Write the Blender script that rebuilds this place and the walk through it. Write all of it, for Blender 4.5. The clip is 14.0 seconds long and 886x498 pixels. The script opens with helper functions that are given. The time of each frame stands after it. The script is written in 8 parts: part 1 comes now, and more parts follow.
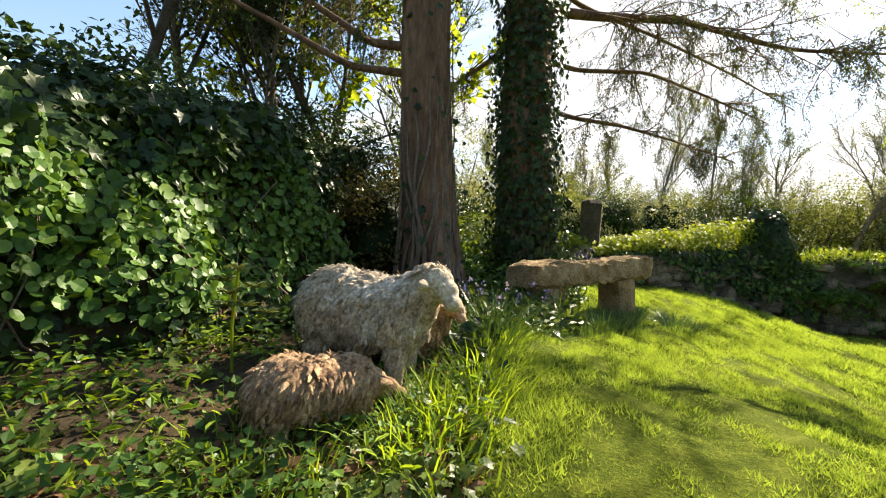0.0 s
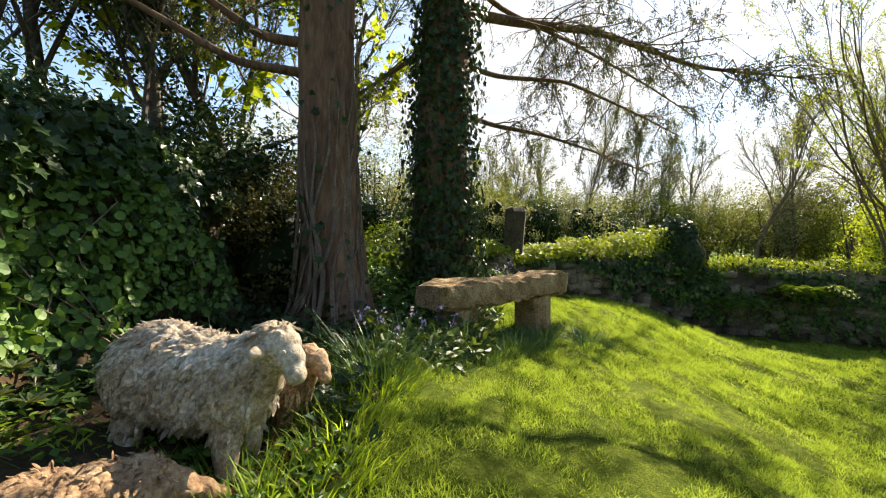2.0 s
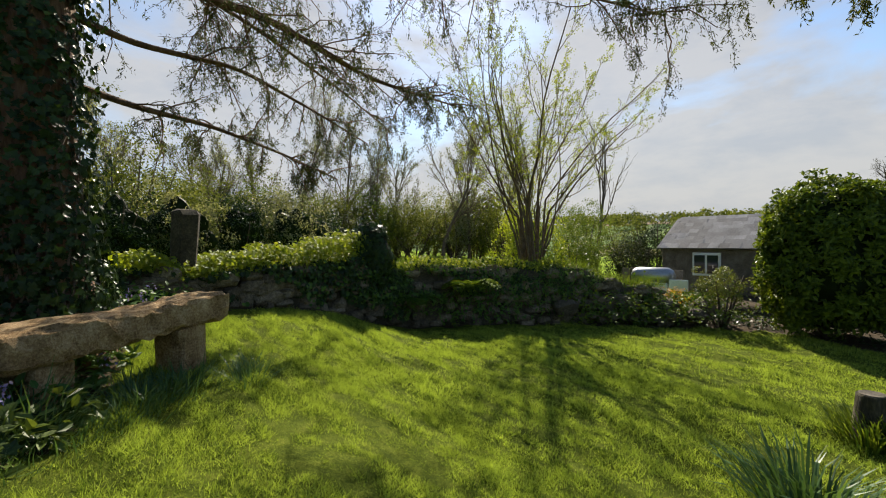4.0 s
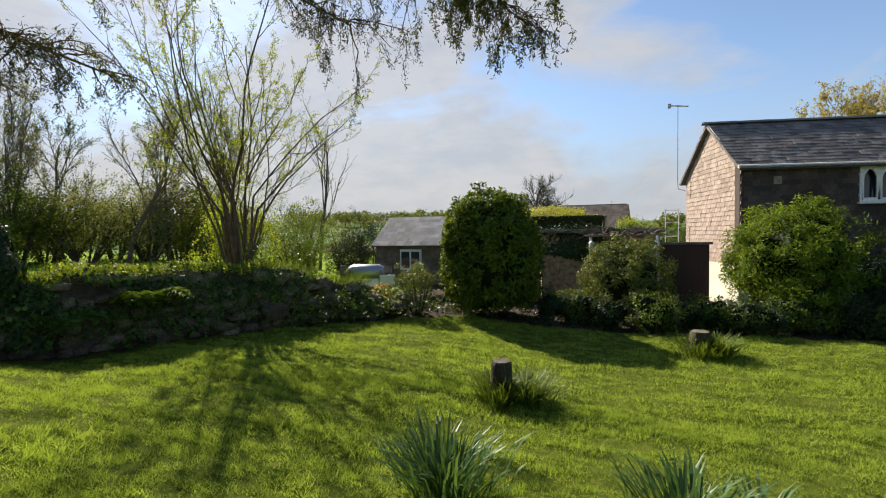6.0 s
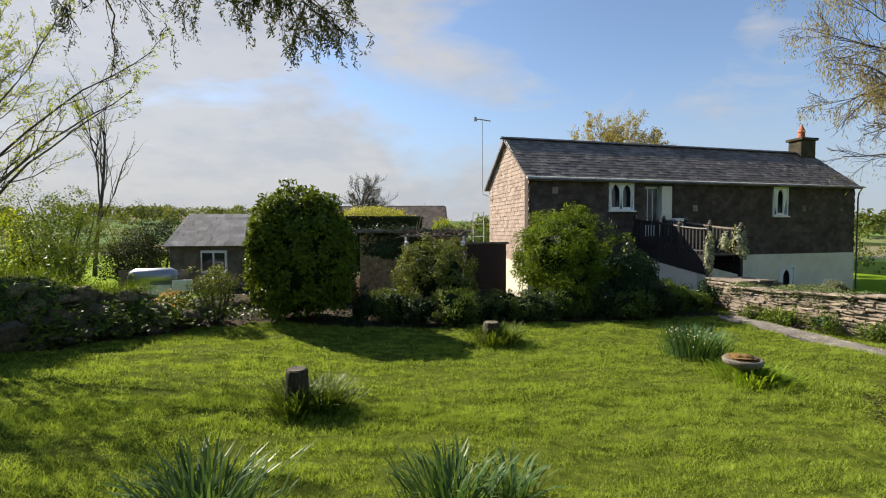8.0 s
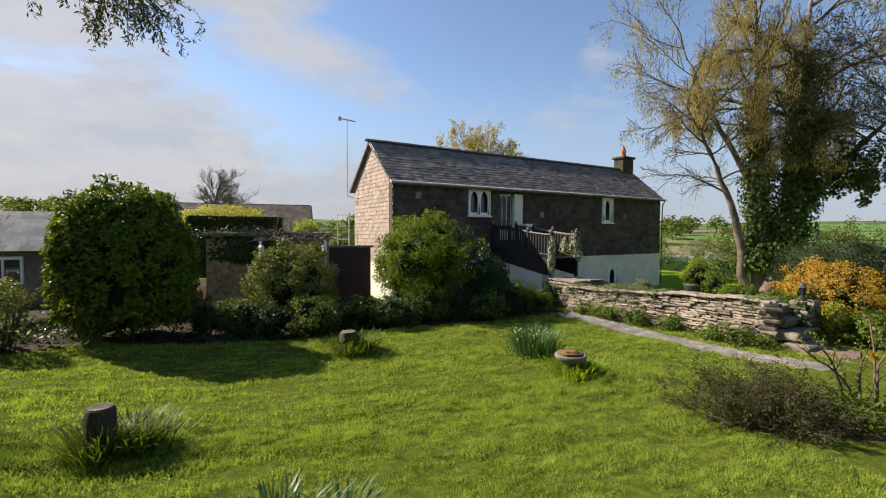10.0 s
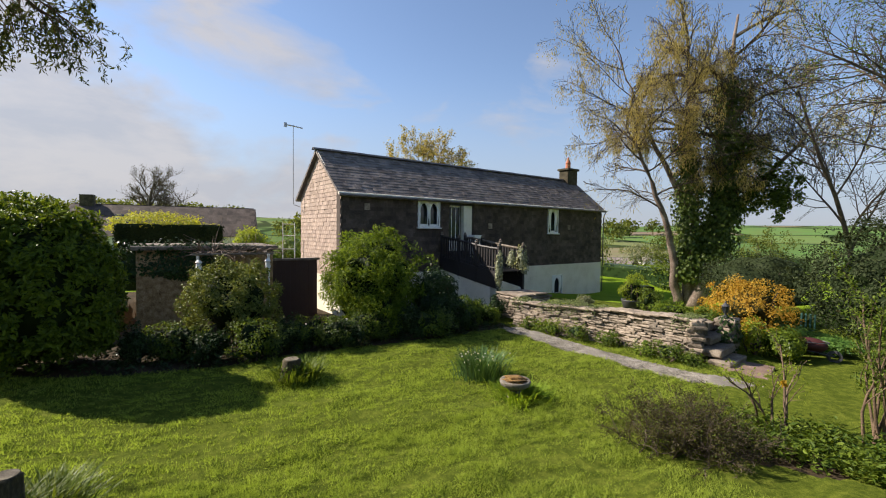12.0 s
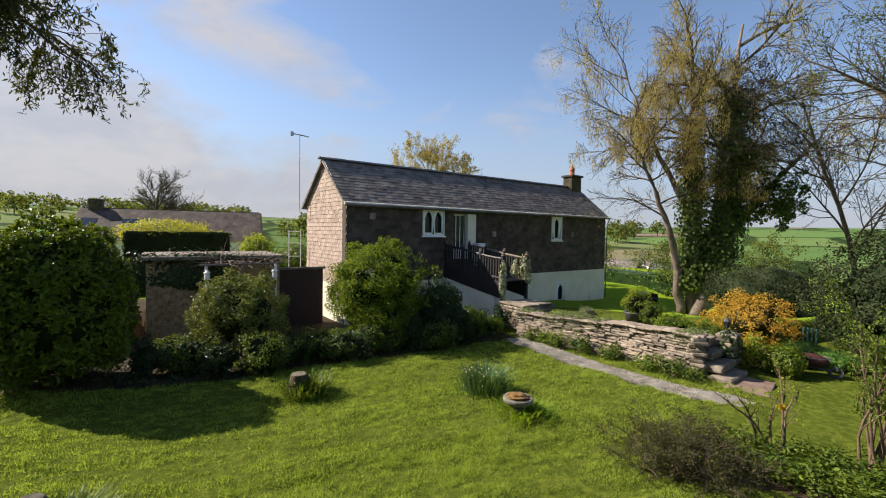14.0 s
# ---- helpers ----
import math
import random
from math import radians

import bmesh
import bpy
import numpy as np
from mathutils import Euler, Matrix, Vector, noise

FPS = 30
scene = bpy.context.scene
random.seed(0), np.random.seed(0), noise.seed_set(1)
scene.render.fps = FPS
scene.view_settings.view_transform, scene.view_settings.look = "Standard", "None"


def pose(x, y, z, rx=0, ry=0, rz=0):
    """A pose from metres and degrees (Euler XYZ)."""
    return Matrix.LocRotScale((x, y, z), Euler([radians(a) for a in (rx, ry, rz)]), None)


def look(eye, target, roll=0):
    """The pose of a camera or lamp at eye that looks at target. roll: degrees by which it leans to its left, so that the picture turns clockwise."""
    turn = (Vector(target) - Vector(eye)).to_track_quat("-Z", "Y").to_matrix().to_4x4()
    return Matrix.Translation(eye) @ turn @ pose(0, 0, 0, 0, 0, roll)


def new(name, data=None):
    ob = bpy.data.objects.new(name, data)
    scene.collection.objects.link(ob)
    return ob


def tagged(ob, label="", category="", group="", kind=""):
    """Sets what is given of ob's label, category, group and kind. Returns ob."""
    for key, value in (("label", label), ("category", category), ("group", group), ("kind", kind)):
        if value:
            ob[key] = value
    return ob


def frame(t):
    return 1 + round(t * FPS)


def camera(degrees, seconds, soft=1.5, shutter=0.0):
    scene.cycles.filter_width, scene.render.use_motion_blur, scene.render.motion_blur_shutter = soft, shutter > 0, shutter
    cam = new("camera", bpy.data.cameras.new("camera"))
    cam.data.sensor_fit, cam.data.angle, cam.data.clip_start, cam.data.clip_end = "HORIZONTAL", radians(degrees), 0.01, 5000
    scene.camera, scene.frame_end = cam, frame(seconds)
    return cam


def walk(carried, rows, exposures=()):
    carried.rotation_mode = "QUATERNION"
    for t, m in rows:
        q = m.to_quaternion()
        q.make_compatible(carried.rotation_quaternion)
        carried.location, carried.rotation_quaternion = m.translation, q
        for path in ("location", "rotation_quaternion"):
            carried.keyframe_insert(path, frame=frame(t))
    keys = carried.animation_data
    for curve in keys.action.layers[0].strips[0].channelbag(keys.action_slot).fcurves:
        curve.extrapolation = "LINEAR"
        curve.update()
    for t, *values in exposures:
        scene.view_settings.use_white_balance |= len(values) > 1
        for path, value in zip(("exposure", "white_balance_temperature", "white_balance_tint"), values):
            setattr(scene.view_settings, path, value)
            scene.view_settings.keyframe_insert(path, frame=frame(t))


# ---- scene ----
cam = camera(90.0, 14.0, 1.1)
METRES, EYE, TILT, LEAN, TURN = 4.2, 0.9, 0.0, 0.0, 0.0
ROWS = [
    (0.0, 0.0, 0.0, 0.0, -0.0, 0.22, -0.45),
    (0.5, 0.0073, 0.0152, 0.01, 0.2, 0.07, -0.67),
    (1.0, 0.0209, 0.0354, 0.0241, -1.13, -0.07, -0.69),
    (1.5, 0.0482, 0.0584, 0.042, -3.64, -0.2, -0.61),
    (2.0, 0.09, 0.0799, 0.0578, -7.54, -0.32, -0.42),
    (2.5, 0.1345, 0.098, 0.0743, -13.59, -0.53, -0.19),
    (3.0, 0.1836, 0.1196, 0.0836, -21.94, -0.69, 0.1),
    (3.5, 0.2418, 0.1417, 0.0977, -31.7, -0.86, 0.37),
    (6.0, 0.4271, 0.0537, 0.1261, -74.89, -1.86, 0.75),
    (6.5, 0.4426, 0.0204, 0.1276, -81.17, -1.95, 0.63),
    (7.0, 0.45, -0.0051, 0.1287, -86.72, -2.04, 0.53),
    (7.5, 0.4534, -0.0299, 0.1317, -91.73, -2.13, 0.44),
    (8.0, 0.4573, -0.0588, 0.1351, -96.63, -2.21, 0.32),
    (8.5, 0.4588, -0.0893, 0.1385, -101.46, -2.28, 0.18),
    (9.0, 0.4597, -0.1128, 0.1412, -106.08, -2.29, 0.05),
    (11.5, 0.4706, -0.1683, 0.2852, -118.5, -2.34, -0.65),
    (12.0, 0.4676, -0.1678, 0.3205, -119.35, -2.32, -0.77),
    (12.5, 0.4625, -0.1601, 0.3556, -119.78, -2.31, -0.84),
    (13.0, 0.4543, -0.1563, 0.3799, -120.1, -2.31, -0.89),
    (13.5, 0.4477, -0.1514, 0.3988, -119.92, -2.3, -0.97),
    (14.0, 0.4343, -0.1405, 0.4227, -118.85, -2.33, -1.02),
]
EXPOSURE = [(0.0, 1.95, 7500, 10), (2.0, 1.78, 7300, 10), (3.5, 0.97, 7000, 10), (6.0, 1.0, 6750, 11), (9.0, 0.99, 6750, 12), (11.5, 0.97, 6700, 15), (14.0, 0.97, 6700, 15)]
walk(cam, [(t, pose(0, 0, EYE, TILT, LEAN, TURN) @ pose(METRES * x, METRES * y, METRES * z, 90 + pitch, roll, yaw)) for t, x, y, z, yaw, pitch, roll in ROWS], EXPOSURE)

# ---- sky and sun ----
SUN_YAW, SUN_UP = -44.0, 37.0
sun_dir = Vector((-math.sin(radians(SUN_YAW)) * math.cos(radians(SUN_UP)), math.cos(radians(SUN_YAW)) * math.cos(radians(SUN_UP)), math.sin(radians(SUN_UP))))
world = bpy.data.worlds.new("sky")
scene.world = world
world.use_nodes = True
wt = world.node_tree
wt.nodes.clear()


def wnode(kind, **values):
    n = wt.nodes.new(kind)
    for key, value in values.items():
        n.inputs[key].default_value = value
    return n


sky = wt.nodes.new("ShaderNodeTexSky")
sky.sky_type = "NISHITA"
sky.sun_disc = False
sky.sun_elevation, sky.sun_rotation = radians(SUN_UP), radians(-SUN_YAW)
sky.air_density, sky.dust_density, sky.ozone_density = 1.0, 0.25, 2.6
co = wt.nodes.new("ShaderNodeTexCoord")
flat = wt.nodes.new("ShaderNodeMapping")
flat.inputs["Scale"].default_value = (1.0, 1.0, 2.6)
wt.links.new(co.outputs["Generated"], flat.inputs["Vector"])
cn = wnode("ShaderNodeTexNoise", Scale=2.3, Detail=7.0, Roughness=0.55, Distortion=0.35)
wt.links.new(flat.outputs["Vector"], cn.inputs["Vector"])
# thin cloud thickens towards the sun's side
side = wt.nodes.new("ShaderNodeVectorMath")
side.operation = "DOT_PRODUCT"
side.inputs[1].default_value = (0.72, 0.69, -0.25)
wt.links.new(co.outputs["Generated"], side.inputs[0])
lean = wt.nodes.new("ShaderNodeMapRange")
lean.inputs["From Min"].default_value, lean.inputs["From Max"].default_value = 0.15, 1.0
lean.inputs["To Min"].default_value, lean.inputs["To Max"].default_value = -0.12, 0.25
wt.links.new(side.outputs["Value"], lean.inputs["Value"])
tot = wt.nodes.new("ShaderNodeMath")
tot.operation = "ADD"
wt.links.new(cn.outputs["Fac"], tot.inputs[0])
wt.links.new(lean.outputs["Result"], tot.inputs[1])
ramp = wt.nodes.new("ShaderNodeValToRGB")
ramp.color_ramp.elements[0].position, ramp.color_ramp.elements[0].color = 0.49, (0, 0, 0, 1)
ramp.color_ramp.elements[1].position, ramp.color_ramp.elements[1].color = 0.64, (1, 1, 1, 1)
wt.links.new(tot.outputs["Value"], ramp.inputs["Fac"])
fade = wt.nodes.new("ShaderNodeMath")
fade.operation = "MULTIPLY"
fade.inputs[1].default_value = 0.85
wt.links.new(ramp.outputs["Color"], fade.inputs[0])
mix = wt.nodes.new("ShaderNodeMix")
mix.data_type = "RGBA"
# sunlit tops and blue-grey undersides of the cloud
cn2 = wnode("ShaderNodeTexNoise", Scale=5.5, Detail=6.0, Roughness=0.6, Distortion=0.2)
wt.links.new(flat.outputs["Vector"], cn2.inputs["Vector"])
puff = wt.nodes.new("ShaderNodeValToRGB")
puff.color_ramp.elements[0].position, puff.color_ramp.elements[0].color = 0.36, (0.78, 0.83, 0.91, 1)
puff.color_ramp.elements[1].position, puff.color_ramp.elements[1].color = 0.56, (0.95, 0.96, 0.98, 1)
wt.links.new(cn2.outputs["Fac"], puff.inputs["Fac"])
glow = wt.nodes.new("ShaderNodeVectorMath")
glow.operation = "SCALE"
glow.inputs["Scale"].default_value = 3.85
wt.links.new(puff.outputs["Color"], glow.inputs[0])
wt.links.new(glow.outputs["Vector"], mix.inputs["B"])
wt.links.new(fade.outputs["Value"], mix.inputs["Factor"])
# pale haze low over the land
up = wt.nodes.new("ShaderNodeSeparateXYZ")
wt.links.new(co.outputs["Generated"], up.inputs["Vector"])
low = wt.nodes.new("ShaderNodeMapRange")
low.inputs["From Min"].default_value, low.inputs["From Max"].default_value = 0.0, 0.34
low.inputs["To Min"].default_value, low.inputs["To Max"].default_value = 0.85, 0.0
low.interpolation_type = "SMOOTHSTEP"
wt.links.new(up.outputs["Z"], low.inputs["Value"])
hazy = wt.nodes.new("ShaderNodeMix")
hazy.data_type = "RGBA"
hazy.inputs["B"].default_value = (2.3, 2.75, 3.5, 1)
wt.links.new(low.outputs["Result"], hazy.inputs["Factor"])
wt.links.new(sky.outputs["Color"], hazy.inputs["A"])
wt.links.new(hazy.outputs["Result"], mix.inputs["A"])
bg = wnode("ShaderNodeBackground", Strength=0.086)
wo = wt.nodes.new("ShaderNodeOutputWorld")
wt.links.new(mix.outputs["Result"], bg.inputs["Color"])
wt.links.new(bg.outputs["Background"], wo.inputs["Surface"])

sun = new("sun", bpy.data.lights.new("sun", "SUN"))
sun.data.energy, sun.data.angle, sun.data.color = 5.0, radians(0.6), (1.0, 0.93, 0.8)
sun.matrix_world = look(sun_dir * 60, (0, 0, 0))

# ---- materials ----
def nodes_of(name):
    m = bpy.data.materials.new(name)
    m.use_nodes = True
    t = m.node_tree
    b = t.nodes["Principled BSDF"]
    return m, t, b


def ramp_node(t, stops):
    r = t.nodes.new("ShaderNodeValToRGB")
    e = r.color_ramp.elements
    while len(e) < len(stops):
        e.new(0.5)
    for k, (p, c) in zip(e, stops):
        k.position, k.color = p, (*c, 1)
    return r


def noise_node(t, vec, scale, detail=4.0, rough=0.55):
    n = t.nodes.new("ShaderNodeTexNoise")
    n.inputs["Scale"].default_value, n.inputs["Detail"].default_value, n.inputs["Roughness"].default_value = scale, detail, rough
    t.links.new(vec, n.inputs["Vector"])
    return n


def blend(t, kind, fac, a, b):
    m = t.nodes.new("ShaderNodeMix")
    m.data_type, m.blend_type = "RGBA", kind
    for key, v in (("Factor", fac), ("A", a), ("B", b)):
        if hasattr(v, "is_linked"):
            t.links.new(v, m.inputs[key])
        elif key == "Factor":
            m.inputs[key].default_value = v
        else:
            m.inputs[key].default_value = (*v, 1)
    return m.outputs["Result"]


def surface(name, dark, mid, light, rough=0.8, coarse=2.0, fine=25.0, bump=0.3, vary="none", metal=0.0, stretch=(1, 1, 1), depth=0.02, shine=0.4, spread=(0.62, 1.3)):
    """A worn surface: two scales of noise in the colour and relief; vary tints each piece or island."""
    m, t, b = nodes_of(name)
    co = t.nodes.new("ShaderNodeTexCoord")
    mp = t.nodes.new("ShaderNodeMapping")
    mp.inputs["Scale"].default_value = stretch
    t.links.new(co.outputs["Object"], mp.inputs["Vector"])
    vec = mp.outputs["Vector"]
    big, small = noise_node(t, vec, coarse), noise_node(t, vec, fine, 6.0, 0.65)
    s = t.nodes.new("ShaderNodeMath")
    s.operation = "MULTIPLY_ADD"
    s.inputs[1].default_value = 0.55
    t.links.new(small.outputs["Fac"], s.inputs[0])
    h = t.nodes.new("ShaderNodeMath")
    h.operation = "MULTIPLY"
    h.inputs[1].default_value = 0.45
    t.links.new(big.outputs["Fac"], h.inputs[0])
    t.links.new(h.outputs["Value"], s.inputs[2])
    r = ramp_node(t, [(0.34, dark), (0.5, mid), (0.66, light)])
    t.links.new(s.outputs["Value"], r.inputs["Fac"])
    col = r.outputs["Color"]
    if vary != "none":
        if vary == "piece":
            src = t.nodes.new("ShaderNodeObjectInfo").outputs["Random"]
        else:
            src = t.nodes.new("ShaderNodeNewGeometry").outputs["Random Per Island"]
        v = t.nodes.new("ShaderNodeMapRange")
        v.inputs["To Min"].default_value, v.inputs["To Max"].default_value = spread
        t.links.new(src, v.inputs["Value"])
        hs = t.nodes.new("ShaderNodeHueSaturation")
        t.links.new(v.outputs["Result"], hs.inputs["Value"])
        t.links.new(col, hs.inputs["Color"])
        col = hs.outputs["Color"]
    t.links.new(col, b.inputs["Base Color"])
    b.inputs["Roughness"].default_value, b.inputs["Metallic"].default_value = rough, metal
    b.inputs["Specular IOR Level"].default_value = shine
    bp = t.nodes.new("ShaderNodeBump")
    bp.inputs["Strength"].default_value, bp.inputs["Distance"].default_value = bump, depth
    t.links.new(s.outputs["Value"], bp.inputs["Height"])
    t.links.new(bp.outputs["Normal"], b.inputs["Normal"])
    return m


def foliage(name, dark, light, rough=0.5, through_light=0.3, piece=False, patch=1.3, shine=0.18, blotch=0.45, stretch=None, glow=(1.5, 1.35, 0.6)):
    """Leaves: tint varies leaf by leaf and over larger patches; light passes through."""
    m, t, b = nodes_of(name)
    if piece:
        rnd = t.nodes.new("ShaderNodeObjectInfo").outputs["Random"]
    else:
        rnd = t.nodes.new("ShaderNodeNewGeometry").outputs["Random Per Island"]
    co = t.nodes.new("ShaderNodeTexCoord")
    where = co.outputs["Object"]
    if stretch:
        mp = t.nodes.new("ShaderNodeMapping")
        mp.inputs["Scale"].default_value = stretch
        t.links.new(where, mp.inputs["Vector"])
        where = mp.outputs["Vector"]
    n = noise_node(t, where, patch, 3.0)
    add = t.nodes.new("ShaderNodeMath")
    add.operation = "MULTIPLY_ADD"
    add.inputs[1].default_value = 0.55
    t.links.new(rnd, add.inputs[0])
    k = t.nodes.new("ShaderNodeMath")
    k.operation = "MULTIPLY"
    k.inputs[1].default_value = blotch
    t.links.new(n.outputs["Fac"], k.inputs[0])
    t.links.new(k.outputs["Value"], add.inputs[2])
    r = ramp_node(t, [(0.15 + (blotch - 0.45) * 0.5, dark), (0.75 + (blotch - 0.45) * 0.5, light)])
    t.links.new(add.outputs["Value"], r.inputs["Fac"])
    t.links.new(r.outputs["Color"], b.inputs["Base Color"])
    b.inputs["Roughness"].default_value = rough
    b.inputs["Specular IOR Level"].default_value = shine
    if through_light:
        tr = t.nodes.new("ShaderNodeBsdfTranslucent")
        warm = blend(t, "MULTIPLY", 1.0, r.outputs["Color"], glow)
        t.links.new(warm, tr.inputs["Color"])
        mx = t.nodes.new("ShaderNodeMixShader")
        mx.inputs["Fac"].default_value = through_light
        t.links.new(b.outputs["BSDF"], mx.inputs[1])
        t.links.new(tr.outputs["BSDF"], mx.inputs[2])
        t.links.new(mx.outputs["Shader"], t.nodes["Material Output"].inputs["Surface"])
    return m


def plain(name, colour, rough=0.5, metal=0.0):
    return surface(name, [c * 0.8 for c in colour], colour, [min(1, c * 1.12) for c in colour], rough, 1.5, 18.0, 0.12, metal=metal)


# turf coloured dark so that gaps between blades read as shaded
M_LAWN = surface("lawn_turf", (0.03, 0.044, 0.007), (0.078, 0.105, 0.013), (0.17, 0.19, 0.03), 1.0, 7.0, 60, 1.0, depth=0.05, shine=0.03)
M_SOIL = surface("leafy_soil", (0.018, 0.014, 0.009), (0.045, 0.034, 0.02), (0.1, 0.065, 0.035), 0.95, 1.5, 28, 0.9, shine=0.1)
M_GRAVEL = surface("gravel", (0.08, 0.072, 0.06), (0.18, 0.165, 0.14), (0.34, 0.315, 0.275), 0.9, 3, 60, 0.8, vary="island", spread=(0.5, 1.35))
# stretched dark blotches put the tufts' shadow streaks into the blade colour
M_BLADE = foliage("grass_blade", (0.04, 0.075, 0.011), (0.335, 0.41, 0.07), 0.85, 0.4, glow=(1.3, 1.35, 0.8), patch=6.0, shine=0.08, blotch=1.3, stretch=(1.0, 0.4, 1.0))
M_LONG = foliage("long_grass", (0.08, 0.16, 0.014), (0.28, 0.39, 0.04), 0.6, 0.48, shine=0.15)
M_IVY = foliage("ivy_leaf", (0.008, 0.021, 0.007), (0.036, 0.07, 0.018), 0.35, 0.15)
M_PENNY = foliage("pennywort_leaf", (0.032, 0.09, 0.018), (0.105, 0.19, 0.036), 0.45, 0.25)
M_PENNY_P = foliage("pennywort_leaf_single", (0.036, 0.095, 0.018), (0.13, 0.21, 0.04), 0.45, 0.25, piece=True)
M_LAUREL = foliage("laurel_leaf", (0.016, 0.04, 0.005), (0.15, 0.21, 0.022), 0.4, 0.34)
M_LIME = foliage("fresh_leaf", (0.11, 0.17, 0.02), (0.28, 0.34, 0.042), 0.5, 0.52)
M_MIDGREEN = foliage("shrub_leaf", (0.025, 0.06, 0.009), (0.145, 0.2, 0.026), 0.5, 0.34)
M_RHODO = foliage("rhododendron_leaf", (0.05, 0.075, 0.018), (0.21, 0.24, 0.06), 0.45, 0.22)
M_NEEDLE = foliage("needle", (0.025, 0.04, 0.012), (0.085, 0.1, 0.035), 0.6, 0.25)
M_CATKIN = foliage("birch_catkin", (0.2, 0.165, 0.06), (0.44, 0.375, 0.15), 0.7, 0.42)
M_GOLD = foliage("golden_leaf", (0.3, 0.17, 0.02), (0.5, 0.33, 0.05), 0.55, 0.35)
# for the clipped hedge's top, with sunlight put into the colour
M_HEDGE_SUNLIT = foliage("sunlit_hedge_leaf", (0.28, 0.3, 0.03), (0.45, 0.46, 0.06), 0.5, 0.35)
M_GREYGREEN = foliage("grey_green_leaf", (0.08, 0.1, 0.06), (0.26, 0.28, 0.19), 0.8, 0.4, shine=0.05)
M_CREEPER = foliage("creeping_leaf", (0.045, 0.075, 0.022), (0.18, 0.215, 0.085), 0.7, 0.25)
M_HOLLY = foliage("holly_leaf", (0.014, 0.024, 0.01), (0.052, 0.068, 0.03), 0.6, 0.15, shine=0.06)
M_COTON = foliage("cotoneaster_leaf", (0.025, 0.024, 0.01), (0.09, 0.085, 0.03), 0.6, 0.25, shine=0.05)
M_FAR = foliage("far_leaf", (0.045, 0.066, 0.02), (0.165, 0.195, 0.055), 0.8, 0.4, patch=0.3, shine=0.04)
M_BRAMBLE = foliage("dead_leaf", (0.04, 0.024, 0.015), (0.16, 0.1, 0.06), 0.7, 0.25)
M_LITTER = foliage("leaf_litter", (0.07, 0.035, 0.018), (0.3, 0.16, 0.085), 0.7, 0.2)
M_BLUEBELL = foliage("bluebell", (0.16, 0.14, 0.42), (0.34, 0.3, 0.6), 0.6, 0.3)
M_BLOSSOM = foliage("white_blossom", (0.5, 0.5, 0.48), (0.8, 0.8, 0.76), 0.7, 0.4)
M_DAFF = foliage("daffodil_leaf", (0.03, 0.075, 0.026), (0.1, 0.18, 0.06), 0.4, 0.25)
M_BARK = surface("brown_bark", (0.045, 0.024, 0.013), (0.14, 0.076, 0.043), (0.25, 0.155, 0.095), 0.9, 3, 22, 0.9, stretch=(1, 1, 0.25), depth=0.05)
M_VINE = surface("ivy_stem", (0.06, 0.045, 0.03), (0.14, 0.1, 0.07), (0.24, 0.18, 0.13), 0.85, 6, 50, 0.5)
M_TWIG = surface("twig", (0.03, 0.022, 0.016), (0.075, 0.055, 0.04), (0.14, 0.11, 0.08), 0.85, 4, 40, 0.4)
M_HAZEL = surface("hazel_bark", (0.04, 0.026, 0.015), (0.12, 0.08, 0.05), (0.23, 0.165, 0.105), 0.8, 4, 40, 0.4)
M_BIRCH = surface("birch_bark", (0.045, 0.03, 0.024), (0.15, 0.11, 0.085), (0.32, 0.26, 0.215), 0.8, 2, 18, 0.5)
M_GRANITE = surface("weathered_granite", (0.11, 0.062, 0.026), (0.34, 0.225, 0.115), (0.58, 0.44, 0.27), 0.95, 6, 50, 1.0, depth=0.05, shine=0.12)
M_STONE = surface("slate_stone", (0.075, 0.058, 0.042), (0.225, 0.182, 0.138), (0.42, 0.355, 0.285), 0.9, 3, 35, 0.9, vary="piece", spread=(0.5, 1.3))
M_FEATHER = foliage("feathery_leaf", (0.026, 0.066, 0.008), (0.19, 0.265, 0.028), 0.5, 0.36)
M_VARIEGATED = foliage("variegated_leaf", (0.1, 0.125, 0.07), (0.42, 0.44, 0.31), 0.6, 0.25)
M_GREYSTONE = surface("grey_cast_stone", (0.06, 0.052, 0.042), (0.16, 0.142, 0.115), (0.28, 0.255, 0.215), 0.9, 6, 50, 0.8)
# the same ivy as M_IVY, with sunlight put into a lighter green
M_IVY_LIT = foliage("ivy_leaf_lit", (0.02, 0.045, 0.01), (0.12, 0.165, 0.035), 0.4, 0.25)
# near-black: the clipped hedge's leaf, and painted shade inside other shrubs
M_YEW_CORE = foliage("hedge_leaf_and_shade_core", (0.007, 0.014, 0.005), (0.022, 0.036, 0.011), 0.6, 0.1, shine=0.06)
M_WALLSTONE = surface("garden_wall_stone", (0.035, 0.028, 0.017), (0.11, 0.088, 0.055), (0.24, 0.2, 0.135), 0.95, 3, 30, 0.9, vary="piece", spread=(0.55, 1.3))
M_DARKSTONE = surface("mossy_stone", (0.02, 0.018, 0.01), (0.055, 0.046, 0.028), (0.13, 0.11, 0.07), 0.95, 3, 30, 0.9)
M_SHEEP = surface("weathered_cast_stone", (0.15, 0.085, 0.042), (0.44, 0.34, 0.23), (0.8, 0.73, 0.61), 0.85, 7.0, 60, 0.8, vary="island", spread=(0.45, 1.2))
M_SHEEP_TAN = surface("tan_cast_stone", (0.09, 0.04, 0.018), (0.32, 0.19, 0.098), (0.56, 0.41, 0.25), 0.85, 9, 60, 0.8, vary="island", spread=(0.5, 1.25))
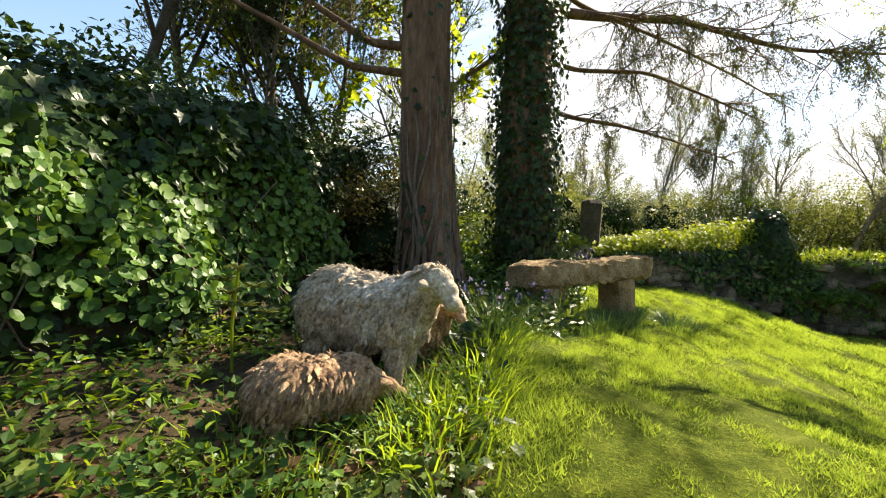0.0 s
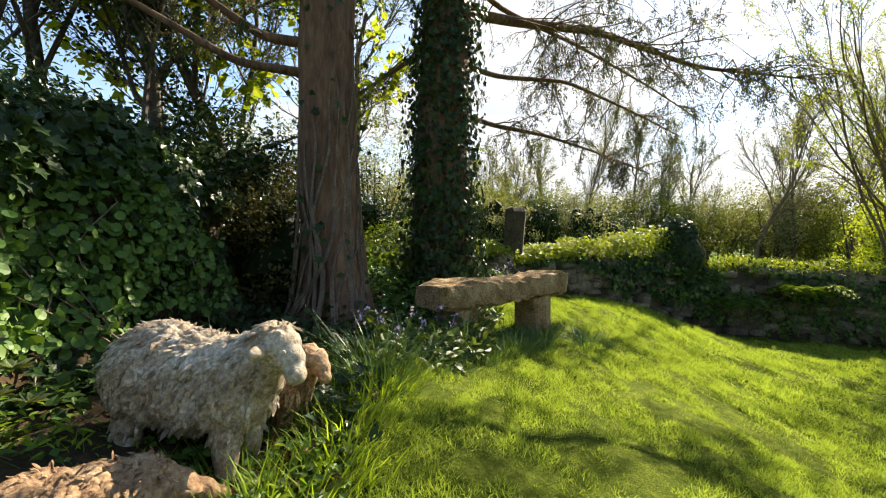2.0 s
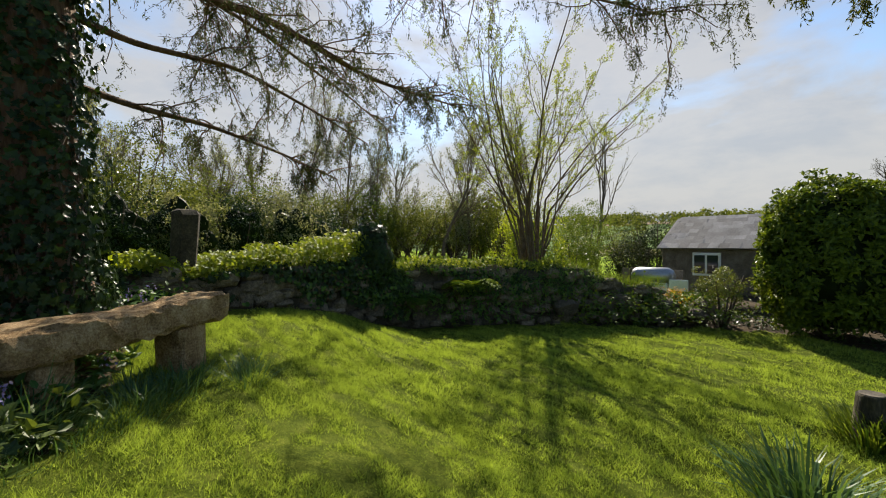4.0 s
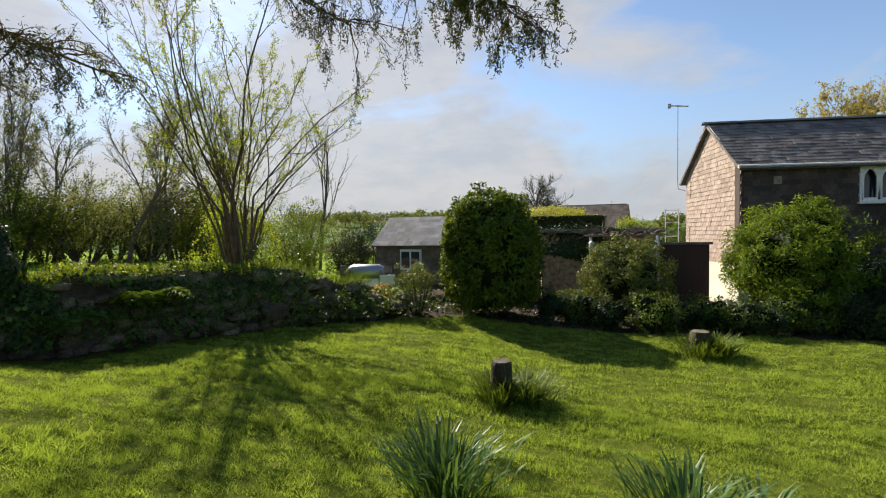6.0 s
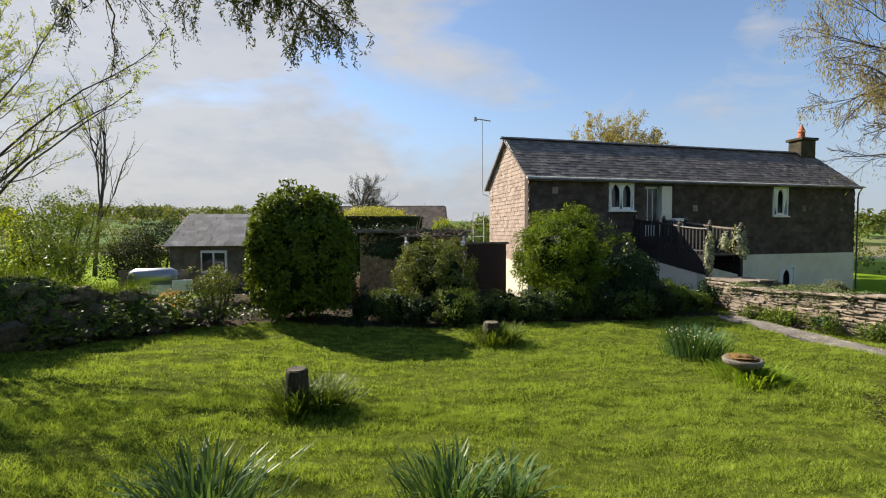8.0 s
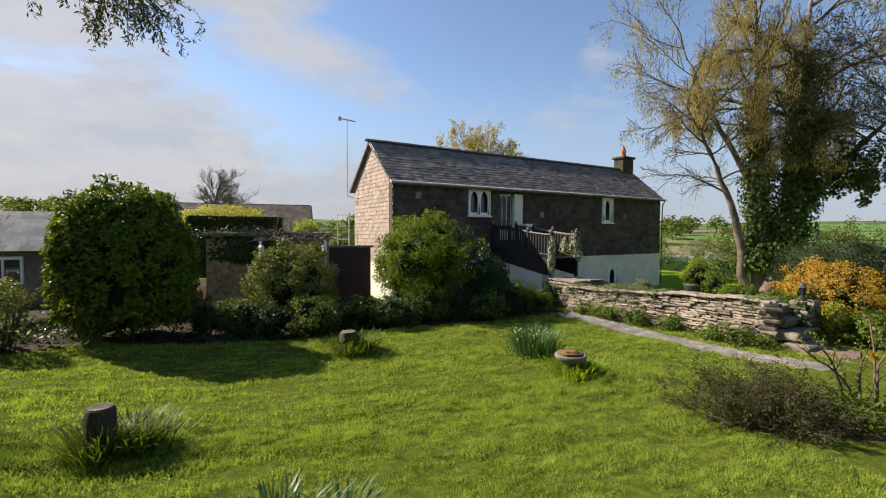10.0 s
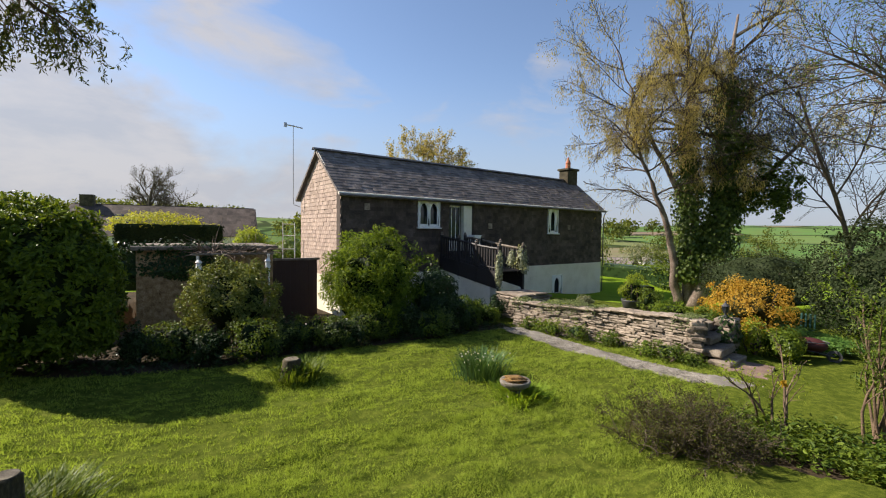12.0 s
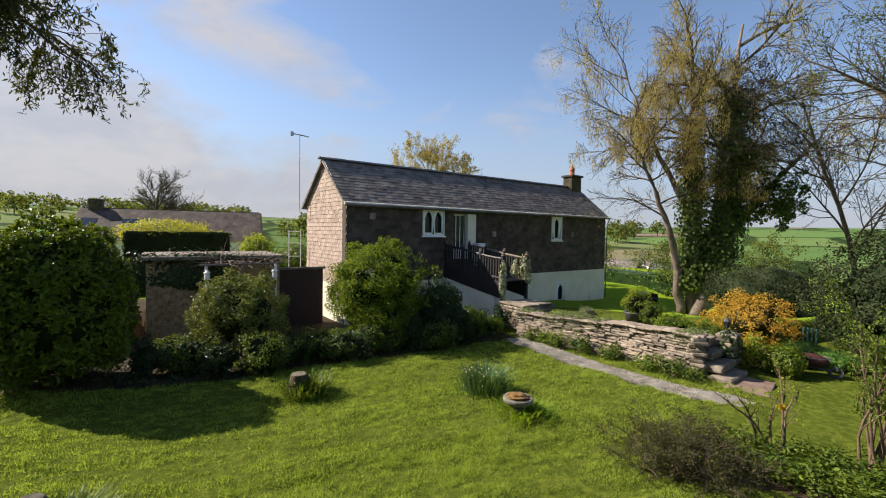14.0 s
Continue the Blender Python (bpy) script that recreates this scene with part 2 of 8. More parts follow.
M_SLATE = surface("roof_slate", (0.075, 0.062, 0.055), (0.15, 0.128, 0.115), (0.25, 0.215, 0.19), 0.75, 1.2, 24, 0.4, vary="island")
M_SLATEHUNG = surface("dark_hung_slate", (0.03, 0.021, 0.016), (0.07, 0.051, 0.041), (0.125, 0.097, 0.08), 0.85, 1.2, 24, 0.4, vary="island")
M_GREYSLATE = surface("grey_slate", (0.08, 0.08, 0.085), (0.16, 0.16, 0.17), (0.25, 0.25, 0.26), 0.8, 1.2, 24, 0.4, vary="island", shine=0.2)
M_TILE = surface("hung_tile", (0.2, 0.14, 0.11), (0.37, 0.28, 0.225), (0.5, 0.395, 0.33), 0.8, 3, 30, 0.4, vary="piece", spread=(0.8, 1.14))
M_TILE_J = surface("hung_tile_rest", (0.2, 0.14, 0.11), (0.37, 0.28, 0.225), (0.5, 0.395, 0.33), 0.8, 3, 30, 0.4, vary="island", spread=(0.8, 1.14))
M_RENDERW = surface("white_render", (0.55, 0.5, 0.39), (0.74, 0.69, 0.56), (0.82, 0.78, 0.67), 0.9, 1.2, 40, 0.3)
M_WHITE = plain("white_paint", (0.78, 0.78, 0.76), 0.45)
M_BLACK = plain("black_stained_wood", (0.022, 0.018, 0.018), 0.6)
M_GATE = plain("dark_brown_boards", (0.05, 0.026, 0.02), 0.7)
M_LEAD = plain("dark_lead", (0.06, 0.06, 0.065), 0.5)
M_TERRA = plain("terracotta", (0.42, 0.14, 0.07), 0.75)
M_METAL = plain("grey_metal", (0.35, 0.36, 0.37), 0.4, 0.8)
M_FASCIA = plain("cream_fascia", (0.74, 0.7, 0.6), 0.6)
M_STUMP = surface("mossy_stump", (0.016, 0.014, 0.007), (0.05, 0.04, 0.021), (0.12, 0.1, 0.055), 0.9, 8, 50, 1.0, stretch=(1, 1, 0.3), depth=0.04)
M_STUMPTOP = surface("weathered_cut_wood", (0.05, 0.042, 0.028), (0.12, 0.1, 0.07), (0.22, 0.19, 0.14), 0.9, 8, 60, 0.6)
M_MOSS = surface("rusty_moss", (0.06, 0.035, 0.012), (0.16, 0.085, 0.025), (0.27, 0.18, 0.05), 0.95, 12, 70, 1.0)
M_WOODOLD = surface("old_wood", (0.07, 0.055, 0.04), (0.16, 0.13, 0.1), (0.28, 0.24, 0.2), 0.85, 3, 30, 0.5)
M_REDSTONE = surface("red_slab", (0.1, 0.066, 0.052), (0.18, 0.12, 0.095), (0.27, 0.19, 0.15), 0.85, 2, 30, 0.4)
M_RED = plain("dark_red_paint", (0.05, 0.01, 0.01), 0.7)
M_TEAL = plain("green_painted_metal", (0.03, 0.1, 0.075), 0.6)


def glass_material():
    m, t, b = nodes_of("window_glass")
    b.inputs["Base Color"].default_value = (0.02, 0.025, 0.03, 1)
    b.inputs["Roughness"].default_value = 0.06
    return m


M_GLASS = glass_material()


def field_material():
    """Far farmland: a patchwork of green, olive and ploughed fields."""
    m, t, b = nodes_of("farmland")
    co = t.nodes.new("ShaderNodeTexCoord")
    v = t.nodes.new("ShaderNodeTexVoronoi")
    v.inputs["Scale"].default_value = 0.014
    t.links.new(co.outputs["Object"], v.inputs["Vector"])
    sep = t.nodes.new("ShaderNodeSeparateColor")
    t.links.new(v.outputs["Color"], sep.inputs["Color"])
    r = ramp_node(t, [(0.0, (0.07, 0.12, 0.035)), (0.45, (0.1, 0.17, 0.05)), (0.7, (0.12, 0.17, 0.055)), (0.96, (0.2, 0.155, 0.11))])
    t.links.new(sep.outputs["Red"], r.inputs["Fac"])
    n = noise_node(t, co.outputs["Object"], 0.08, 6)
    e = t.nodes.new("ShaderNodeTexVoronoi")
    e.feature = "DISTANCE_TO_EDGE"
    e.inputs["Scale"].default_value = 0.014
    t.links.new(co.outputs["Object"], e.inputs["Vector"])
    hedge = ramp_node(t, [(0.025, (0.22, 0.26, 0.2)), (0.05, (1.0, 1.0, 1.0))])
    t.links.new(e.outputs["Distance"], hedge.inputs["Fac"])
    tone = blend(t, "OVERLAY", 0.3, r.outputs["Color"], n.outputs["Color"])
    t.links.new(blend(t, "MULTIPLY", 1.0, tone, hedge.outputs["Color"]), b.inputs["Base Color"])
    b.inputs["Roughness"].default_value = 0.95
    b.inputs["Specular IOR Level"].default_value = 0.04
    return m


M_FIELD = field_material()
M_MEADOW = surface("meadow", (0.08, 0.14, 0.01), (0.15, 0.24, 0.015), (0.24, 0.3, 0.03), 1.0, 0.5, 12, 0.4, shine=0.03)

# ---- building helpers ----
ORIGIN = {}
rng = np.random.default_rng(7)


def sig(t):
    return 1 / (1 + np.exp(-np.clip(t, -40, 40)))


def mesh_of(name, V, T, mats, smooth=False, index=None):
    V, T = np.asarray(V, np.float32), np.asarray(T, np.int32)
    me = bpy.data.meshes.new(name)
    me.vertices.add(len(V))
    me.vertices.foreach_set("co", V.ravel())
    me.loops.add(3 * len(T))
    me.loops.foreach_set("vertex_index", T.ravel())
    me.polygons.add(len(T))
    me.polygons.foreach_set("loop_start", np.arange(0, 3 * len(T), 3, dtype=np.int32))
    me.polygons.foreach_set("use_smooth", np.full(len(T), smooth))
    for m in mats if isinstance(mats, (list, tuple)) else [mats]:
        me.materials.append(m)
    if index is not None:
        me.polygons.foreach_set("material_index", np.asarray(index, np.int32))
    me.update(calc_edges=True)
    return me


def thing(name, base, label, category, group="", kind=""):
    """An Empty at a thing's base, which carries its parts."""
    ob = new(name)
    ob.location = base
    ORIGIN[ob] = np.array(base, float)
    return tagged(ob, label, category, group, kind)


def part(name, geo, material, parent, label="", smooth=False):
    """One mesh under a thing or part; geo holds places in the world."""
    V, T = geo
    o = ORIGIN[parent]
    ob = new(name, mesh_of(name, np.asarray(V) - o, T, material, smooth))
    ob.parent = parent
    ORIGIN[ob] = o
    return tagged(ob, label)


def single(name, geo, material, base, label, category, group="", kind="", smooth=False):
    """A thing that is one mesh."""
    V, T = geo
    ob = new(name, mesh_of(name, np.asarray(V) - np.array(base, float), T, material, smooth))
    ob.location = base
    ORIGIN[ob] = np.array(base, float)
    return tagged(ob, label, category, group, kind)


def piece(name, me, parent, m):
    """A small piece on a shared mesh, at the world pose m."""
    ob = new(name, me)
    ob.parent = parent
    ob.matrix_basis = Matrix.Translation(Vector(-ORIGIN[parent])) @ m
    return ob


def join(*geos):
    Vs, Ts, n = [], [], 0
    for V, T in geos:
        Vs.append(np.asarray(V, float))
        Ts.append(np.asarray(T, int) + n)
        n += len(V)
    return np.concatenate(Vs), np.concatenate(Ts)


HULLS = {}


def cbox(sx, sy, sz, b=0.02, jit=0.0, seed=0):
    """A box with chamfered edges about its centre; jit roughens it."""
    key = (sx, sy, sz, b, jit, seed)
    if key not in HULLS:
        pts = []
        h = (sx / 2, sy / 2, sz / 2)
        b = min(b, *h)
        for s in ((i, j, k) for i in (-1, 1) for j in (-1, 1) for k in (-1, 1)):
            for ax in range(3):
                pts.append([s[n] * (h[n] - (0 if n == ax else b)) for n in range(3)])
        pts = np.array(pts)
        if jit:
            pts = pts + np.random.default_rng(seed).normal(0, jit, pts.shape)
        bm = bmesh.new()
        for p in pts:
            bm.verts.new(p)
        r = bmesh.ops.convex_hull(bm, input=bm.verts)
        bmesh.ops.delete(bm, geom=[v for v in bm.verts if not v.link_faces], context="VERTS")
        bmesh.ops.triangulate(bm, faces=bm.faces)
        bm.verts.index_update()
        HULLS[key] = (np.array([v.co[:] for v in bm.verts]), np.array([[v.index for v in f.verts] for f in bm.faces]))
        bm.free()
    V, T = HULLS[key]
    return V.copy(), T.copy()


def pbox(sx, sy, sz):
    """A plain thin slab of twelve triangles, for slates."""
    V = np.array([(x, y, z) for x in (-sx / 2, sx / 2) for y in (-sy / 2, sy / 2) for z in (-sz / 2, sz / 2)])
    return V, np.array([(0, 1, 3), (0, 3, 2), (4, 6, 7), (4, 7, 5), (0, 4, 5), (0, 5, 1), (2, 3, 7), (2, 7, 6), (0, 2, 6), (0, 6, 4), (1, 5, 7), (1, 7, 3)])


def moved(geo, m):
    V, T = geo
    a = np.array(m)
    return np.asarray(V) @ a[:3, :3].T + a[:3, 3], T


def box_at(x, y, z, sx, sy, sz, rz=0, b=0.02, rx=0, ry=0, jit=0.0, seed=0):
    return moved(cbox(sx, sy, sz, b, jit, seed), pose(x, y, z, rx, ry, rz))


def frames_along(P):
    d = np.gradient(P, axis=0)
    d /= np.linalg.norm(d, axis=1, keepdims=True) + 1e-9
    a = np.where(np.abs(d[:, 2:3]) > 0.9, [[1.0, 0, 0]], [[0, 0, 1.0]])
    s = np.cross(d, a)
    s /= np.linalg.norm(s, axis=1, keepdims=True) + 1e-9
    return d, s, np.cross(s, d)


def tube(P, R, sides=6, cap=True, rough=0.0, g=None):
    """A tapering tube along points P with radii R."""
    P = np.asarray(P, float)
    R = np.broadcast_to(np.asarray(R, float), (len(P),))
    d, s, u = frames_along(P)
    a = np.linspace(0, 2 * np.pi, sides, endpoint=False)
    rr = R[:, None] * (1 + (g or rng).normal(0, rough, (len(P), sides)) if rough else np.ones((len(P), sides)))
    V = P[:, None] + rr[..., None] * (np.cos(a)[None, :, None] * s[:, None] + np.sin(a)[None, :, None] * u[:, None])
    i, j = np.meshgrid(np.arange(len(P) - 1), np.arange(sides), indexing="ij")
    k = (j + 1) % sides
    A, B, C, D = i * sides + j, i * sides + k, (i + 1) * sides + k, (i + 1) * sides + j
    T = np.concatenate([np.stack([A, B, C], -1).reshape(-1, 3), np.stack([A, C, D], -1).reshape(-1, 3)])
    V = V.reshape(-1, 3)
    if cap:
        n = len(V)
        V = np.concatenate([V, P[:1], P[-1:]])
        j = np.arange(sides)
        T = np.concatenate([T, np.stack([np.full(sides, n), (j + 1) % sides, j], -1), np.stack([np.full(sides, n + 1), n - sides + j, n - sides + (j + 1) % sides], -1)])
    return V, T


def cyl(x, y, z0, z1, r0, r1=None, sides=16, rough=0.0):
    """An upright cylinder or cone."""
    r1 = r0 if r1 is None else r1
    zs = np.linspace(z0, z1, 4)
    return tube([(x, y, z) for z in zs], np.linspace(r0, r1, 4), sides, True, rough)


def spin(x, y, prof, sides=24):
    """A turned shape: prof lists (radius, z)."""
    P = np.array(prof, float)
    a = np.linspace(0, 2 * np.pi, sides, endpoint=False)
    V = np.stack([x + P[:, :1] * np.cos(a), y + P[:, :1] * np.sin(a), np.broadcast_to(P[:, 1:], (len(P), sides))], -1).reshape(-1, 3)
    i, j = np.meshgrid(np.arange(len(P) - 1), np.arange(sides), indexing="ij")
    k = (j + 1) % sides
    A, B, C, D = i * sides + j, i * sides + k, (i + 1) * sides + k, (i + 1) * sides + j
    return V, np.concatenate([np.stack([A, B, C], -1).reshape(-1, 3), np.stack([A, C, D], -1).reshape(-1, 3)])


def unit(a):
    return a / (np.linalg.norm(a, axis=-1, keepdims=True) + 1e-9)


LEAF = {
    "oval": ([(0, 0, 0), (0.48, 0.5, 0.07), (1, 0, -0.06), (0.48, -0.5, 0.07)], [(0, 2, 1), (0, 3, 2)]),
    "long": ([(0, 0, 0), (0.3, 0.5, 0.05), (0.7, 0.42, 0.02), (1, 0, -0.12), (0.7, -0.42, 0.02), (0.3, -0.5, 0.05)], [(0, 2, 1), (0, 3, 2), (0, 4, 3), (0, 5, 4)]),
    "round": ([(0.5, 0, -0.07)] + [(0.5 + 0.5 * math.cos(a * math.pi / 4 + 0.4), 0.5 * math.sin(a * math.pi / 4 + 0.4), 0.03 * (a % 2)) for a in range(8)], [(0, 1 + a, 1 + (a + 1) % 8) for a in range(8)]),
    "ivy": ([(0.35, 0, -0.02), (0, 0, 0), (0.02, 0.42, 0.04), (0.34, 0.3, 0.03), (0.5, 0.52, 0.05), (0.62, 0.2, 0.03), (1, 0, -0.06), (0.62, -0.2, 0.03), (0.5, -0.52, 0.05), (0.34, -0.3, 0.03), (0.02, -0.42, 0.04)], [(0, 1 + a, 1 + (a + 1) % 10) for a in range(10)]),
    "blade": ([(0, -0.5, 0), (0, 0.5, 0), (0.55, -0.36, 0.07), (0.55, 0.36, 0.07), (1, 0, 0.3)], [(0, 1, 3), (0, 3, 2), (2, 3, 4)]),
    "strap": ([(0, -0.5, 0), (0, 0.5, 0), (0.4, -0.5, 0.03), (0.4, 0.5, 0.03), (0.75, -0.42, 0.14), (0.75, 0.42, 0.14), (0.96, 0, 0.34)], [(0, 1, 3), (0, 3, 2), (2, 3, 5), (2, 5, 4), (4, 5, 6)]),
    "tri": ([(0, -0.5, 0), (0, 0.5, 0), (1, 0, 0.15)], [(0, 1, 2)]),
}


def leaves(kind, P, D, N, L, W):
    """Leaves at P that point along D and face N, of length L and width W."""
    tv, tt = LEAF[kind]
    tv, tt = np.array(tv, float), np.array(tt, int)
    P, D = np.asarray(P, float), unit(np.asarray(D, float))
    S = unit(np.cross(N, D))
    Q = np.cross(D, S)
    L, W = np.broadcast_to(L, (len(P),))[:, None, None], np.broadcast_to(W, (len(P),))[:, None, None]
    V = P[:, None] + tv[None, :, :1] * L * D[:, None] + tv[None, :, 1:2] * W * S[:, None] + tv[None, :, 2:] * L * Q[:, None]
    T = tt[None] + (np.arange(len(P)) * len(tv))[:, None, None]
    return V.reshape(-1, 3), T.reshape(-1, 3)


def lump(dirs, seed, k=2.2, amount=0.18):
    """A smooth uneven factor over directions."""
    g = np.random.default_rng(seed)
    f = np.zeros(len(dirs))
    for a in range(7):
        w = g.normal(0, 1, 3) * k * (1 + a * 0.35)
        f += np.sin(dirs @ w + g.uniform(0, 6.3)) / (1 + a * 0.3)
    return 1 + amount * f / 2.2


def sphere_dirs(n, g, low=-1.0):
    z = g.uniform(low, 1, n)
    a = g.uniform(0, 2 * np.pi, n)
    r = np.sqrt(1 - z * z)
    return np.stack([r * np.cos(a), r * np.sin(a), z], -1)


def blob(c, r, seed, amount=0.2, n=20, low=-1.0, k=2.2):
    """An uneven rounded mass, for the dense heart of a shrub."""
    th, ph = np.linspace(0, np.pi, n), np.linspace(0, 2 * np.pi, 2 * n, endpoint=False)
    d = np.stack([np.sin(th)[:, None] * np.cos(ph), np.sin(th)[:, None] * np.sin(ph), np.cos(th)[:, None] * np.ones_like(ph)], -1).reshape(-1, 3)
    d[:, 2] = np.maximum(d[:, 2], low)
    V = np.array(c) + d * np.array(r) * lump(d, seed, k, amount)[:, None]
    m = 2 * n
    i, j = np.meshgrid(np.arange(n - 1), np.arange(m), indexing="ij")
    kk = (j + 1) % m
    A, B, C, D = i * m + j, i * m + kk, (i + 1) * m + kk, (i + 1) * m + j
    return V, np.concatenate([np.stack([A, D, C], -1).reshape(-1, 3), np.stack([A, C, B], -1).reshape(-1, 3)])


def shell_leaves(kind, c, r, n, size, seed, ratio=0.5, amount=0.2, inner=0.75, low=-0.75, up=0.3, k=2.2, box=0.0):
    """Leaves scattered through the outer shell of an uneven rounded mass."""
    g = np.random.default_rng(seed + 1000)
    d = sphere_dirs(n, g, low)
    if box:
        q = np.abs(d) ** (1 - box) * np.sign(d)
        shape = q / np.linalg.norm(q, axis=1, keepdims=True) * (1 + box * 0.3)
    else:
        shape = d
    f = lump(d, seed, k, amount) * g.uniform(inner, 1.0, n) ** 0.6 * (1 + g.normal(0, 0.03, n))
    P = np.array(c) + shape * np.array(r) * f[:, None]
    N = unit(d / np.array(r) + g.normal(0, 0.55, (n, 3)) + [0, 0, up])
    D = unit(np.cross(N, g.normal(0, 1, (n, 3))) + [0, 0, -0.1])
    L = size * g.uniform(0.6, 1.3, n)
    return leaves(kind, P, D, N, L, L * ratio)


def clump_leaves(kind, c, r, n, size, seed, ratio=0.5, amount=0.2, clumps=160, reach=0.3, low=-0.75, k=2.2, box=0.0, deep=0.72):
    """Leaves gathered into rounded sprays all over an uneven mass, with shadowed gaps between them."""
    g = np.random.default_rng(seed + 1000)
    d = sphere_dirs(clumps, g, low)
    shape = d
    if box:
        q = np.abs(d) ** (1 - box) * np.sign(d)
        shape = q / np.linalg.norm(q, axis=1, keepdims=True) * (1 + box * 0.3)
    f = lump(d, seed, k, amount) * g.uniform(deep, 1.0, clumps)
    C = np.array(c) + shape * np.array(r) * f[:, None]
    pick = g.integers(0, clumps, n)
    out = unit(d / np.array(r))[pick]
    e = unit(g.normal(0, 1, (n, 3)) + out * 0.7 + [0, 0, 0.25])
    rad = reach * g.uniform(0.6, 1.25, clumps)[pick]
    P = C[pick] + e * (rad * g.uniform(0.1, 1, n) ** 0.5)[:, None]
    N = unit(e + out * 0.5 + g.normal(0, 0.4, (n, 3)) + [0, 0, 0.3])
    D = unit(np.cross(N, g.normal(0, 1, (n, 3))) + e * 0.5)
    L = size * g.uniform(0.6, 1.3, n)
    return leaves(kind, P, D, N, L, L * ratio)


def limb(p, d, length, bend=0.25, up=0.0, nseg=6, g=None):
    """Points of a wandering branch."""
    P, d = [np.array(p, float)], unit(np.array(d, float))
    for i in range(nseg):
        d = unit(d + g.normal(0, bend / nseg ** 0.5, 3) + [0, 0, up / nseg])
        P.append(P[-1] + d * length / nseg)
    return np.array(P)


def branch_tree(p, d, length, r, depth, g, spread=0.9, up=0.2, kids=5, bend=0.25, shrink=0.6, sides=6, tips=None, start=0.3, out=None, nseg=6, thin=0.003):
    """Grows limbs with side limbs; returns the tubes, and fills tips with (points, direction)."""
    P = limb(p, d, length, bend, up, nseg, g)
    out = [] if out is None else out
    out.append(tube(P, np.linspace(r, max(r * 0.35, thin), len(P)), max(3, sides), False))
    if tips is not None and depth <= 1:
        tips.append(P)
    if depth > 0:
        for t in np.linspace(start, 0.97, kids):
            f = t * (len(P) - 1)
            i = min(int(f), len(P) - 2)
            q = P[i] + (P[i + 1] - P[i]) * (f - i)
            axis = unit(P[i + 1] - P[i])
            side = unit(np.cross(axis, g.normal(0, 1, 3)))
            nd = unit(axis + side * spread * g.uniform(0.6, 1.2))
            branch_tree(q, nd, length * shrink * g.uniform(0.65, 1.1) * (1.15 - 0.5 * t), max(r * (1 - 0.6 * t) * 0.55, thin), depth - 1, g, spread, up, max(2, kids - 1), bend, shrink, max(3, sides - 1), tips, 0.25, out, max(3, nseg - 1), thin)
    return out


def along(tips, n, g, spread=0.03):
    """n places on the twigs."""
    pick = g.integers(0, len(tips), n)
    t = g.uniform(0.15, 1.0, n)
    P, D = [], []
    for k, f in zip(pick, t):
        Q = tips[k]
        x = f * (len(Q) - 1)
        i = min(int(x), len(Q) - 2)
        P.append(Q[i] + (Q[i + 1] - Q[i]) * (x - i))
        D.append(Q[i + 1] - Q[i])
    return np.array(P) + g.normal(0, spread, (n, 3)), unit(np.array(D))


def twig_leaves(kind, tips, n, size, ratio, g, spread=0.03, droop=0.0):
    P, D = along(tips, n, g, spread)
    D = unit(D * 0.6 + g.normal(0, 0.7, (n, 3)) + [0, 0, -droop])
    N = unit(g.normal(0, 0.6, (n, 3)) + [0, 0, 1])
    L = size * g.uniform(0.6, 1.3, n)
    return leaves(kind, P, D, N, L, L * ratio)

# ---- ground ----
WALL_LINE = np.array([(1.2, 8.0), (2.6, 8.3), (6.3, 9.0), (8.5, 8.8), (10.3, 8.15), (12.3, 7.0), (13.7, 5.9)])
TERRACE = np.array([(15.4, -11.3), (11.5, -12.3), (9.0, -12.6)])
BANK_LINE = np.array([(-2.35, -1.2), (-2.05, 0.4), (-1.6, 1.7), (-1.15, 2.8), (-0.95, 3.9), (-1.1, 5.6)])
H_CORNER, H_YAW = np.array([20.88, -6.24]), -172.0
H_D = np.array([-math.sin(radians(H_YAW)), math.cos(radians(H_YAW))])
H_B = np.array([-H_D[1], H_D[0]])


def smooth(t):
    t = np.clip(t, 0, 1)
    return t * t * (3 - 2 * t)


def lawn_z(x, y):
    a, b = sig((3.4 - x) / 1.1), sig((y - 2) / 1.6)
    z = -1.262 + 1.964 * a + 0.834 * sig((5.5 - x) / 1.0) * sig((y - 5) / 1.2) + 0.463 * b - 1.48 * a * b + 0.127 * sig((y - 7) / 1.2)
    z = z - 1.333 * a * sig((-4 - y) / 1.5) + 0.304 * sig((0.2 - x) / 0.6) * sig((y - 1.2) / 0.6)
    z = z - 0.42 * np.exp(-((x + 0.1) ** 2 + (y + 0.25) ** 2) / 0.9) + 0.26 * np.exp(-((x - 2.0) ** 2 + (y + 0.9) ** 2) / 1.6)
    z = z - 0.2 * np.exp(-((x + 0.5) ** 2 + (y - 1.5) ** 2) / 0.8)
    z = z + 0.22 * np.exp(-((x - 4.6) ** 2 + (y - 8.8) ** 2) / 3.0) - 0.12 * sig((x - 10.5) / 1.0) * sig((y - 1.0) / 1.5)
    return z


def hill_z(x, y):
    """Far land: a shallow valley, then rising farmland."""
    r = np.hypot(x - 3, y)
    az = np.degrees(np.arctan2(-(x - 3), y))
    near = smooth((r - 38) / 60)
    ridge = 10 + 13 * np.exp(-((az + 70) / 22) ** 2) + 2.5 * np.sin(az / 9.0) + 7 * sig((az + 20) / 8)
    far = -7 * smooth((r - 30) / 90) + (ridge + 7) * smooth((r - 150) / 420)
    return near, far


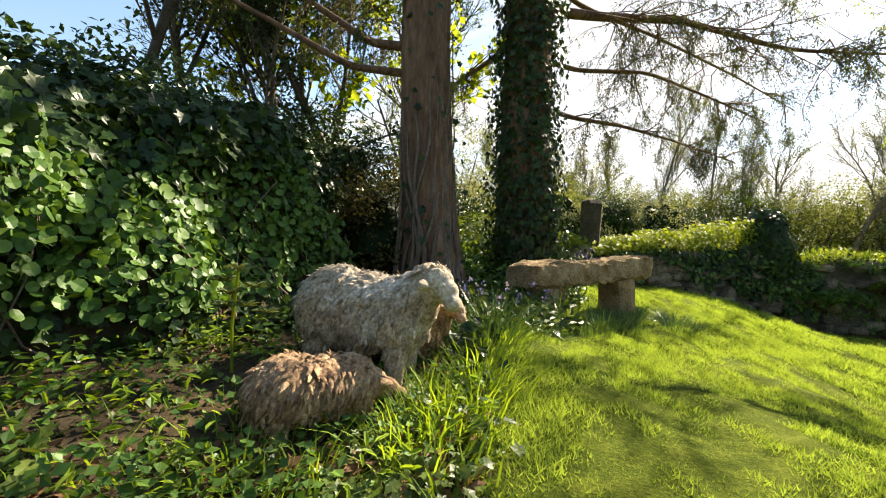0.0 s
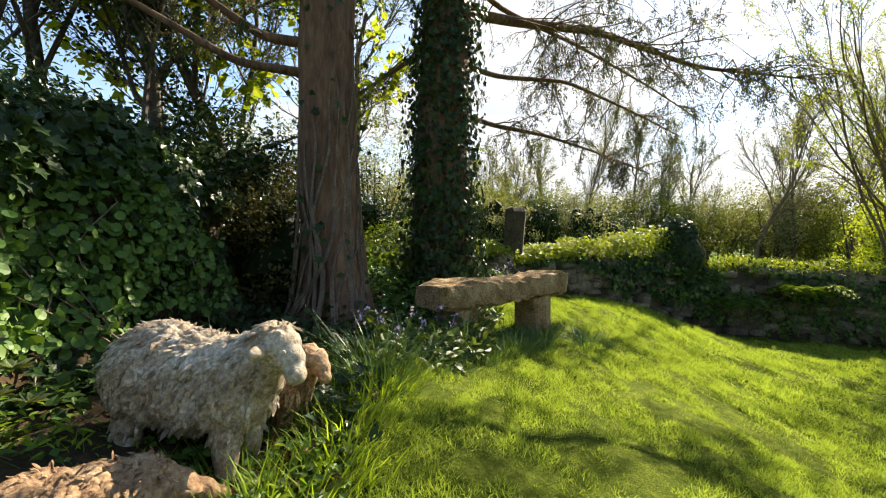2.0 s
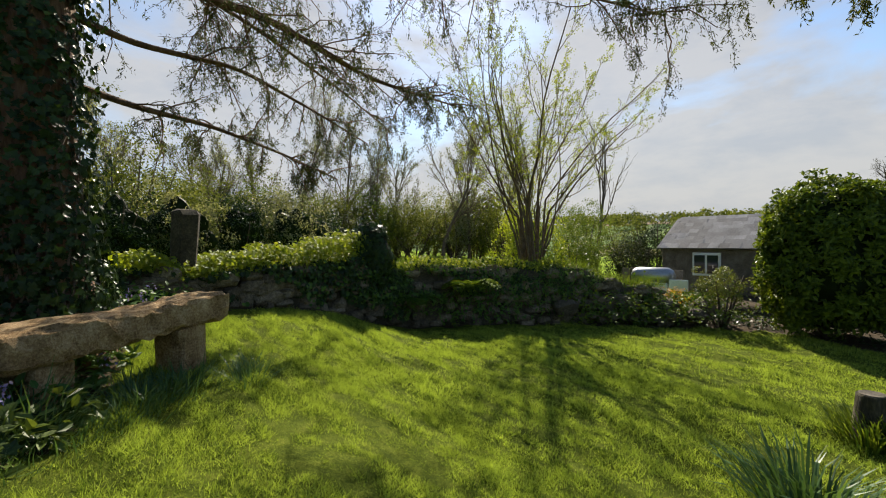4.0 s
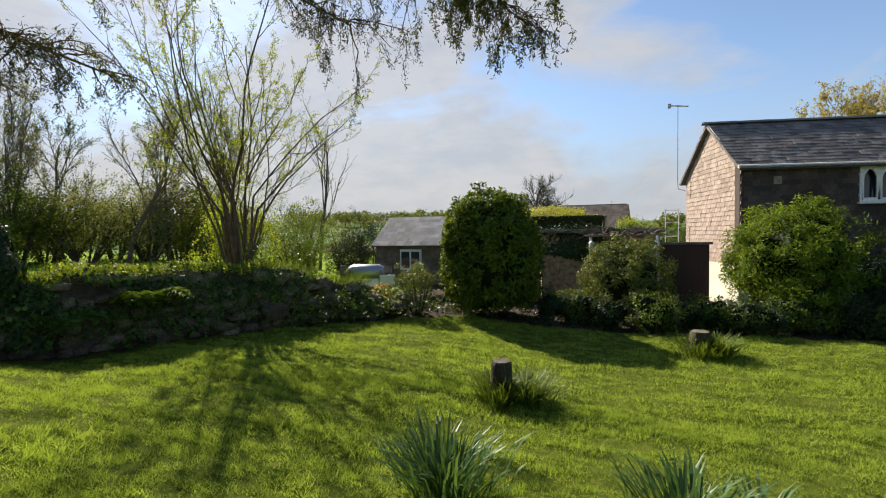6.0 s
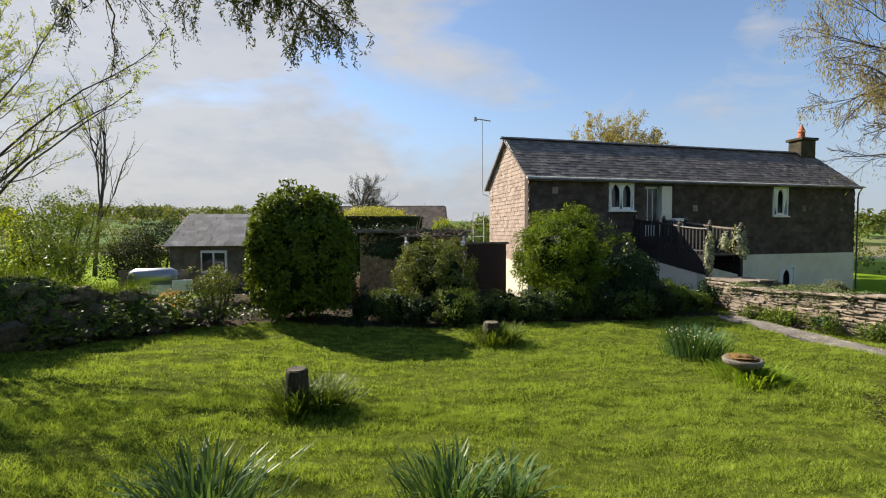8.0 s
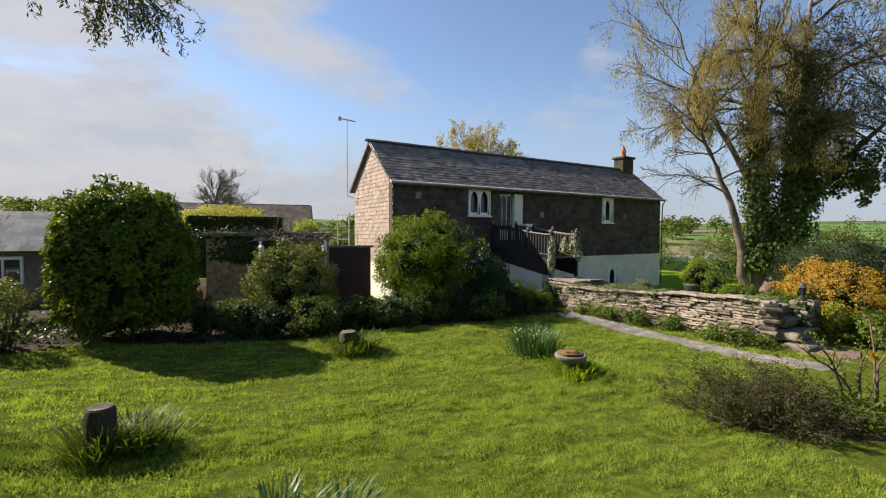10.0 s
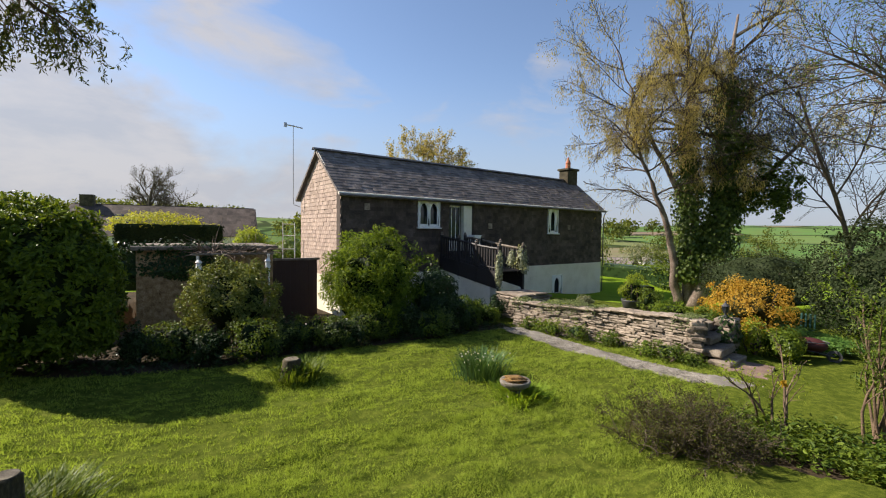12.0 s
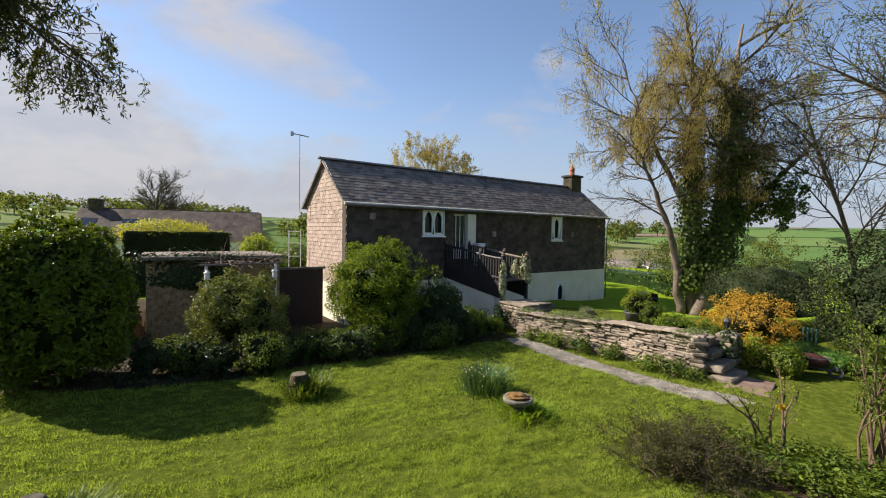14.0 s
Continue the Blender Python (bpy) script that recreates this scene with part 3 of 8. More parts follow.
def ground_z(x, y):
    x, y = np.asarray(x, float), np.asarray(y, float)
    z = lawn_z(np.clip(x, -4, 17), np.clip(y, -14, 9.6))
    # the meadow behind the garden wall
    wy = np.interp(x, WALL_LINE[:, 0], WALL_LINE[:, 1])
    wy = np.where(x < 1.2, 8.0 + (1.2 - x) * 0.3, np.where(x > 13.7, 5.9 - (x - 13.7) * 0.55, wy))
    behind = smooth((y - wy - 0.12) / 0.35)
    meadow = 0.42 + 0.012 * np.clip(y - 9, 0, 40) - 1.15 * smooth((x - 11.5 - 0.65 * np.clip(y - 9, 0, 16)) / 5)
    z = z * (1 - behind) + meadow * behind
    # the rough ground behind the bank
    bx = np.interp(y, BANK_LINE[:, 1], BANK_LINE[:, 0])
    z = z + 1.0 * smooth((bx - 0.35 - x) / 0.6) * sig((6.0 - y) / 0.5)
    # the raised garden behind the dry stone wall, falling to the house
    ty = np.interp(-x, -TERRACE[:, 0], TERRACE[:, 1])
    ty = np.where(x < 9.0, -12.9 - (9.0 - x) * 3.0, ty)
    up = smooth((ty - 0.25 - y) / 0.3) * smooth((x - 9.25) / 0.8) * (1 - smooth((x - 14.4 - np.clip(ty - y - 1.0, 0, 9)) / 1.2))
    z = z * (1 - up) + (-0.36 - 0.1 * np.clip(ty - y, 0, 14) * smooth((x - 8) / 8)) * up
    z = z - 0.3 * smooth((x - 16) / 4) * (1 - behind)
    near, far = hill_z(x, y)
    return z * (1 - near) + far * near


def gz(x, y):
    return float(ground_z(np.array([x]), np.array([y]))[0])


def axis(lo, hi, step, far, sign_far):
    inner = np.arange(lo, hi + step / 2, step)
    out, s, v = [], step, hi
    while v < far:
        s *= 1.16
        v += s
        out.append(v)
    low, s, v = [], step, lo
    while v > -sign_far:
        s *= 1.16
        v -= s
        low.append(v)
    return np.concatenate([low[::-1], inner, out])


def value_noise(x, y, sx, sy, seed):
    """Soft random patches about sx by sy metres across, from -1 to 1."""
    t = np.random.default_rng(seed).uniform(-1, 1, (64, 64))
    u, v = x / sx + 500.3, y / sy + 500.7
    i, j = np.floor(u).astype(int), np.floor(v).astype(int)
    a, b = smooth(u - i), smooth(v - j)
    i, j, k, l = i % 64, j % 64, (i + 1) % 64, (j + 1) % 64
    return (t[i, j] * (1 - a) + t[k, j] * a) * (1 - b) + (t[i, l] * (1 - a) + t[k, l] * a) * b


def lawn_relief(x, y):
    """Low mowing ridges and hollows in the turf."""
    f = 0.02 * np.sin(x * 2.1 + 1.3 * np.sin(y * 1.7)) * np.sin(y * 2.6 + x * 0.7)
    f = f + 0.034 * value_noise(x, y, 0.42, 1.6, 701) + 0.022 * value_noise(x, y, 0.24, 0.6, 702) + 0.035 * value_noise(x, y, 1.1, 2.6, 703)
    return f * (np.hypot(x - 5, y) < 30)


gx, gy = axis(-3.0, 18.0, 0.14, 2600, 2600), axis(-15.0, 11.0, 0.14, 2600, 2600)
GX, GY = np.meshgrid(gx, gy, indexing="ij")
GZ = ground_z(GX, GY)
GZ = GZ + lawn_relief(GX, GY)
nx, ny = len(gx), len(gy)
I, J = np.meshgrid(np.arange(nx - 1), np.arange(ny - 1), indexing="ij")
A, B, C, D = I * ny + J, (I + 1) * ny + J, (I + 1) * ny + J + 1, I * ny + J + 1
GT = np.stack([np.stack([A, B, C], -1), np.stack([A, C, D], -1)], 2).reshape(-1, 3)
cx, cy = (gx[:-1] + gx[1:]) / 2, (gy[:-1] + gy[1:]) / 2
CX, CY = np.meshgrid(cx, cy, indexing="ij")


def path_side(x, y):
    """Distance to the middle of the gravel path."""
    line = np.array([(14.6, -10.75), (11.0, -10.85), (8.6, -11.2), (7.55, -11.7)])
    best = np.full(np.shape(x), 1e9)
    for a, b in zip(line[:-1], line[1:]):
        ab = b - a
        t = np.clip(((x - a[0]) * ab[0] + (y - a[1]) * ab[1]) / (ab @ ab), 0, 1)
        best = np.minimum(best, np.hypot(x - a[0] - t * ab[0], y - a[1] - t * ab[1]))
    return best


def bed_edge(x, y):
    """Positive on bare planted ground beside the lawn."""
    wob = 0.15 * np.sin(x * 2.3 + y) + 0.1 * np.sin(x * 5.1 - y * 2)
    wy = np.interp(x, WALL_LINE[:, 0], WALL_LINE[:, 1])
    under_wall = y - wy + 0.5
    left = 0.06 + 0.12 * (y - 1.8) + 0.7 * sig((y - 3.6) / 0.3) + 0.2 * (y - 3) * (y > 3.6) - x
    left = np.where((y > 1.2) & (y < 8.5), left, -1)
    left = np.where(y <= 1.2, -0.95 - x + 0.3 * y, left)
    right = np.where((y < 6.5) & (y > -11), x - (14.6 - 0.35 * np.exp(-((y + 1) / 2.5) ** 2)), -1)
    stones = np.where((x > 11.0) & (y > 3.0), (y - (7.3 - (x - 11.0) * 1.05)), -1)
    near_bed = 0.45 - np.hypot((x - 5.5) / 1.9, (y + 8.5) / 1.4)
    return np.maximum.reduce([under_wall, left, right, stones, near_bed]) + wob * 0.5


far_r = np.hypot(CX - 5, CY)
idx = np.zeros(CX.shape, int)
idx[bed_edge(CX, CY) > 0] = 1
idx[path_side(CX, CY) < 0.4] = 2
wyc = np.interp(CX, WALL_LINE[:, 0], WALL_LINE[:, 1])
idx[(CY > wyc + 0.3) & (CX > 1) | (far_r > 22)] = 3
idx[far_r > 75] = 4
ground = new("ground", mesh_of("ground", np.stack([GX, GY, GZ], -1).reshape(-1, 3), GT, [M_LAWN, M_SOIL, M_GRAVEL, M_MEADOW, M_FIELD], True, np.repeat(idx.ravel(), 2)))
tagged(ground, "sloping mown lawn with planted edges, a gravel path and farmland beyond", "ground", kind="structure")
ORIGIN[ground] = np.zeros(3)


def scatter(n, x0, x1, y0, y1, g):
    return g.uniform(x0, x1, n), g.uniform(y0, y1, n)


def lawn_blades(name, n, x0, x1, y0, y1, height, width, seed, label, thin=None):
    g = np.random.default_rng(seed)
    x, y = scatter(n, x0, x1, y0, y1, g)
    clump = 0.75 * value_noise(x, y, 0.1, 0.2, seed) + 0.6 * value_noise(x, y, 0.28, 0.75, seed + 5) + 0.35 * value_noise(x, y, 0.9, 1.6, seed + 9)
    keep = (bed_edge(x, y) < 0.05 + g.normal(0, 0.04, n)) & (path_side(x, y) > 0.38) & (g.uniform(0, 1, n) < 0.78 + 0.85 * clump)
    x, y, clump = x[keep], y[keep], clump[keep]
    k = len(x)
    P = np.stack([x, y, ground_z(x, y) + lawn_relief(x, y) - 0.01], -1)
    D = unit(np.stack([g.normal(0, 0.7, k), g.normal(0, 0.7, k), np.ones(k)], -1))
    N = unit(np.stack([g.normal(0, 1, k), g.normal(0, 1, k), np.zeros(k)], -1))
    L = height * g.uniform(0.4, 1.25, k) * np.clip(1.05 + 0.85 * clump, 0.2, 2.4)
    V, T = leaves("tri", P, D, N, L, width * g.uniform(0.7, 1.3, k))
    ob = new(name, mesh_of(name, V, T, M_BLADE))
    return tagged(ob, label, "grass", kind="stuff")


lawn_blades("lawn_grass", 430000, -0.9, 4.5, -0.5, 7.5, 0.046, 0.006, 1, "short mown sunlit lawn grass")
lawn_blades("lawn_grass", 330000, 3.5, 9.0, -7.0, 8.0, 0.065, 0.009, 2, "short mown lawn grass with tree shadow")
lawn_blades("lawn_grass", 290000, 7.5, 15.5, -13.5, 7.5, 0.065, 0.014, 3, "short mown lawn grass near the beds")

# ---- the house ----
HZ0, WHITE_TOP, EAVE, RIDGE, H_LEN, H_DEEP = -3.0, 0.22, 3.95, 6.0, 19.6, 5.0


def hp(u, v, z):
    """A place in the house's own axes: u along the front, v into the house."""
    p = H_CORNER + H_D * u + H_B * v
    return (p[0], p[1], z)


HM = Matrix(((H_D[0], H_B[0], 0, H_CORNER[0]), (H_D[1], H_B[1], 0, H_CORNER[1]), (0, 0, 1, 0), (0, 0, 0, 1)))


def hbox(u0, u1, v0, v1, z0, z1, b=0.015):
    return moved(cbox(round(u1 - u0, 4), round(v1 - v0, 4), round(z1 - z0, 4), b), HM @ pose((u0 + u1) / 2, (v0 + v1) / 2, (z0 + z1) / 2))


house = thing("cottage", hp(0, 0, gz(20.8, -7)), "long slate-roofed stone barn cottage with tile-hung walls over white render", "house")
OPEN = [(4.05, 5.4, 2.42, 3.78), (6.0, 7.6, 1.2, 3.72), (13.8, 14.8, 2.2, 3.72)]
LOW = [(14.3, 15.35, -1.75, -0.45), (4.6, 5.3, -0.75, 0.0)]


def wall_with(openings, u0, u1, z0, z1, v0, v1):
    us = sorted({u0, u1, *[o[0] for o in openings], *[o[1] for o in openings]})
    geos = []
    for a, b in zip(us[:-1], us[1:]):
        cuts = sorted((o[2], o[3]) for o in openings if o[0] <= a + 1e-6 and o[1] >= b - 1e-6)
        z = z0
        for c0, c1 in cuts:
            if c0 > z:
                geos.append(hbox(a, b, v0, v1, z, c0, 0.001))
            z = c1
        if z < z1:
            geos.append(hbox(a, b, v0, v1, z, z1, 0.001))
    return join(*geos)


part("wall", wall_with(OPEN, 0, H_LEN, WHITE_TOP, EAVE, 0.06, 0.4), M_SLATEHUNG, house, "dark slate-hung upper front wall")
part("wall", wall_with(LOW, 0, H_LEN, HZ0, WHITE_TOP, 0.0, 0.4), M_RENDERW, house, "white rendered lower front wall")
part("wall", hbox(0.02, 0.4, 0.41, H_DEEP, HZ0, WHITE_TOP, 0.005), M_RENDERW, house, "white rendered lower gable wall")
part("wall", hbox(H_LEN - 0.4, H_LEN - 0.02, 0.41, H_DEEP, HZ0, EAVE, 0.005), M_RENDERW, house)
part("wall", hbox(0.4, H_LEN - 0.4, H_DEEP - 0.4, H_DEEP - 0.01, HZ0, EAVE, 0.005), M_RENDERW, house)


def gable(u0, u1):
    V, P = [], [(0.08, WHITE_TOP), (H_DEEP, WHITE_TOP), (H_DEEP, EAVE + 0.2), (H_DEEP / 2, RIDGE - 0.08), (0.08, EAVE)]
    for u in (u0, u1):
        V += [hp(u, v, z) for v, z in P]
    T = [(0, 1, 2), (0, 2, 3), (0, 3, 4), (5, 7, 6), (5, 8, 7), (5, 9, 8)] + [t for i in range(5) for t in ((i, (i + 1) % 5, 5 + (i + 1) % 5), (i, 5 + (i + 1) % 5, 5 + i))]
    return np.array(V), np.array(T)


gable_wall = part("wall", gable(0.06, 0.4), M_TILE_J, house, "brown tile-hung gable wall")
part("wall", gable(H_LEN - 0.42, H_LEN - 0.06), M_SLATEHUNG, house)

# roof
slope = math.atan2(RIDGE - EAVE, H_DEEP / 2)
run = math.hypot(RIDGE - EAVE, H_DEEP / 2)


def roof_m(u, s, back=False, lift=0.0):
    """A pose on the roof slope: s metres up from the eave."""
    v = s * math.cos(slope) - 0.25
    z = EAVE - 0.2 + s * math.sin(slope)
    if back:
        return HM @ pose(u, H_DEEP - v, z, 0, 0, 180) @ pose(0, 0, 0, math.degrees(slope), 0, 0) @ pose(0, 0, lift)
    return HM @ pose(u, v, z) @ pose(0, 0, 0, math.degrees(slope), 0, 0) @ pose(0, 0, lift)


long_run = run + 0.3
deck = join(*[moved(cbox(H_LEN + 0.3, long_run, 0.08, 0.005), roof_m(H_LEN / 2, long_run / 2, bk, -0.05)) for bk in (False, True)])
roof = part("roof", deck, M_SLATE, house, "grey-brown weathered slate roof")
slates, rows_n = [], 15
g = np.random.default_rng(11)
sv, st = pbox(0.305, long_run / rows_n * 1.35, 0.014)
for bk in (False, True):
    for i in range(rows_n):
        s = (i + 0.5) * long_run / rows_n
        for j in range(int(H_LEN / 0.31) + 1):
            u = 0.0 + 0.31 * j + (0.155 if i % 2 else 0)
            if u < H_LEN:
                slates.append(moved((sv, st), roof_m(u, s + g.normal(0, 0.006), bk, 0.012 + g.normal(0, 0.003)) @ pose(0, 0, 0, -2.2 + g.normal(0, 0.5), g.normal(0, 0.6), g.normal(0, 0.5))))
half_v, half_t = pbox(0.15, long_run / rows_n * 1.35, 0.014)
for bk in (False, True):
    for i in range(1, rows_n, 2):
        slates.append(moved((half_v, half_t), roof_m(H_LEN + 0.07 if bk else -0.075, (i + 0.5) * long_run / rows_n, bk, 0.012) @ pose(0, 0, 0, -2.2)))
tagged(part("slating", join(*slates), M_SLATE, roof), kind="stuff")
ridge_geo = [moved(cbox(0.46, 0.17, 0.03, 0.008), HM @ pose(-0.05 + 0.45 * j, H_DEEP / 2 + sgn * 0.07, RIDGE + 0.06 + 0.004 * (j % 3), sgn * -38)) for j in range(int((H_LEN + 0.2) / 0.45) + 1) for sgn in (-1, 1)]
part("ridge_tiles", join(*ridge_geo), M_LEAD, roof, "dark ridge tiles")
part("fascia", hbox(-0.05, H_LEN + 0.1, -0.06, -0.02, EAVE - 0.24, EAVE - 0.06, 0.006), M_FASCIA, house, "cream fascia board")
gutter = tube([hp(u, -0.15, EAVE - 0.12 - 0.002 * u) for u in np.linspace(-0.15, H_LEN + 0.35, 12)], 0.06, 8)
part("gutter", gutter, M_FASCIA, house, "cream gutter")
part("downpipe", tube([hp(H_LEN + 0.3, -0.14, EAVE - 0.15), hp(H_LEN + 0.15, -0.05, EAVE - 0.5), hp(H_LEN + 0.08, -0.06, EAVE - 0.8), hp(H_LEN + 0.08, -0.06, -1.8)], 0.035, 8), M_LEAD, house)
for sgn, v0, v1, z0, z1 in ((1, -0.2, H_DEEP / 2, EAVE - 0.22, RIDGE + 0.0), (-1, H_DEEP + 0.2, H_DEEP / 2, EAVE - 0.1, RIDGE + 0.0)):
    part("bargeboard", tube([hp(-0.1, v0, z0), hp(-0.1, (v0 + v1) / 2, (z0 + z1) / 2), hp(-0.1, v1, z1)], 0.045, 4), M_FASCIA, house, "pale verge strip")

# hung slates on the front
hung = []
hv, ht = pbox(0.275, 0.02, 0.30)
for i in range(19):
    z = WHITE_TOP + 0.02 + i * 0.195
    for j in range(int(H_LEN / 0.28) + 1):
        u = 0.14 + 0.28 * j + (0.14 if i % 2 else 0)
        if u > H_LEN - 0.1 or any(o[0] - 0.12 < u < o[1] + 0.12 and o[2] - 0.2 < z + 0.1 < o[3] + 0.14 for o in OPEN):
            continue
        hung.append(moved((hv, ht), HM @ pose(u, 0.035 + g.normal(0, 0.003), z + 0.1 + g.normal(0, 0.006), -3.5, g.normal(0, 0.5), 0)))
tagged(part("slate_hanging", join(*hung), M_SLATEHUNG, house), kind="stuff")
for u, z in ((1.3, 3.3), (8.9, 2.55), (15.9, 2.6)):
    part("pale_slate", moved((hv, ht), HM @ pose(u, 0.012, z, -3.5)), M_STONE, house, "one pale replacement slate")

# hung tiles on the gable
tile_me = [mesh_of("tile", *cbox(0.02, 0.236, 0.29, 0.004, 0.0015, s), M_TILE) for s in range(4)]
rest, count = [], 0
for i in range(30):
    z = WHITE_TOP + 0.06 + i * 0.19
    half = H_DEEP / 2 if z < EAVE else max(0.0, (RIDGE - 0.15 - z) / (RIDGE - EAVE) * H_DEEP / 2)
    for j in range(22):
        v = 0.12 + 0.24 * j + (0.12 if i % 2 else 0)
        if abs(v - H_DEEP / 2) > half - 0.1:
            continue
        m = HM @ pose(0.03 + g.normal(0, 0.003), v + g.normal(0, 0.004), z + g.normal(0, 0.006), g.normal(0, 0.6), 4.5 + g.normal(0, 0.5), 0)
        if count < 300:
            piece("tile", tile_me[int(g.integers(4))], gable_wall, m)
        else:
            rest.append(moved(cbox(0.02, 0.236, 0.29, 0.004, 0.0015, int(g.integers(4))), m))
        count += 1
tagged(part("tile_hanging", join(*rest), M_TILE_J, gable_wall), kind="stuff")


def arch(u0, u1, z0, z1, n=7):
    """Outline of a pointed arch in (u, z)."""
    w, zs = u1 - u0, z1 - (u1 - u0) * 0.95
    L = [(u0, z0), (u1, z0), (u1, zs)]
    for k in range(1, n):
        a = k / n * math.radians(62)
        L.append((u0 + w * (1 - 1.0 * (1 - math.cos(a)) * 0.94), zs + (z1 - zs) * math.sin(a) / math.sin(math.radians(62))))
    L.append(((u0 + u1) / 2, z1))
    right = L[3:-1]
    L += [(u0 + u1 - p, q) for p, q in right[::-1]] + [(u0, zs)]
    return L


def ring(outer, inner_box, v0, v1):
    """A board with a pointed opening: between a box and an arch."""
    u0, u1, z0, z1 = inner_box
    c = np.array([((p[0]), (p[1])) for p in outer])
    mid = c.mean(0)
    box_pts = []
    for p in c:
        d = p - mid
        k = min((u1 - mid[0]) / d[0] if d[0] > 1e-6 else (u0 - mid[0]) / d[0] if d[0] < -1e-6 else 9e9, (z1 - mid[1]) / d[1] if d[1] > 1e-6 else (z0 - mid[1]) / d[1] if d[1] < -1e-6 else 9e9)
        box_pts.append(mid + d * k)
    n = len(c)
    V = [hp(*((p[0], v, p[1]))) for v in (v0, v1) for p in (*c, *box_pts)]
    T = []
    for i in range(n):
        j = (i + 1) % n
        T += [(i, j, n + j), (i, n + j, n + i), (2 * n + i, 3 * n + j, 2 * n + j), (2 * n + i, 3 * n + i, 3 * n + j), (i, 2 * n + j, j), (i, 2 * n + i, 2 * n + j)]
    return np.array(V), np.array(T)


def gothic_window(u0, u1, z0, z1, lights, label, bar=0.09):
    w = part("window", hbox(u0 + 0.02, u1 - 0.02, 0.19, 0.21, z0 + 0.02, z1 - 0.02, 0.002), M_GLASS, house, label)
    part("window_frame", join(hbox(u0, u0 + 0.07, -0.02, 0.2, z0, z1), hbox(u1 - 0.07, u1, -0.02, 0.2, z0, z1), hbox(u0 + 0.07, u1 - 0.07, -0.02, 0.2, z1 - 0.07, z1), hbox(u0 + 0.07, u1 - 0.07, -0.02, 0.2, z0, z0 + 0.08)), M_WHITE, w)
    n = lights
    step = (u1 - u0 - 0.14) / n
    for k in range(n):
        a, b = u0 + 0.07 + k * step, u0 + 0.07 + (k + 1) * step
        part("arched_light", ring(arch(a + bar, b - bar, z0 + 0.16, z1 - 0.15), (a, b, z0 + 0.08, z1 - 0.07), 0.02, 0.07), M_WHITE, w, "white board with a pointed arch")
    part("window_sill", hbox(u0 - 0.06, u1 + 0.06, -0.1, 0.1, z0 - 0.07, z0 - 0.003), M_WHITE, w)
    return w


gothic_window(*OPEN[0], 2, "white window with two pointed gothic lights")
gothic_window(*OPEN[2], 1, "narrow white window with one pointed light", 0.24)
gothic_window(*LOW[1], 1, "small white basement window", 0.1)
gothic_window(*LOW[0], 1, "white low window with a pointed blue light", 0.22)

# the door under the eave
door = part("door", hbox(6.05, 6.95, 0.3, 0.34, 1.22, 3.6, 0.004), M_WHITE, house, "white glazed stable door")
for k in range(3):
    part("pane", hbox(6.12 + k * 0.28, 6.34 + k * 0.28, 0.28, 0.298, 1.75, 3.5, 0.002), M_GLASS, door)
part("door_jamb", hbox(7.0, 7.58, 0.05, 0.3, 1.22, 3.7, 0.01), M_FASCIA, house, "cream boarded door reveal")
part("lintel", hbox(5.95, 7.65, 0.02, 0.4, 3.6, 3.72, 0.01), M_BLACK, house)

# chimney
cu, cv = 19.0, 2.5
chimney = part("chimney", join(hbox(cu - 0.55, cu + 0.55, cv - 0.4, cv + 0.4, RIDGE - 0.9, RIDGE + 0.75, 0.03), hbox(cu - 0.65, cu + 0.65, cv - 0.5, cv + 0.5, RIDGE + 0.75, RIDGE + 0.9, 0.02)), M_DARKSTONE, house, "squat stone chimney stack")
cp = hp(cu - 0.05, cv, 0)
part("chimney_pot", spin(cp[0], cp[1], [(0.2, RIDGE + 0.88), (0.17, RIDGE + 1.25), (0.2, RIDGE + 1.3), (0.18, RIDGE + 1.36), (0.13, RIDGE + 1.5), (0.03, RIDGE + 1.75), (0, RIDGE + 1.8)], 14), M_TERRA, chimney, "orange clay chimney pot with cap")

# timber bridge from the upper door
DZ = 0.95
stair = thing("timber_bridge", hp(6.2, -2.2, gz(19, -12.5)), "black-stained timber bridge with railings leading from the upper door", "footbridge")
yaw_s = H_YAW + 90
V_END = -4.25


def bridge_z(v):
    """The bridge's floor, falling gently away from the door."""
    return DZ - 0.42 * smooth(-v / 4.3)


def side_board(u0, u1, vs, low, top):
    """One upright board along the bridge, between a lower and an upper line."""
    n = len(vs)
    V = [hp(u, v, z) for u, line in ((u0, low), (u0, top), (u1, top), (u1, low)) for v, z in zip(vs, line)]
    T = []
    for r in range(4):
        a, b = r * n, (r + 1) % 4 * n
        for i in range(n - 1):
            T += [(a + i, a + i + 1, b + i + 1), (a + i, b + i + 1, b + i)]
    T += [(0, n, 2 * n), (0, 2 * n, 3 * n), (n - 1, 3 * n - 1, 2 * n - 1), (n - 1, 4 * n - 1, 3 * n - 1)]
    return np.array(V), np.array(T)


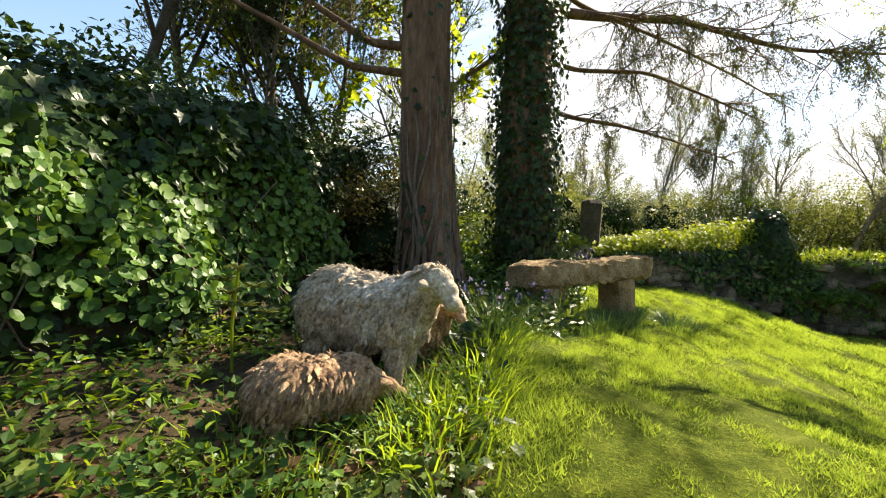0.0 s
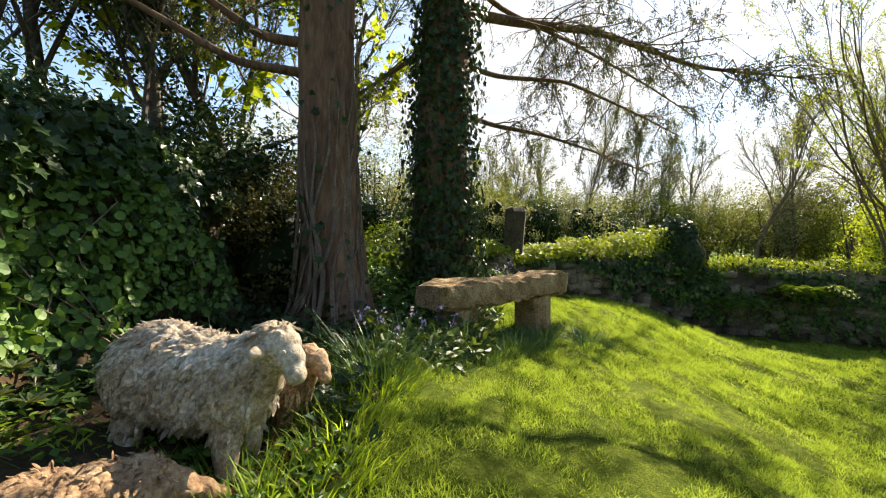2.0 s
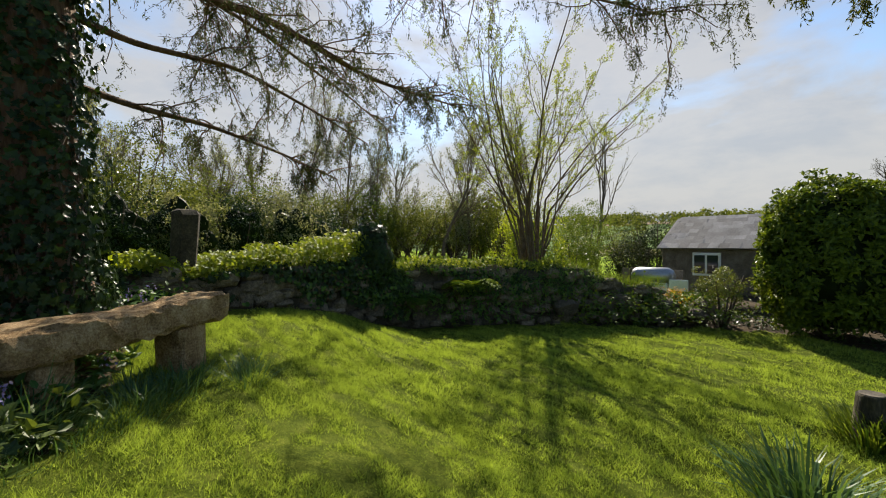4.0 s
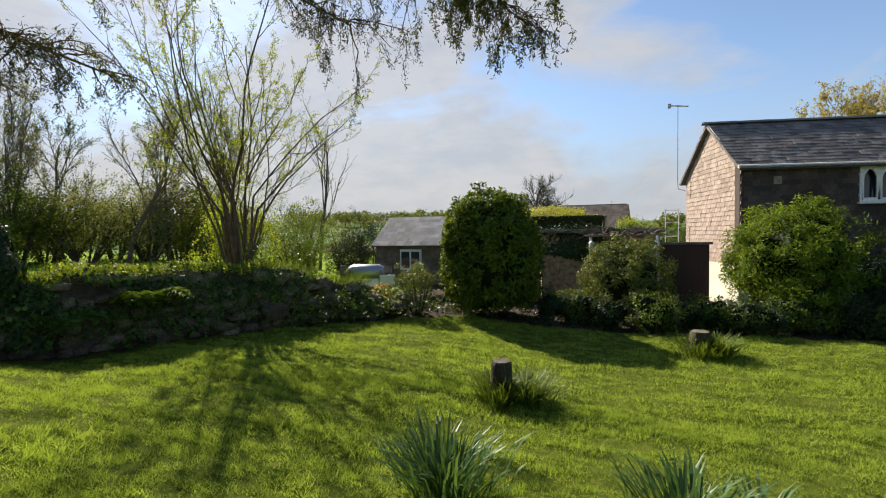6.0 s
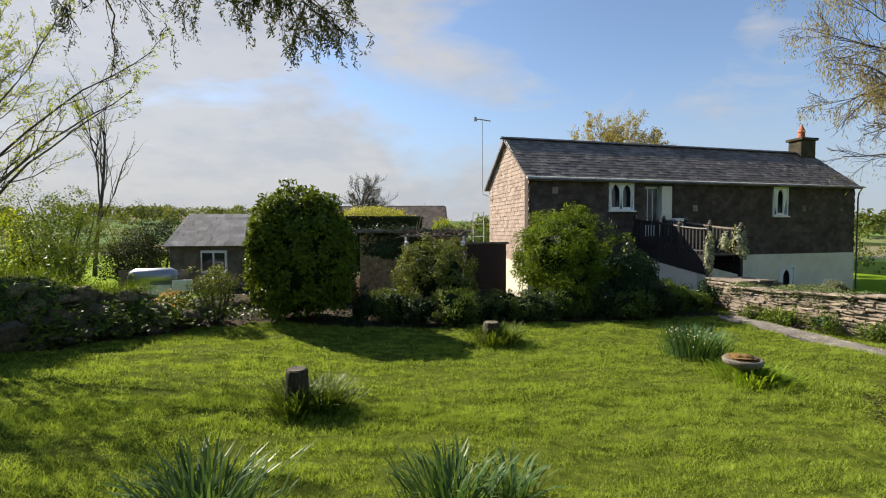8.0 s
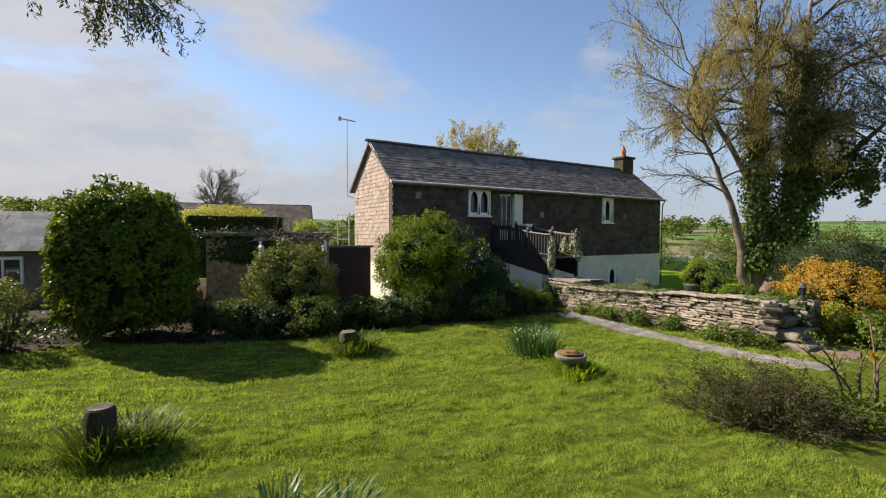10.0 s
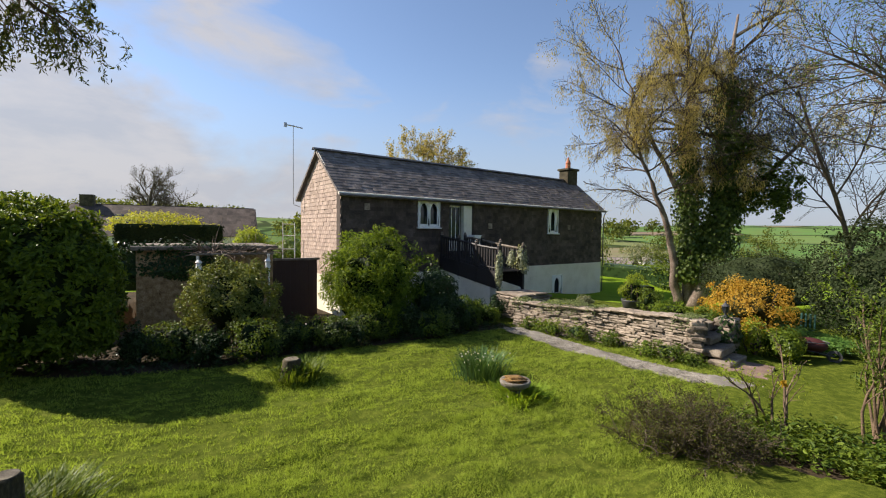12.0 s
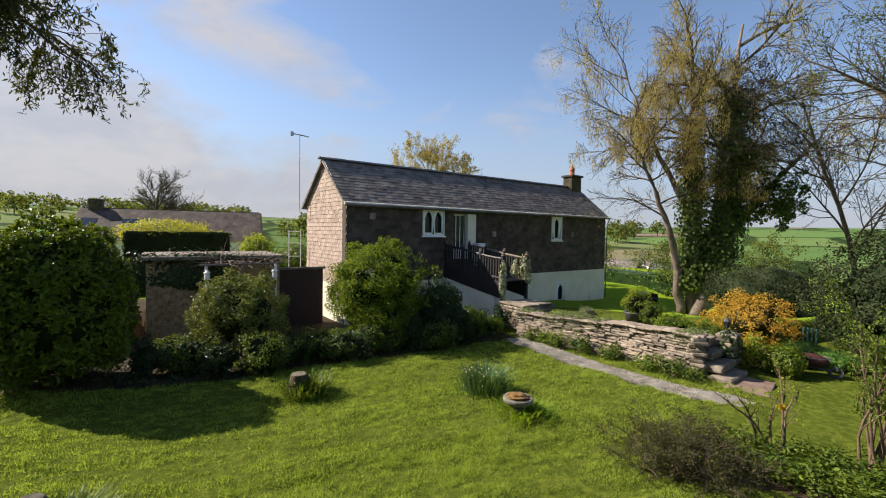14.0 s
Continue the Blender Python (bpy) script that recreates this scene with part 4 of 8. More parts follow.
wv = np.linspace(-0.02, -3.7, 9)
part("supporting_wall", side_board(5.44, 5.7, wv, np.array([gz(*hp(5.4, v, 0)[:2]) - 0.3 for v in wv]), 0.31 + 0.6 * wv / 4.3), M_RENDERW, stair, "cream rendered wall below the bridge")
for k in range(19):
    v = -0.14 - k * 0.222
    z = float(bridge_z(v))
    part("deck_board", hbox(5.5, 6.95, v - 0.105, v + 0.105, z - 0.05, z), M_BLACK, stair)
for u, m, lab in ((5.46, M_BLACK, ""), (6.98, M_WOODOLD, "pale weathered handrail")):
    vs = np.linspace(-0.05, V_END, 9)
    zs_ = bridge_z(vs)
    top = [np.array(hp(u, v, z + 0.98)) for v, z in zip(vs, zs_)]
    part("handrail", tube(top, 0.055, 6), m, stair, lab)
    part("bottom_rail", tube([q - [0, 0, 0.86] for q in top], 0.04, 4), M_BLACK, stair)
    part("stringer", side_board(u - 0.04, u + 0.04, vs, 0.32 + 0.6 * vs / 4.3, zs_ - 0.02), M_BLACK, stair, "deep dark boarded side")
    for v in (-0.12, -1.45, -2.75, V_END + 0.05):
        z = float(bridge_z(v))
        part("post", hbox(u - 0.065, u + 0.065, v - 0.065, v + 0.065, (0.3 + 0.6 * v / 4.3) if v > V_END + 0.5 else gz(*hp(u, v, 0)[:2]) - 0.2, z + 1.1), M_BLACK, stair)
        part("finial", spin(*hp(u, v, 0)[:2], [(0.09, z + 1.1), (0.09, z + 1.13), (0.05, z + 1.15), (0.065, z + 1.2), (0.0, z + 1.26)], 10), M_WOODOLD, stair, "pale turned post cap")
    for v in np.arange(-0.3, V_END + 0.1, -0.175):
        z = float(bridge_z(v))
        part("baluster", hbox(u - 0.02, u + 0.02, v - 0.05, v + 0.05, z - 0.02, z + 0.96), M_BLACK, stair)

climb = []
for u, v, w, h, n in ((5.44, V_END, 0.17, 1.0, 800), (7.0, V_END + 0.1, 0.26, 0.75, 900), (7.0, V_END + 0.7, 0.3, 0.5, 500)):
    q = hp(u, v, 0.55 if u < 6 else 0.9)
    climb.append(shell_leaves("ivy", q, (w, w, h), n, 0.085, int(40 - v * 10 + u), 1.0, 0.35, 0.4))
part("climbing_ivy", join(*climb), M_VARIEGATED, stair, "variegated ivy on the end posts")

landing = thing("stone_landing", (16.5, -12.6, gz(16.5, -12.2)), "low stone landing at the foot of the outside stair", "landing")
lg = np.random.default_rng(117)
part("core", box_at(16.5, -12.7, -0.98, 1.5, 1.3, 1.34, yaw_s, 0.02), M_DARKSTONE, landing)
lay = pose(16.5, -12.7, 0, 0, 0, yaw_s)
for k in range(13):
    z = -1.62 + 0.1 * k
    for side_x, side_y, length, turn in ((0, 0.72, 1.7, 0), (0, -0.72, 1.7, 0), (0.82, 0, 1.4, 90), (-0.82, 0, 1.4, 90)):
        d = -length / 2
        while d < length / 2 - 0.1:
            w = float(lg.uniform(0.18, 0.42))
            off = pose(side_x, side_y, 0, 0, 0, turn) @ pose(d + w / 2, lg.normal(0, 0.012), z + lg.normal(0, 0.008), lg.normal(0, 2), lg.normal(0, 2), lg.normal(0, 3))
            part("stone", moved(cbox(round(w, 2), 0.2, round(float(lg.uniform(0.07, 0.095)), 3), 0.014, 0.01, k), lay @ off), M_STONE, landing)
            d += w + 0.01
for dx, dy in ((-0.43, -0.35), (0.42, -0.38), (-0.4, 0.36), (0.44, 0.33)):
    part("capping_slab", moved(cbox(0.86, 0.74, 0.06, 0.015, 0.012, int(5 + dx * 4)), lay @ pose(dx, dy, -0.31, 0, 0, dx * 6)), M_STONE, landing, "rough flat slate slab")

# white cowl by the door and the mast behind the gable
single("white_cover", join(hbox(7.35, 7.8, -0.45, -0.02, DZ - 0.2, DZ + 0.95), hbox(7.3, 7.85, -0.5, -0.01, DZ + 0.92, DZ + 1.1)), M_WHITE, hp(7.6, -0.25, DZ - 0.2), "white capped cover fixed to the wall beside the door", "cover")
mast = thing("aerial_mast", hp(-0.55, 5.1, gz(25.5, -5)), "thin metal aerial mast behind the gable", "aerial")
mp_ = hp(-0.35, 4.9, 0)
part("pole", tube([hp(-0.02, 4.9, 3.4), hp(-0.35, 4.9, 3.5), hp(-0.38, 4.9, 3.9), hp(-0.38, 4.9, 7.55)], 0.018, 6), M_METAL, mast)
part("arm", tube([hp(-0.75, 4.9, 7.52), hp(-0.38, 4.9, 7.5), hp(0.1, 4.9, 7.46)], 0.03, 6), M_METAL, mast)
part("vane", hbox(-0.85, -0.7, 4.86, 4.94, 7.4, 7.62), M_METAL, mast)

# ---- shrubs and trees ----
def shrub(name, c, r, n, size, mat, label, seed, kind="oval", ratio=0.5, amount=0.2, inner=0.75, core=0.78, stems=7, core_mat=None, box=0.0, low=-0.8, k=2.2, category="shrub", group="", clumps=0, reach=0.3):
    """A dense shrub: stems, a solid filler heart and a coat of leaves."""
    z0 = gz(c[0], c[1])
    ob = thing(name, (c[0], c[1], z0), label, category, group)
    g = np.random.default_rng(seed + 5)
    st = []
    for a in range(stems):
        an = g.uniform(0, 6.3)
        q = np.array([c[0] + 0.12 * r[0] * math.cos(an), c[1] + 0.12 * r[1] * math.sin(an), z0 - 0.08])
        e = np.array(c) + np.array([math.cos(an) * r[0] * 0.6, math.sin(an) * r[1] * 0.6, r[2] * g.uniform(-0.1, 0.6)])
        mid = (q + e) / 2 + g.normal(0, 0.06, 3)
        st.append(tube([q, mid, e], [0.045, 0.03, 0.012], 5))
    part("stemwork", join(*st), M_TWIG, ob)
    # core_mat colours the heart dark in place of shade inside the shrub
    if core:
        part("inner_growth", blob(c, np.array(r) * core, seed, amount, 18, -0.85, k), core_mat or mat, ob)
    if clumps:
        part("foliage", clump_leaves(kind, c, np.array(r) * 0.93, n, size, seed, ratio, amount, clumps, reach, low, k, box, inner), mat, ob)
    else:
        part("foliage", shell_leaves(kind, c, r, n, size, seed, ratio, amount, inner, low, 0.3, k, box), mat, ob)
    return ob


def tuft(P0, n, length, width, spread, g, droop=0.5, kind="blade"):
    """A tuft of long blades."""
    P = np.array(P0) + np.stack([g.normal(0, spread, n), g.normal(0, spread, n), np.zeros(n)], -1)
    P[:, 2] = ground_z(P[:, 0], P[:, 1]) - 0.02
    out = unit(P - np.array([P0[0], P0[1], 0]) * [1, 1, 0] - np.stack([np.zeros(n), np.zeros(n), P[:, 2]], -1) + g.normal(0, 0.02, (n, 3)) * [1, 1, 0])
    D = unit(out * droop * g.uniform(0.2, 1.4, n)[:, None] + g.normal(0, 0.12, (n, 3)) + [0, 0, 1])
    N = unit(-out + [0, 0, 0.3] + g.normal(0, 0.25, (n, 3)))
    L = length * g.uniform(0.5, 1.2, n)
    return leaves(kind, P, D, -N, L, width * g.uniform(0.7, 1.3, n))


# --- the ivy bank ---
def bank_point(y, h, back=0.0):
    """A place on the bank's face: y along it, h from 0 at its foot to 1 at its top."""
    x = np.interp(y, BANK_LINE[:, 1], BANK_LINE[:, 0]) - 0.5 * h ** 1.3 - back
    z0 = ground_z(np.interp(y, BANK_LINE[:, 1], BANK_LINE[:, 0]) + 0.25, y)
    bulge = 0.1 * np.sin(y * 3.1 + 4 * h) + 0.07 * np.sin(y * 7.3 - 6 * h)
    return np.stack([x + bulge, y + 0 * h, z0 - 0.1 + (1.42 + 0.12 * np.sin(y * 2.1)) * h], -1)


bank = thing("ivy_bank", (-1.5, 2.0, gz(-1.2, 2.0)), "steep earth bank clothed in pennywort and dark ivy", "bank")
ys, hs = np.linspace(-1.2, 5.6, 60), np.linspace(0, 1, 18)
Y, H = np.meshgrid(ys, hs, indexing="ij")
V = bank_point(Y.ravel(), H.ravel()).reshape(60, 18, 3)
top = np.stack([V[:, -1] + [-0.9 * k, 0, 0.25 * k] for k in (0.5, 1.0, 2.2)], 1)
low_back = top[:, -1:] * [1, 1, 0] + [0, 0, -0.2]
V = np.concatenate([V, top, low_back], 1)
n1 = V.shape[1]
i, j = np.meshgrid(np.arange(59), np.arange(n1 - 1), indexing="ij")
A, B, C, D = i * n1 + j, (i + 1) * n1 + j, (i + 1) * n1 + j + 1, i * n1 + j + 1
part("earth", (V.reshape(-1, 3), np.concatenate([np.stack([A, B, C], -1).reshape(-1, 3), np.stack([A, C, D], -1).reshape(-1, 3)])), M_SOIL, bank, "dark crumbly earth core", True)
g = np.random.default_rng(21)


def bank_leaves(kind, n, y0, y1, h0, h1, size, ratio, proud):
    y, h = g.uniform(y0, y1, n), g.uniform(h0, h1, n)
    P = bank_point(y, h)
    P[:, 0] += g.uniform(0.0, proud, n)
    N = unit(np.stack([np.full(n, 0.75), np.full(n, -0.35), np.full(n, 0.45)], -1) + g.normal(0, 0.5, (n, 3)))
    D = unit(np.cross(N, g.normal(0, 1, (n, 3))) + [0, 0, -0.5])
    L = size * g.uniform(0.5, 1.35, n)
    return P, D, N, L, L * ratio


round_me = [mesh_of("leaf", *leaves("round", [(0, 0, 0)], [(1, 0, 0)], [(0, 0, 1)], 1.0, 1.0 + 0.1 * s), M_PENNY_P, True) for s in (0, 1)]
P, D, N, L, W = bank_leaves("round", 290, 0.5, 2.6, 0.3, 0.98, 0.07, 1.0, 0.16)
for k in range(len(P)):
    d, n = Vector(D[k]), Vector(N[k])
    s = n.cross(d).normalized()
    m = Matrix((d, s, d.cross(s))).transposed().to_4x4()
    piece("leaf", round_me[k % 2], bank, Matrix.Translation(Vector(P[k])) @ m @ Matrix.Diagonal((L[k], L[k], L[k], 1)))
tagged(part("pennywort", join(leaves("round", *bank_leaves("round", 8200, -0.8, 3.9, 0.25, 1.0, 0.05, 1.0, 0.15)), leaves("round", *bank_leaves("round", 900, 2.2, 4.2, 0.3, 0.95, 0.06, 1.0, 0.13))), M_PENNY, bank, "round fresh green pennywort leaves"), kind="stuff")
tagged(part("ivy", join(leaves("ivy", *bank_leaves("ivy", 5200, -1.1, 5.4, 0.0, 1.0, 0.07, 1.0, 0.1)), leaves("ivy", *bank_leaves("ivy", 2600, -1.1, 5.4, 0.85, 1.12, 0.09, 1.0, 0.2))), M_IVY, bank, "dark glossy ivy leaves"), kind="stuff")
n = 9000
y, b = g.uniform(-1.2, 5.6, n), g.uniform(0, 1, n) ** 1.3
P = bank_point(y, np.ones(n))
P[:, 0] -= b * 1.7
P[:, 2] += b * 0.45 + g.uniform(0, 0.4, n) * (0.5 + 0.5 * np.sin(y * 2.7) * np.sin(y * 1.3 + b * 5))
NN = unit(g.normal(0, 0.5, (n, 3)) + [0.35, -0.2, 0.7])
tagged(part("ivy", leaves("oval", P, np.cross(NN, g.normal(0, 1, (n, 3))), NN, g.uniform(0.05, 0.1, n), 0.06), M_IVY, bank, "dark ivy over the bank's crown"), kind="stuff")
tendrils = []
for k in range(26):
    y0 = g.uniform(0.2, 3.8)
    Q = bank_point(np.linspace(y0, y0 + g.normal(0, 0.25), 7), np.linspace(g.uniform(0, 0.3), g.uniform(0.5, 1), 7))
    Q[:, 0] += 0.09 + g.normal(0, 0.02, 7)
    tendrils.append(tube(Q, 0.005, 4))
part("stemwork", join(*tendrils), M_VINE, bank, "dry brown stems")

# shrubbery over and behind the bank
shrub("dark_shrub", (-3.0, 4.6, 1.9), (1.1, 1.5, 0.85), 12000, 0.08, M_IVY, "dark evergreen shrub above the ivy bank", 31, amount=0.3, core=0.55, core_mat=M_YEW_CORE, clumps=240, reach=0.26, inner=0.5)
shrub("bramble_thicket", (-0.85, 5.6, 1.05), (0.85, 1.0, 0.95), 9000, 0.05, M_COTON, "tangled brown bramble thicket behind the trunk", 32, amount=0.3, core=0.55, core_mat=M_YEW_CORE, clumps=140, reach=0.24, inner=0.5)
shrub("dark_shrub", (-1.7, 6.3, 1.7), (1.3, 1.1, 1.3), 12000, 0.075, M_IVY, "dark evergreen shrub in the tree's shade", 33, amount=0.3, core=0.5, core_mat=M_YEW_CORE, clumps=260, reach=0.28, inner=0.5)
shrub("undergrowth", (0.5, 7.6, 0.75), (1.1, 0.9, 0.75), 6000, 0.07, M_MIDGREEN, "leafy green undergrowth between the trunks", 34, amount=0.3)


def leafy_tree(name, base, height, seed, mat, size, n, label, r=0.1, kids=6, spread=0.8, depth=3, bark=None, up=0.35, ratio=0.6, start=0.25, lean=(0, 0, 1), shrink=0.55, droop=0.0, category="tree", bend=0.3, thin=0.004):
    """A loose tree: trunk and limbs, twigs and separate leaves."""
    g = np.random.default_rng(seed)
    ob = thing(name, (base[0], base[1], gz(*base[:2])), label, category)
    tips = []
    tubes = branch_tree((base[0], base[1], gz(*base[:2]) - 0.1), lean, height, r, depth, g, spread, up, kids, bend, shrink, 6, tips, start, None, 6, thin)
    part("trunk", tubes[0], bark or M_TWIG, ob, smooth=True)
    part("branchwork", join(*tubes[1:]), bark or M_TWIG, ob)
    if n:
        part("foliage", twig_leaves("oval", tips, n, size, ratio, g, 0.06, droop), mat, ob)
    return ob, tips


leafy_tree("sycamore_sapling", (-2.6, 7.4), 5.2, 41, M_LIME, 0.16, 1500, "young sycamore with fresh lime green leaves", 0.06, 7, ratio=0.85)
leafy_tree("sycamore_sapling", (-0.9, 8.6), 5.6, 42, M_LIME, 0.15, 1300, "young sycamore with fresh lime green leaves behind the bank", 0.06, 7, ratio=0.85)
leafy_tree("hawthorn", (-3.6, 6.2), 6.0, 43, M_MIDGREEN, 0.065, 9000, "hawthorn with small leaves against the sky", 0.08, 8)
shrub("holly_bush", (-0.2, 9.6, 1.35), (1.5, 0.9, 1.15), 9000, 0.07, M_IVY, "dark holly behind the two trunks", 35, amount=0.3, core=0.5, core_mat=M_YEW_CORE, clumps=180, reach=0.28, inner=0.5)
leafy_tree("bare_tree", (-0.4, 11.5), 6.5, 46, M_MIDGREEN, 0.06, 2600, "dark bare-branched tree behind the conifers", 0.14, 9, 0.8)
leafy_tree("hawthorn", (-2.0, 8.0), 4.8, 45, M_MIDGREEN, 0.06, 9000, "dense small-leaved hawthorn behind the thicket", 0.07, 9)
leafy_tree("holly_tree", (-1.5, 7.0), 6.2, 47, M_IVY, 0.08, 15000, "dark-leaved holly tree standing behind the trunk", 0.09, 9, 0.85)
leafy_tree("holly_tree", (-2.3, 5.7), 6.0, 49, M_IVY, 0.075, 17000, "dark-leaved holly tree above the ivy bank", 0.08, 10, 0.9, start=0.15)
leafy_tree("hawthorn", (-3.3, 4.6), 5.6, 48, M_MIDGREEN, 0.055, 7000, "twiggy hawthorn leaning over the bank", 0.07, 10, 0.9)
leafy_tree("hawthorn", (-4.4, 3.4), 5.6, 44, M_MIDGREEN, 0.06, 7000, "dark-leaved hawthorn overhanging the bank", 0.08, 8)


# --- the two conifers ---
def ivy_on_trunk(P, R, n, size, g, proud=0.06, kind="ivy"):
    t = g.uniform(0, 1, n) * (len(P) - 1)
    i = np.minimum(t.astype(int), len(P) - 2)
    f = (t - i)[:, None]
    c = P[i] * (1 - f) + P[i + 1] * f
    rad = R[i] * (1 - f[:, 0]) + R[i + 1] * f[:, 0]
    a = g.uniform(0, 2 * np.pi, n)
    o = np.stack([np.cos(a), np.sin(a), np.zeros(n)], -1)
    Q = c + o * (rad + g.uniform(0, 1, n) ** 2 * proud * 3 + 0.01)[:, None]
    N = unit(o + g.normal(0, 0.35, (n, 3)) + [0, 0, 0.25])
    D = unit(np.cross(N, g.normal(0, 1, (n, 3))) + [0, 0, -0.5])
    L = size * g.uniform(0.6, 1.3, n)
    return leaves(kind, Q, D, N, L, L)


def bough(P, r, g, strands, reach, hang, needle=0.042):
    """A conifer bough: its limb, side twigs and hanging needle sprays."""
    P = np.asarray(P, float)
    tt = np.linspace(0, 1, 26)
    src = np.linspace(0, 1, len(P))
    Q = np.stack([np.interp(tt, src, P[:, k]) for k in range(3)], -1)
    Q[1:-1] = (Q[:-2] + Q[1:-1] * 2 + Q[2:]) / 4
    wood = [tube(Q, np.linspace(r, 0.012, 26), 8)]
    d, s, u = frames_along(Q)
    tips, cords, spots = [], [], []
    first = 0.62 if hang > 0.6 else 0.2
    for k in range(max(10, strands // 7)):
        f = g.uniform(first, 1.0)
        i = min(int(f * 25), 24)
        p = Q[i] + (Q[i + 1] - Q[i]) * (f * 25 - i)
        w = d[i] * g.uniform(0.1, 1.3) + s[i] * g.choice([-1, 1]) * g.uniform(0.5, 1.2) + [0, 0, g.normal(0.0, 0.3)]
        branch_tree(p, w, reach * (1.25 - 0.6 * f) * g.uniform(0.5, 1.15), 0.013, 1, g, 0.8, -0.55, 5, 0.55, 0.5, 4, tips, 0.15, wood, 6)
    e, _ = along(tips, strands, g, 0.01)
    for p in e:
        h = hang * g.uniform(0.15, 1.0) * 0.7
        q = np.array([p, p + [g.normal(0, 0.03), g.normal(0, 0.03), -h * 0.5], p + [g.normal(0, 0.06), g.normal(0, 0.06), -h]])
        cords.append(tube(q, [0.004, 0.003, 0.002], 3, False))
        m = int(8 + h * 70)
        t = g.uniform(0, 1, m)
        spots.append(np.stack([np.interp(t, [0, 0.5, 1], q[:, k2]) for k2 in range(3)], -1) + g.normal(0, 0.02, (m, 3)))
    c = np.concatenate(spots + [along(tips, strands * 8, g, 0.025)[0]])
    dd = unit(g.normal(0, 0.75, (len(c), 3)) + [0, 0, -0.8])
    L = (0.065 if hang > 0.6 else needle) * g.uniform(0.7, 1.5, len(c))
    return join(*wood), join(*cords), leaves("oval", c, dd, g.normal(0, 1, (len(c), 3)), L, L * 0.28)


def conifer(name, x, y, r, label, seed, boughs, ivy=0, vines=0, height=9.5):
    g = np.random.default_rng(seed)
    z0 = gz(x, y)
    ob = thing(name, (x, y, z0), label, "tree", "old conifers")
    zs = np.concatenate([[-0.25, 0.0, 0.12, 0.3, 0.6, 1.0], np.linspace(1.5, height, 14)]) + z0
    R = r * np.concatenate([[1.75, 1.55, 1.38, 1.25, 1.15, 1.08], np.linspace(1.03, 0.62, 14)])
    P = np.stack([x + 0.03 * np.sin(zs * 1.3 + seed), y + 0.03 * np.cos(zs * 1.1), zs], -1)
    sides = 28
    V, T = tube(P, R, sides, True)
    n = len(zs) * sides
    a = np.tile(np.arange(sides) / sides * 2 * np.pi, len(zs))
    zz = np.repeat(zs, sides)
    f = 1 + 0.05 * np.sin(a * 5 + seed) * np.exp(-(zz - z0) / 1.2) * 2.2 + 0.025 * np.sin(a * 9 + zz * 1.5) + 0.02 * np.sin(a * 3 + zz * 4)
    ctr = np.repeat(P, sides, 0)
    V[:n] = ctr + (V[:n] - ctr) * f[:, None]
    trunk = part("trunk", (V, T), M_BARK, ob, "", True)
    if vines:
        vs = []
        for k in range(vines):
            a0, tw = g.uniform(3.4, 6.4), g.normal(0.5, 1.1)
            z = np.linspace(z0 - 0.05, z0 + g.uniform(1.0, 3.2), 16)
            an = a0 + tw * (z - z0) / 2 + 0.12 * np.sin(z * 5 + k)
            rr = np.interp(z, zs, R) + 0.012
            vs.append(tube(np.stack([x + rr * np.cos(an), y + rr * np.sin(an), z], -1), np.linspace(g.uniform(0.012, 0.032), 0.007, 16), 5))
        part("ivy_stemwork", join(*vs), M_VINE, trunk, "pale twisting ivy stems on the bark")
    if ivy:
        tagged(part("ivy_leaves", ivy_on_trunk(P[2:], R[2:], ivy, 0.075, g, 0.075), M_IVY, trunk, "dark ivy clothing the trunk"), kind="stuff")
    for pts, br, strands, reach, hang in boughs:
        w, c, nd = bough([(x, y, pts[0][2])] + list(pts), br, g, int(strands * 1.3), reach, hang)
        b = part("bough", w, M_BARK, ob, "", True)
        tagged(part("twig_spray", c, M_TWIG, b), kind="stuff")
        part("needle_spray", nd, M_NEEDLE, b, "drooping dark green needle sprays")
    return ob


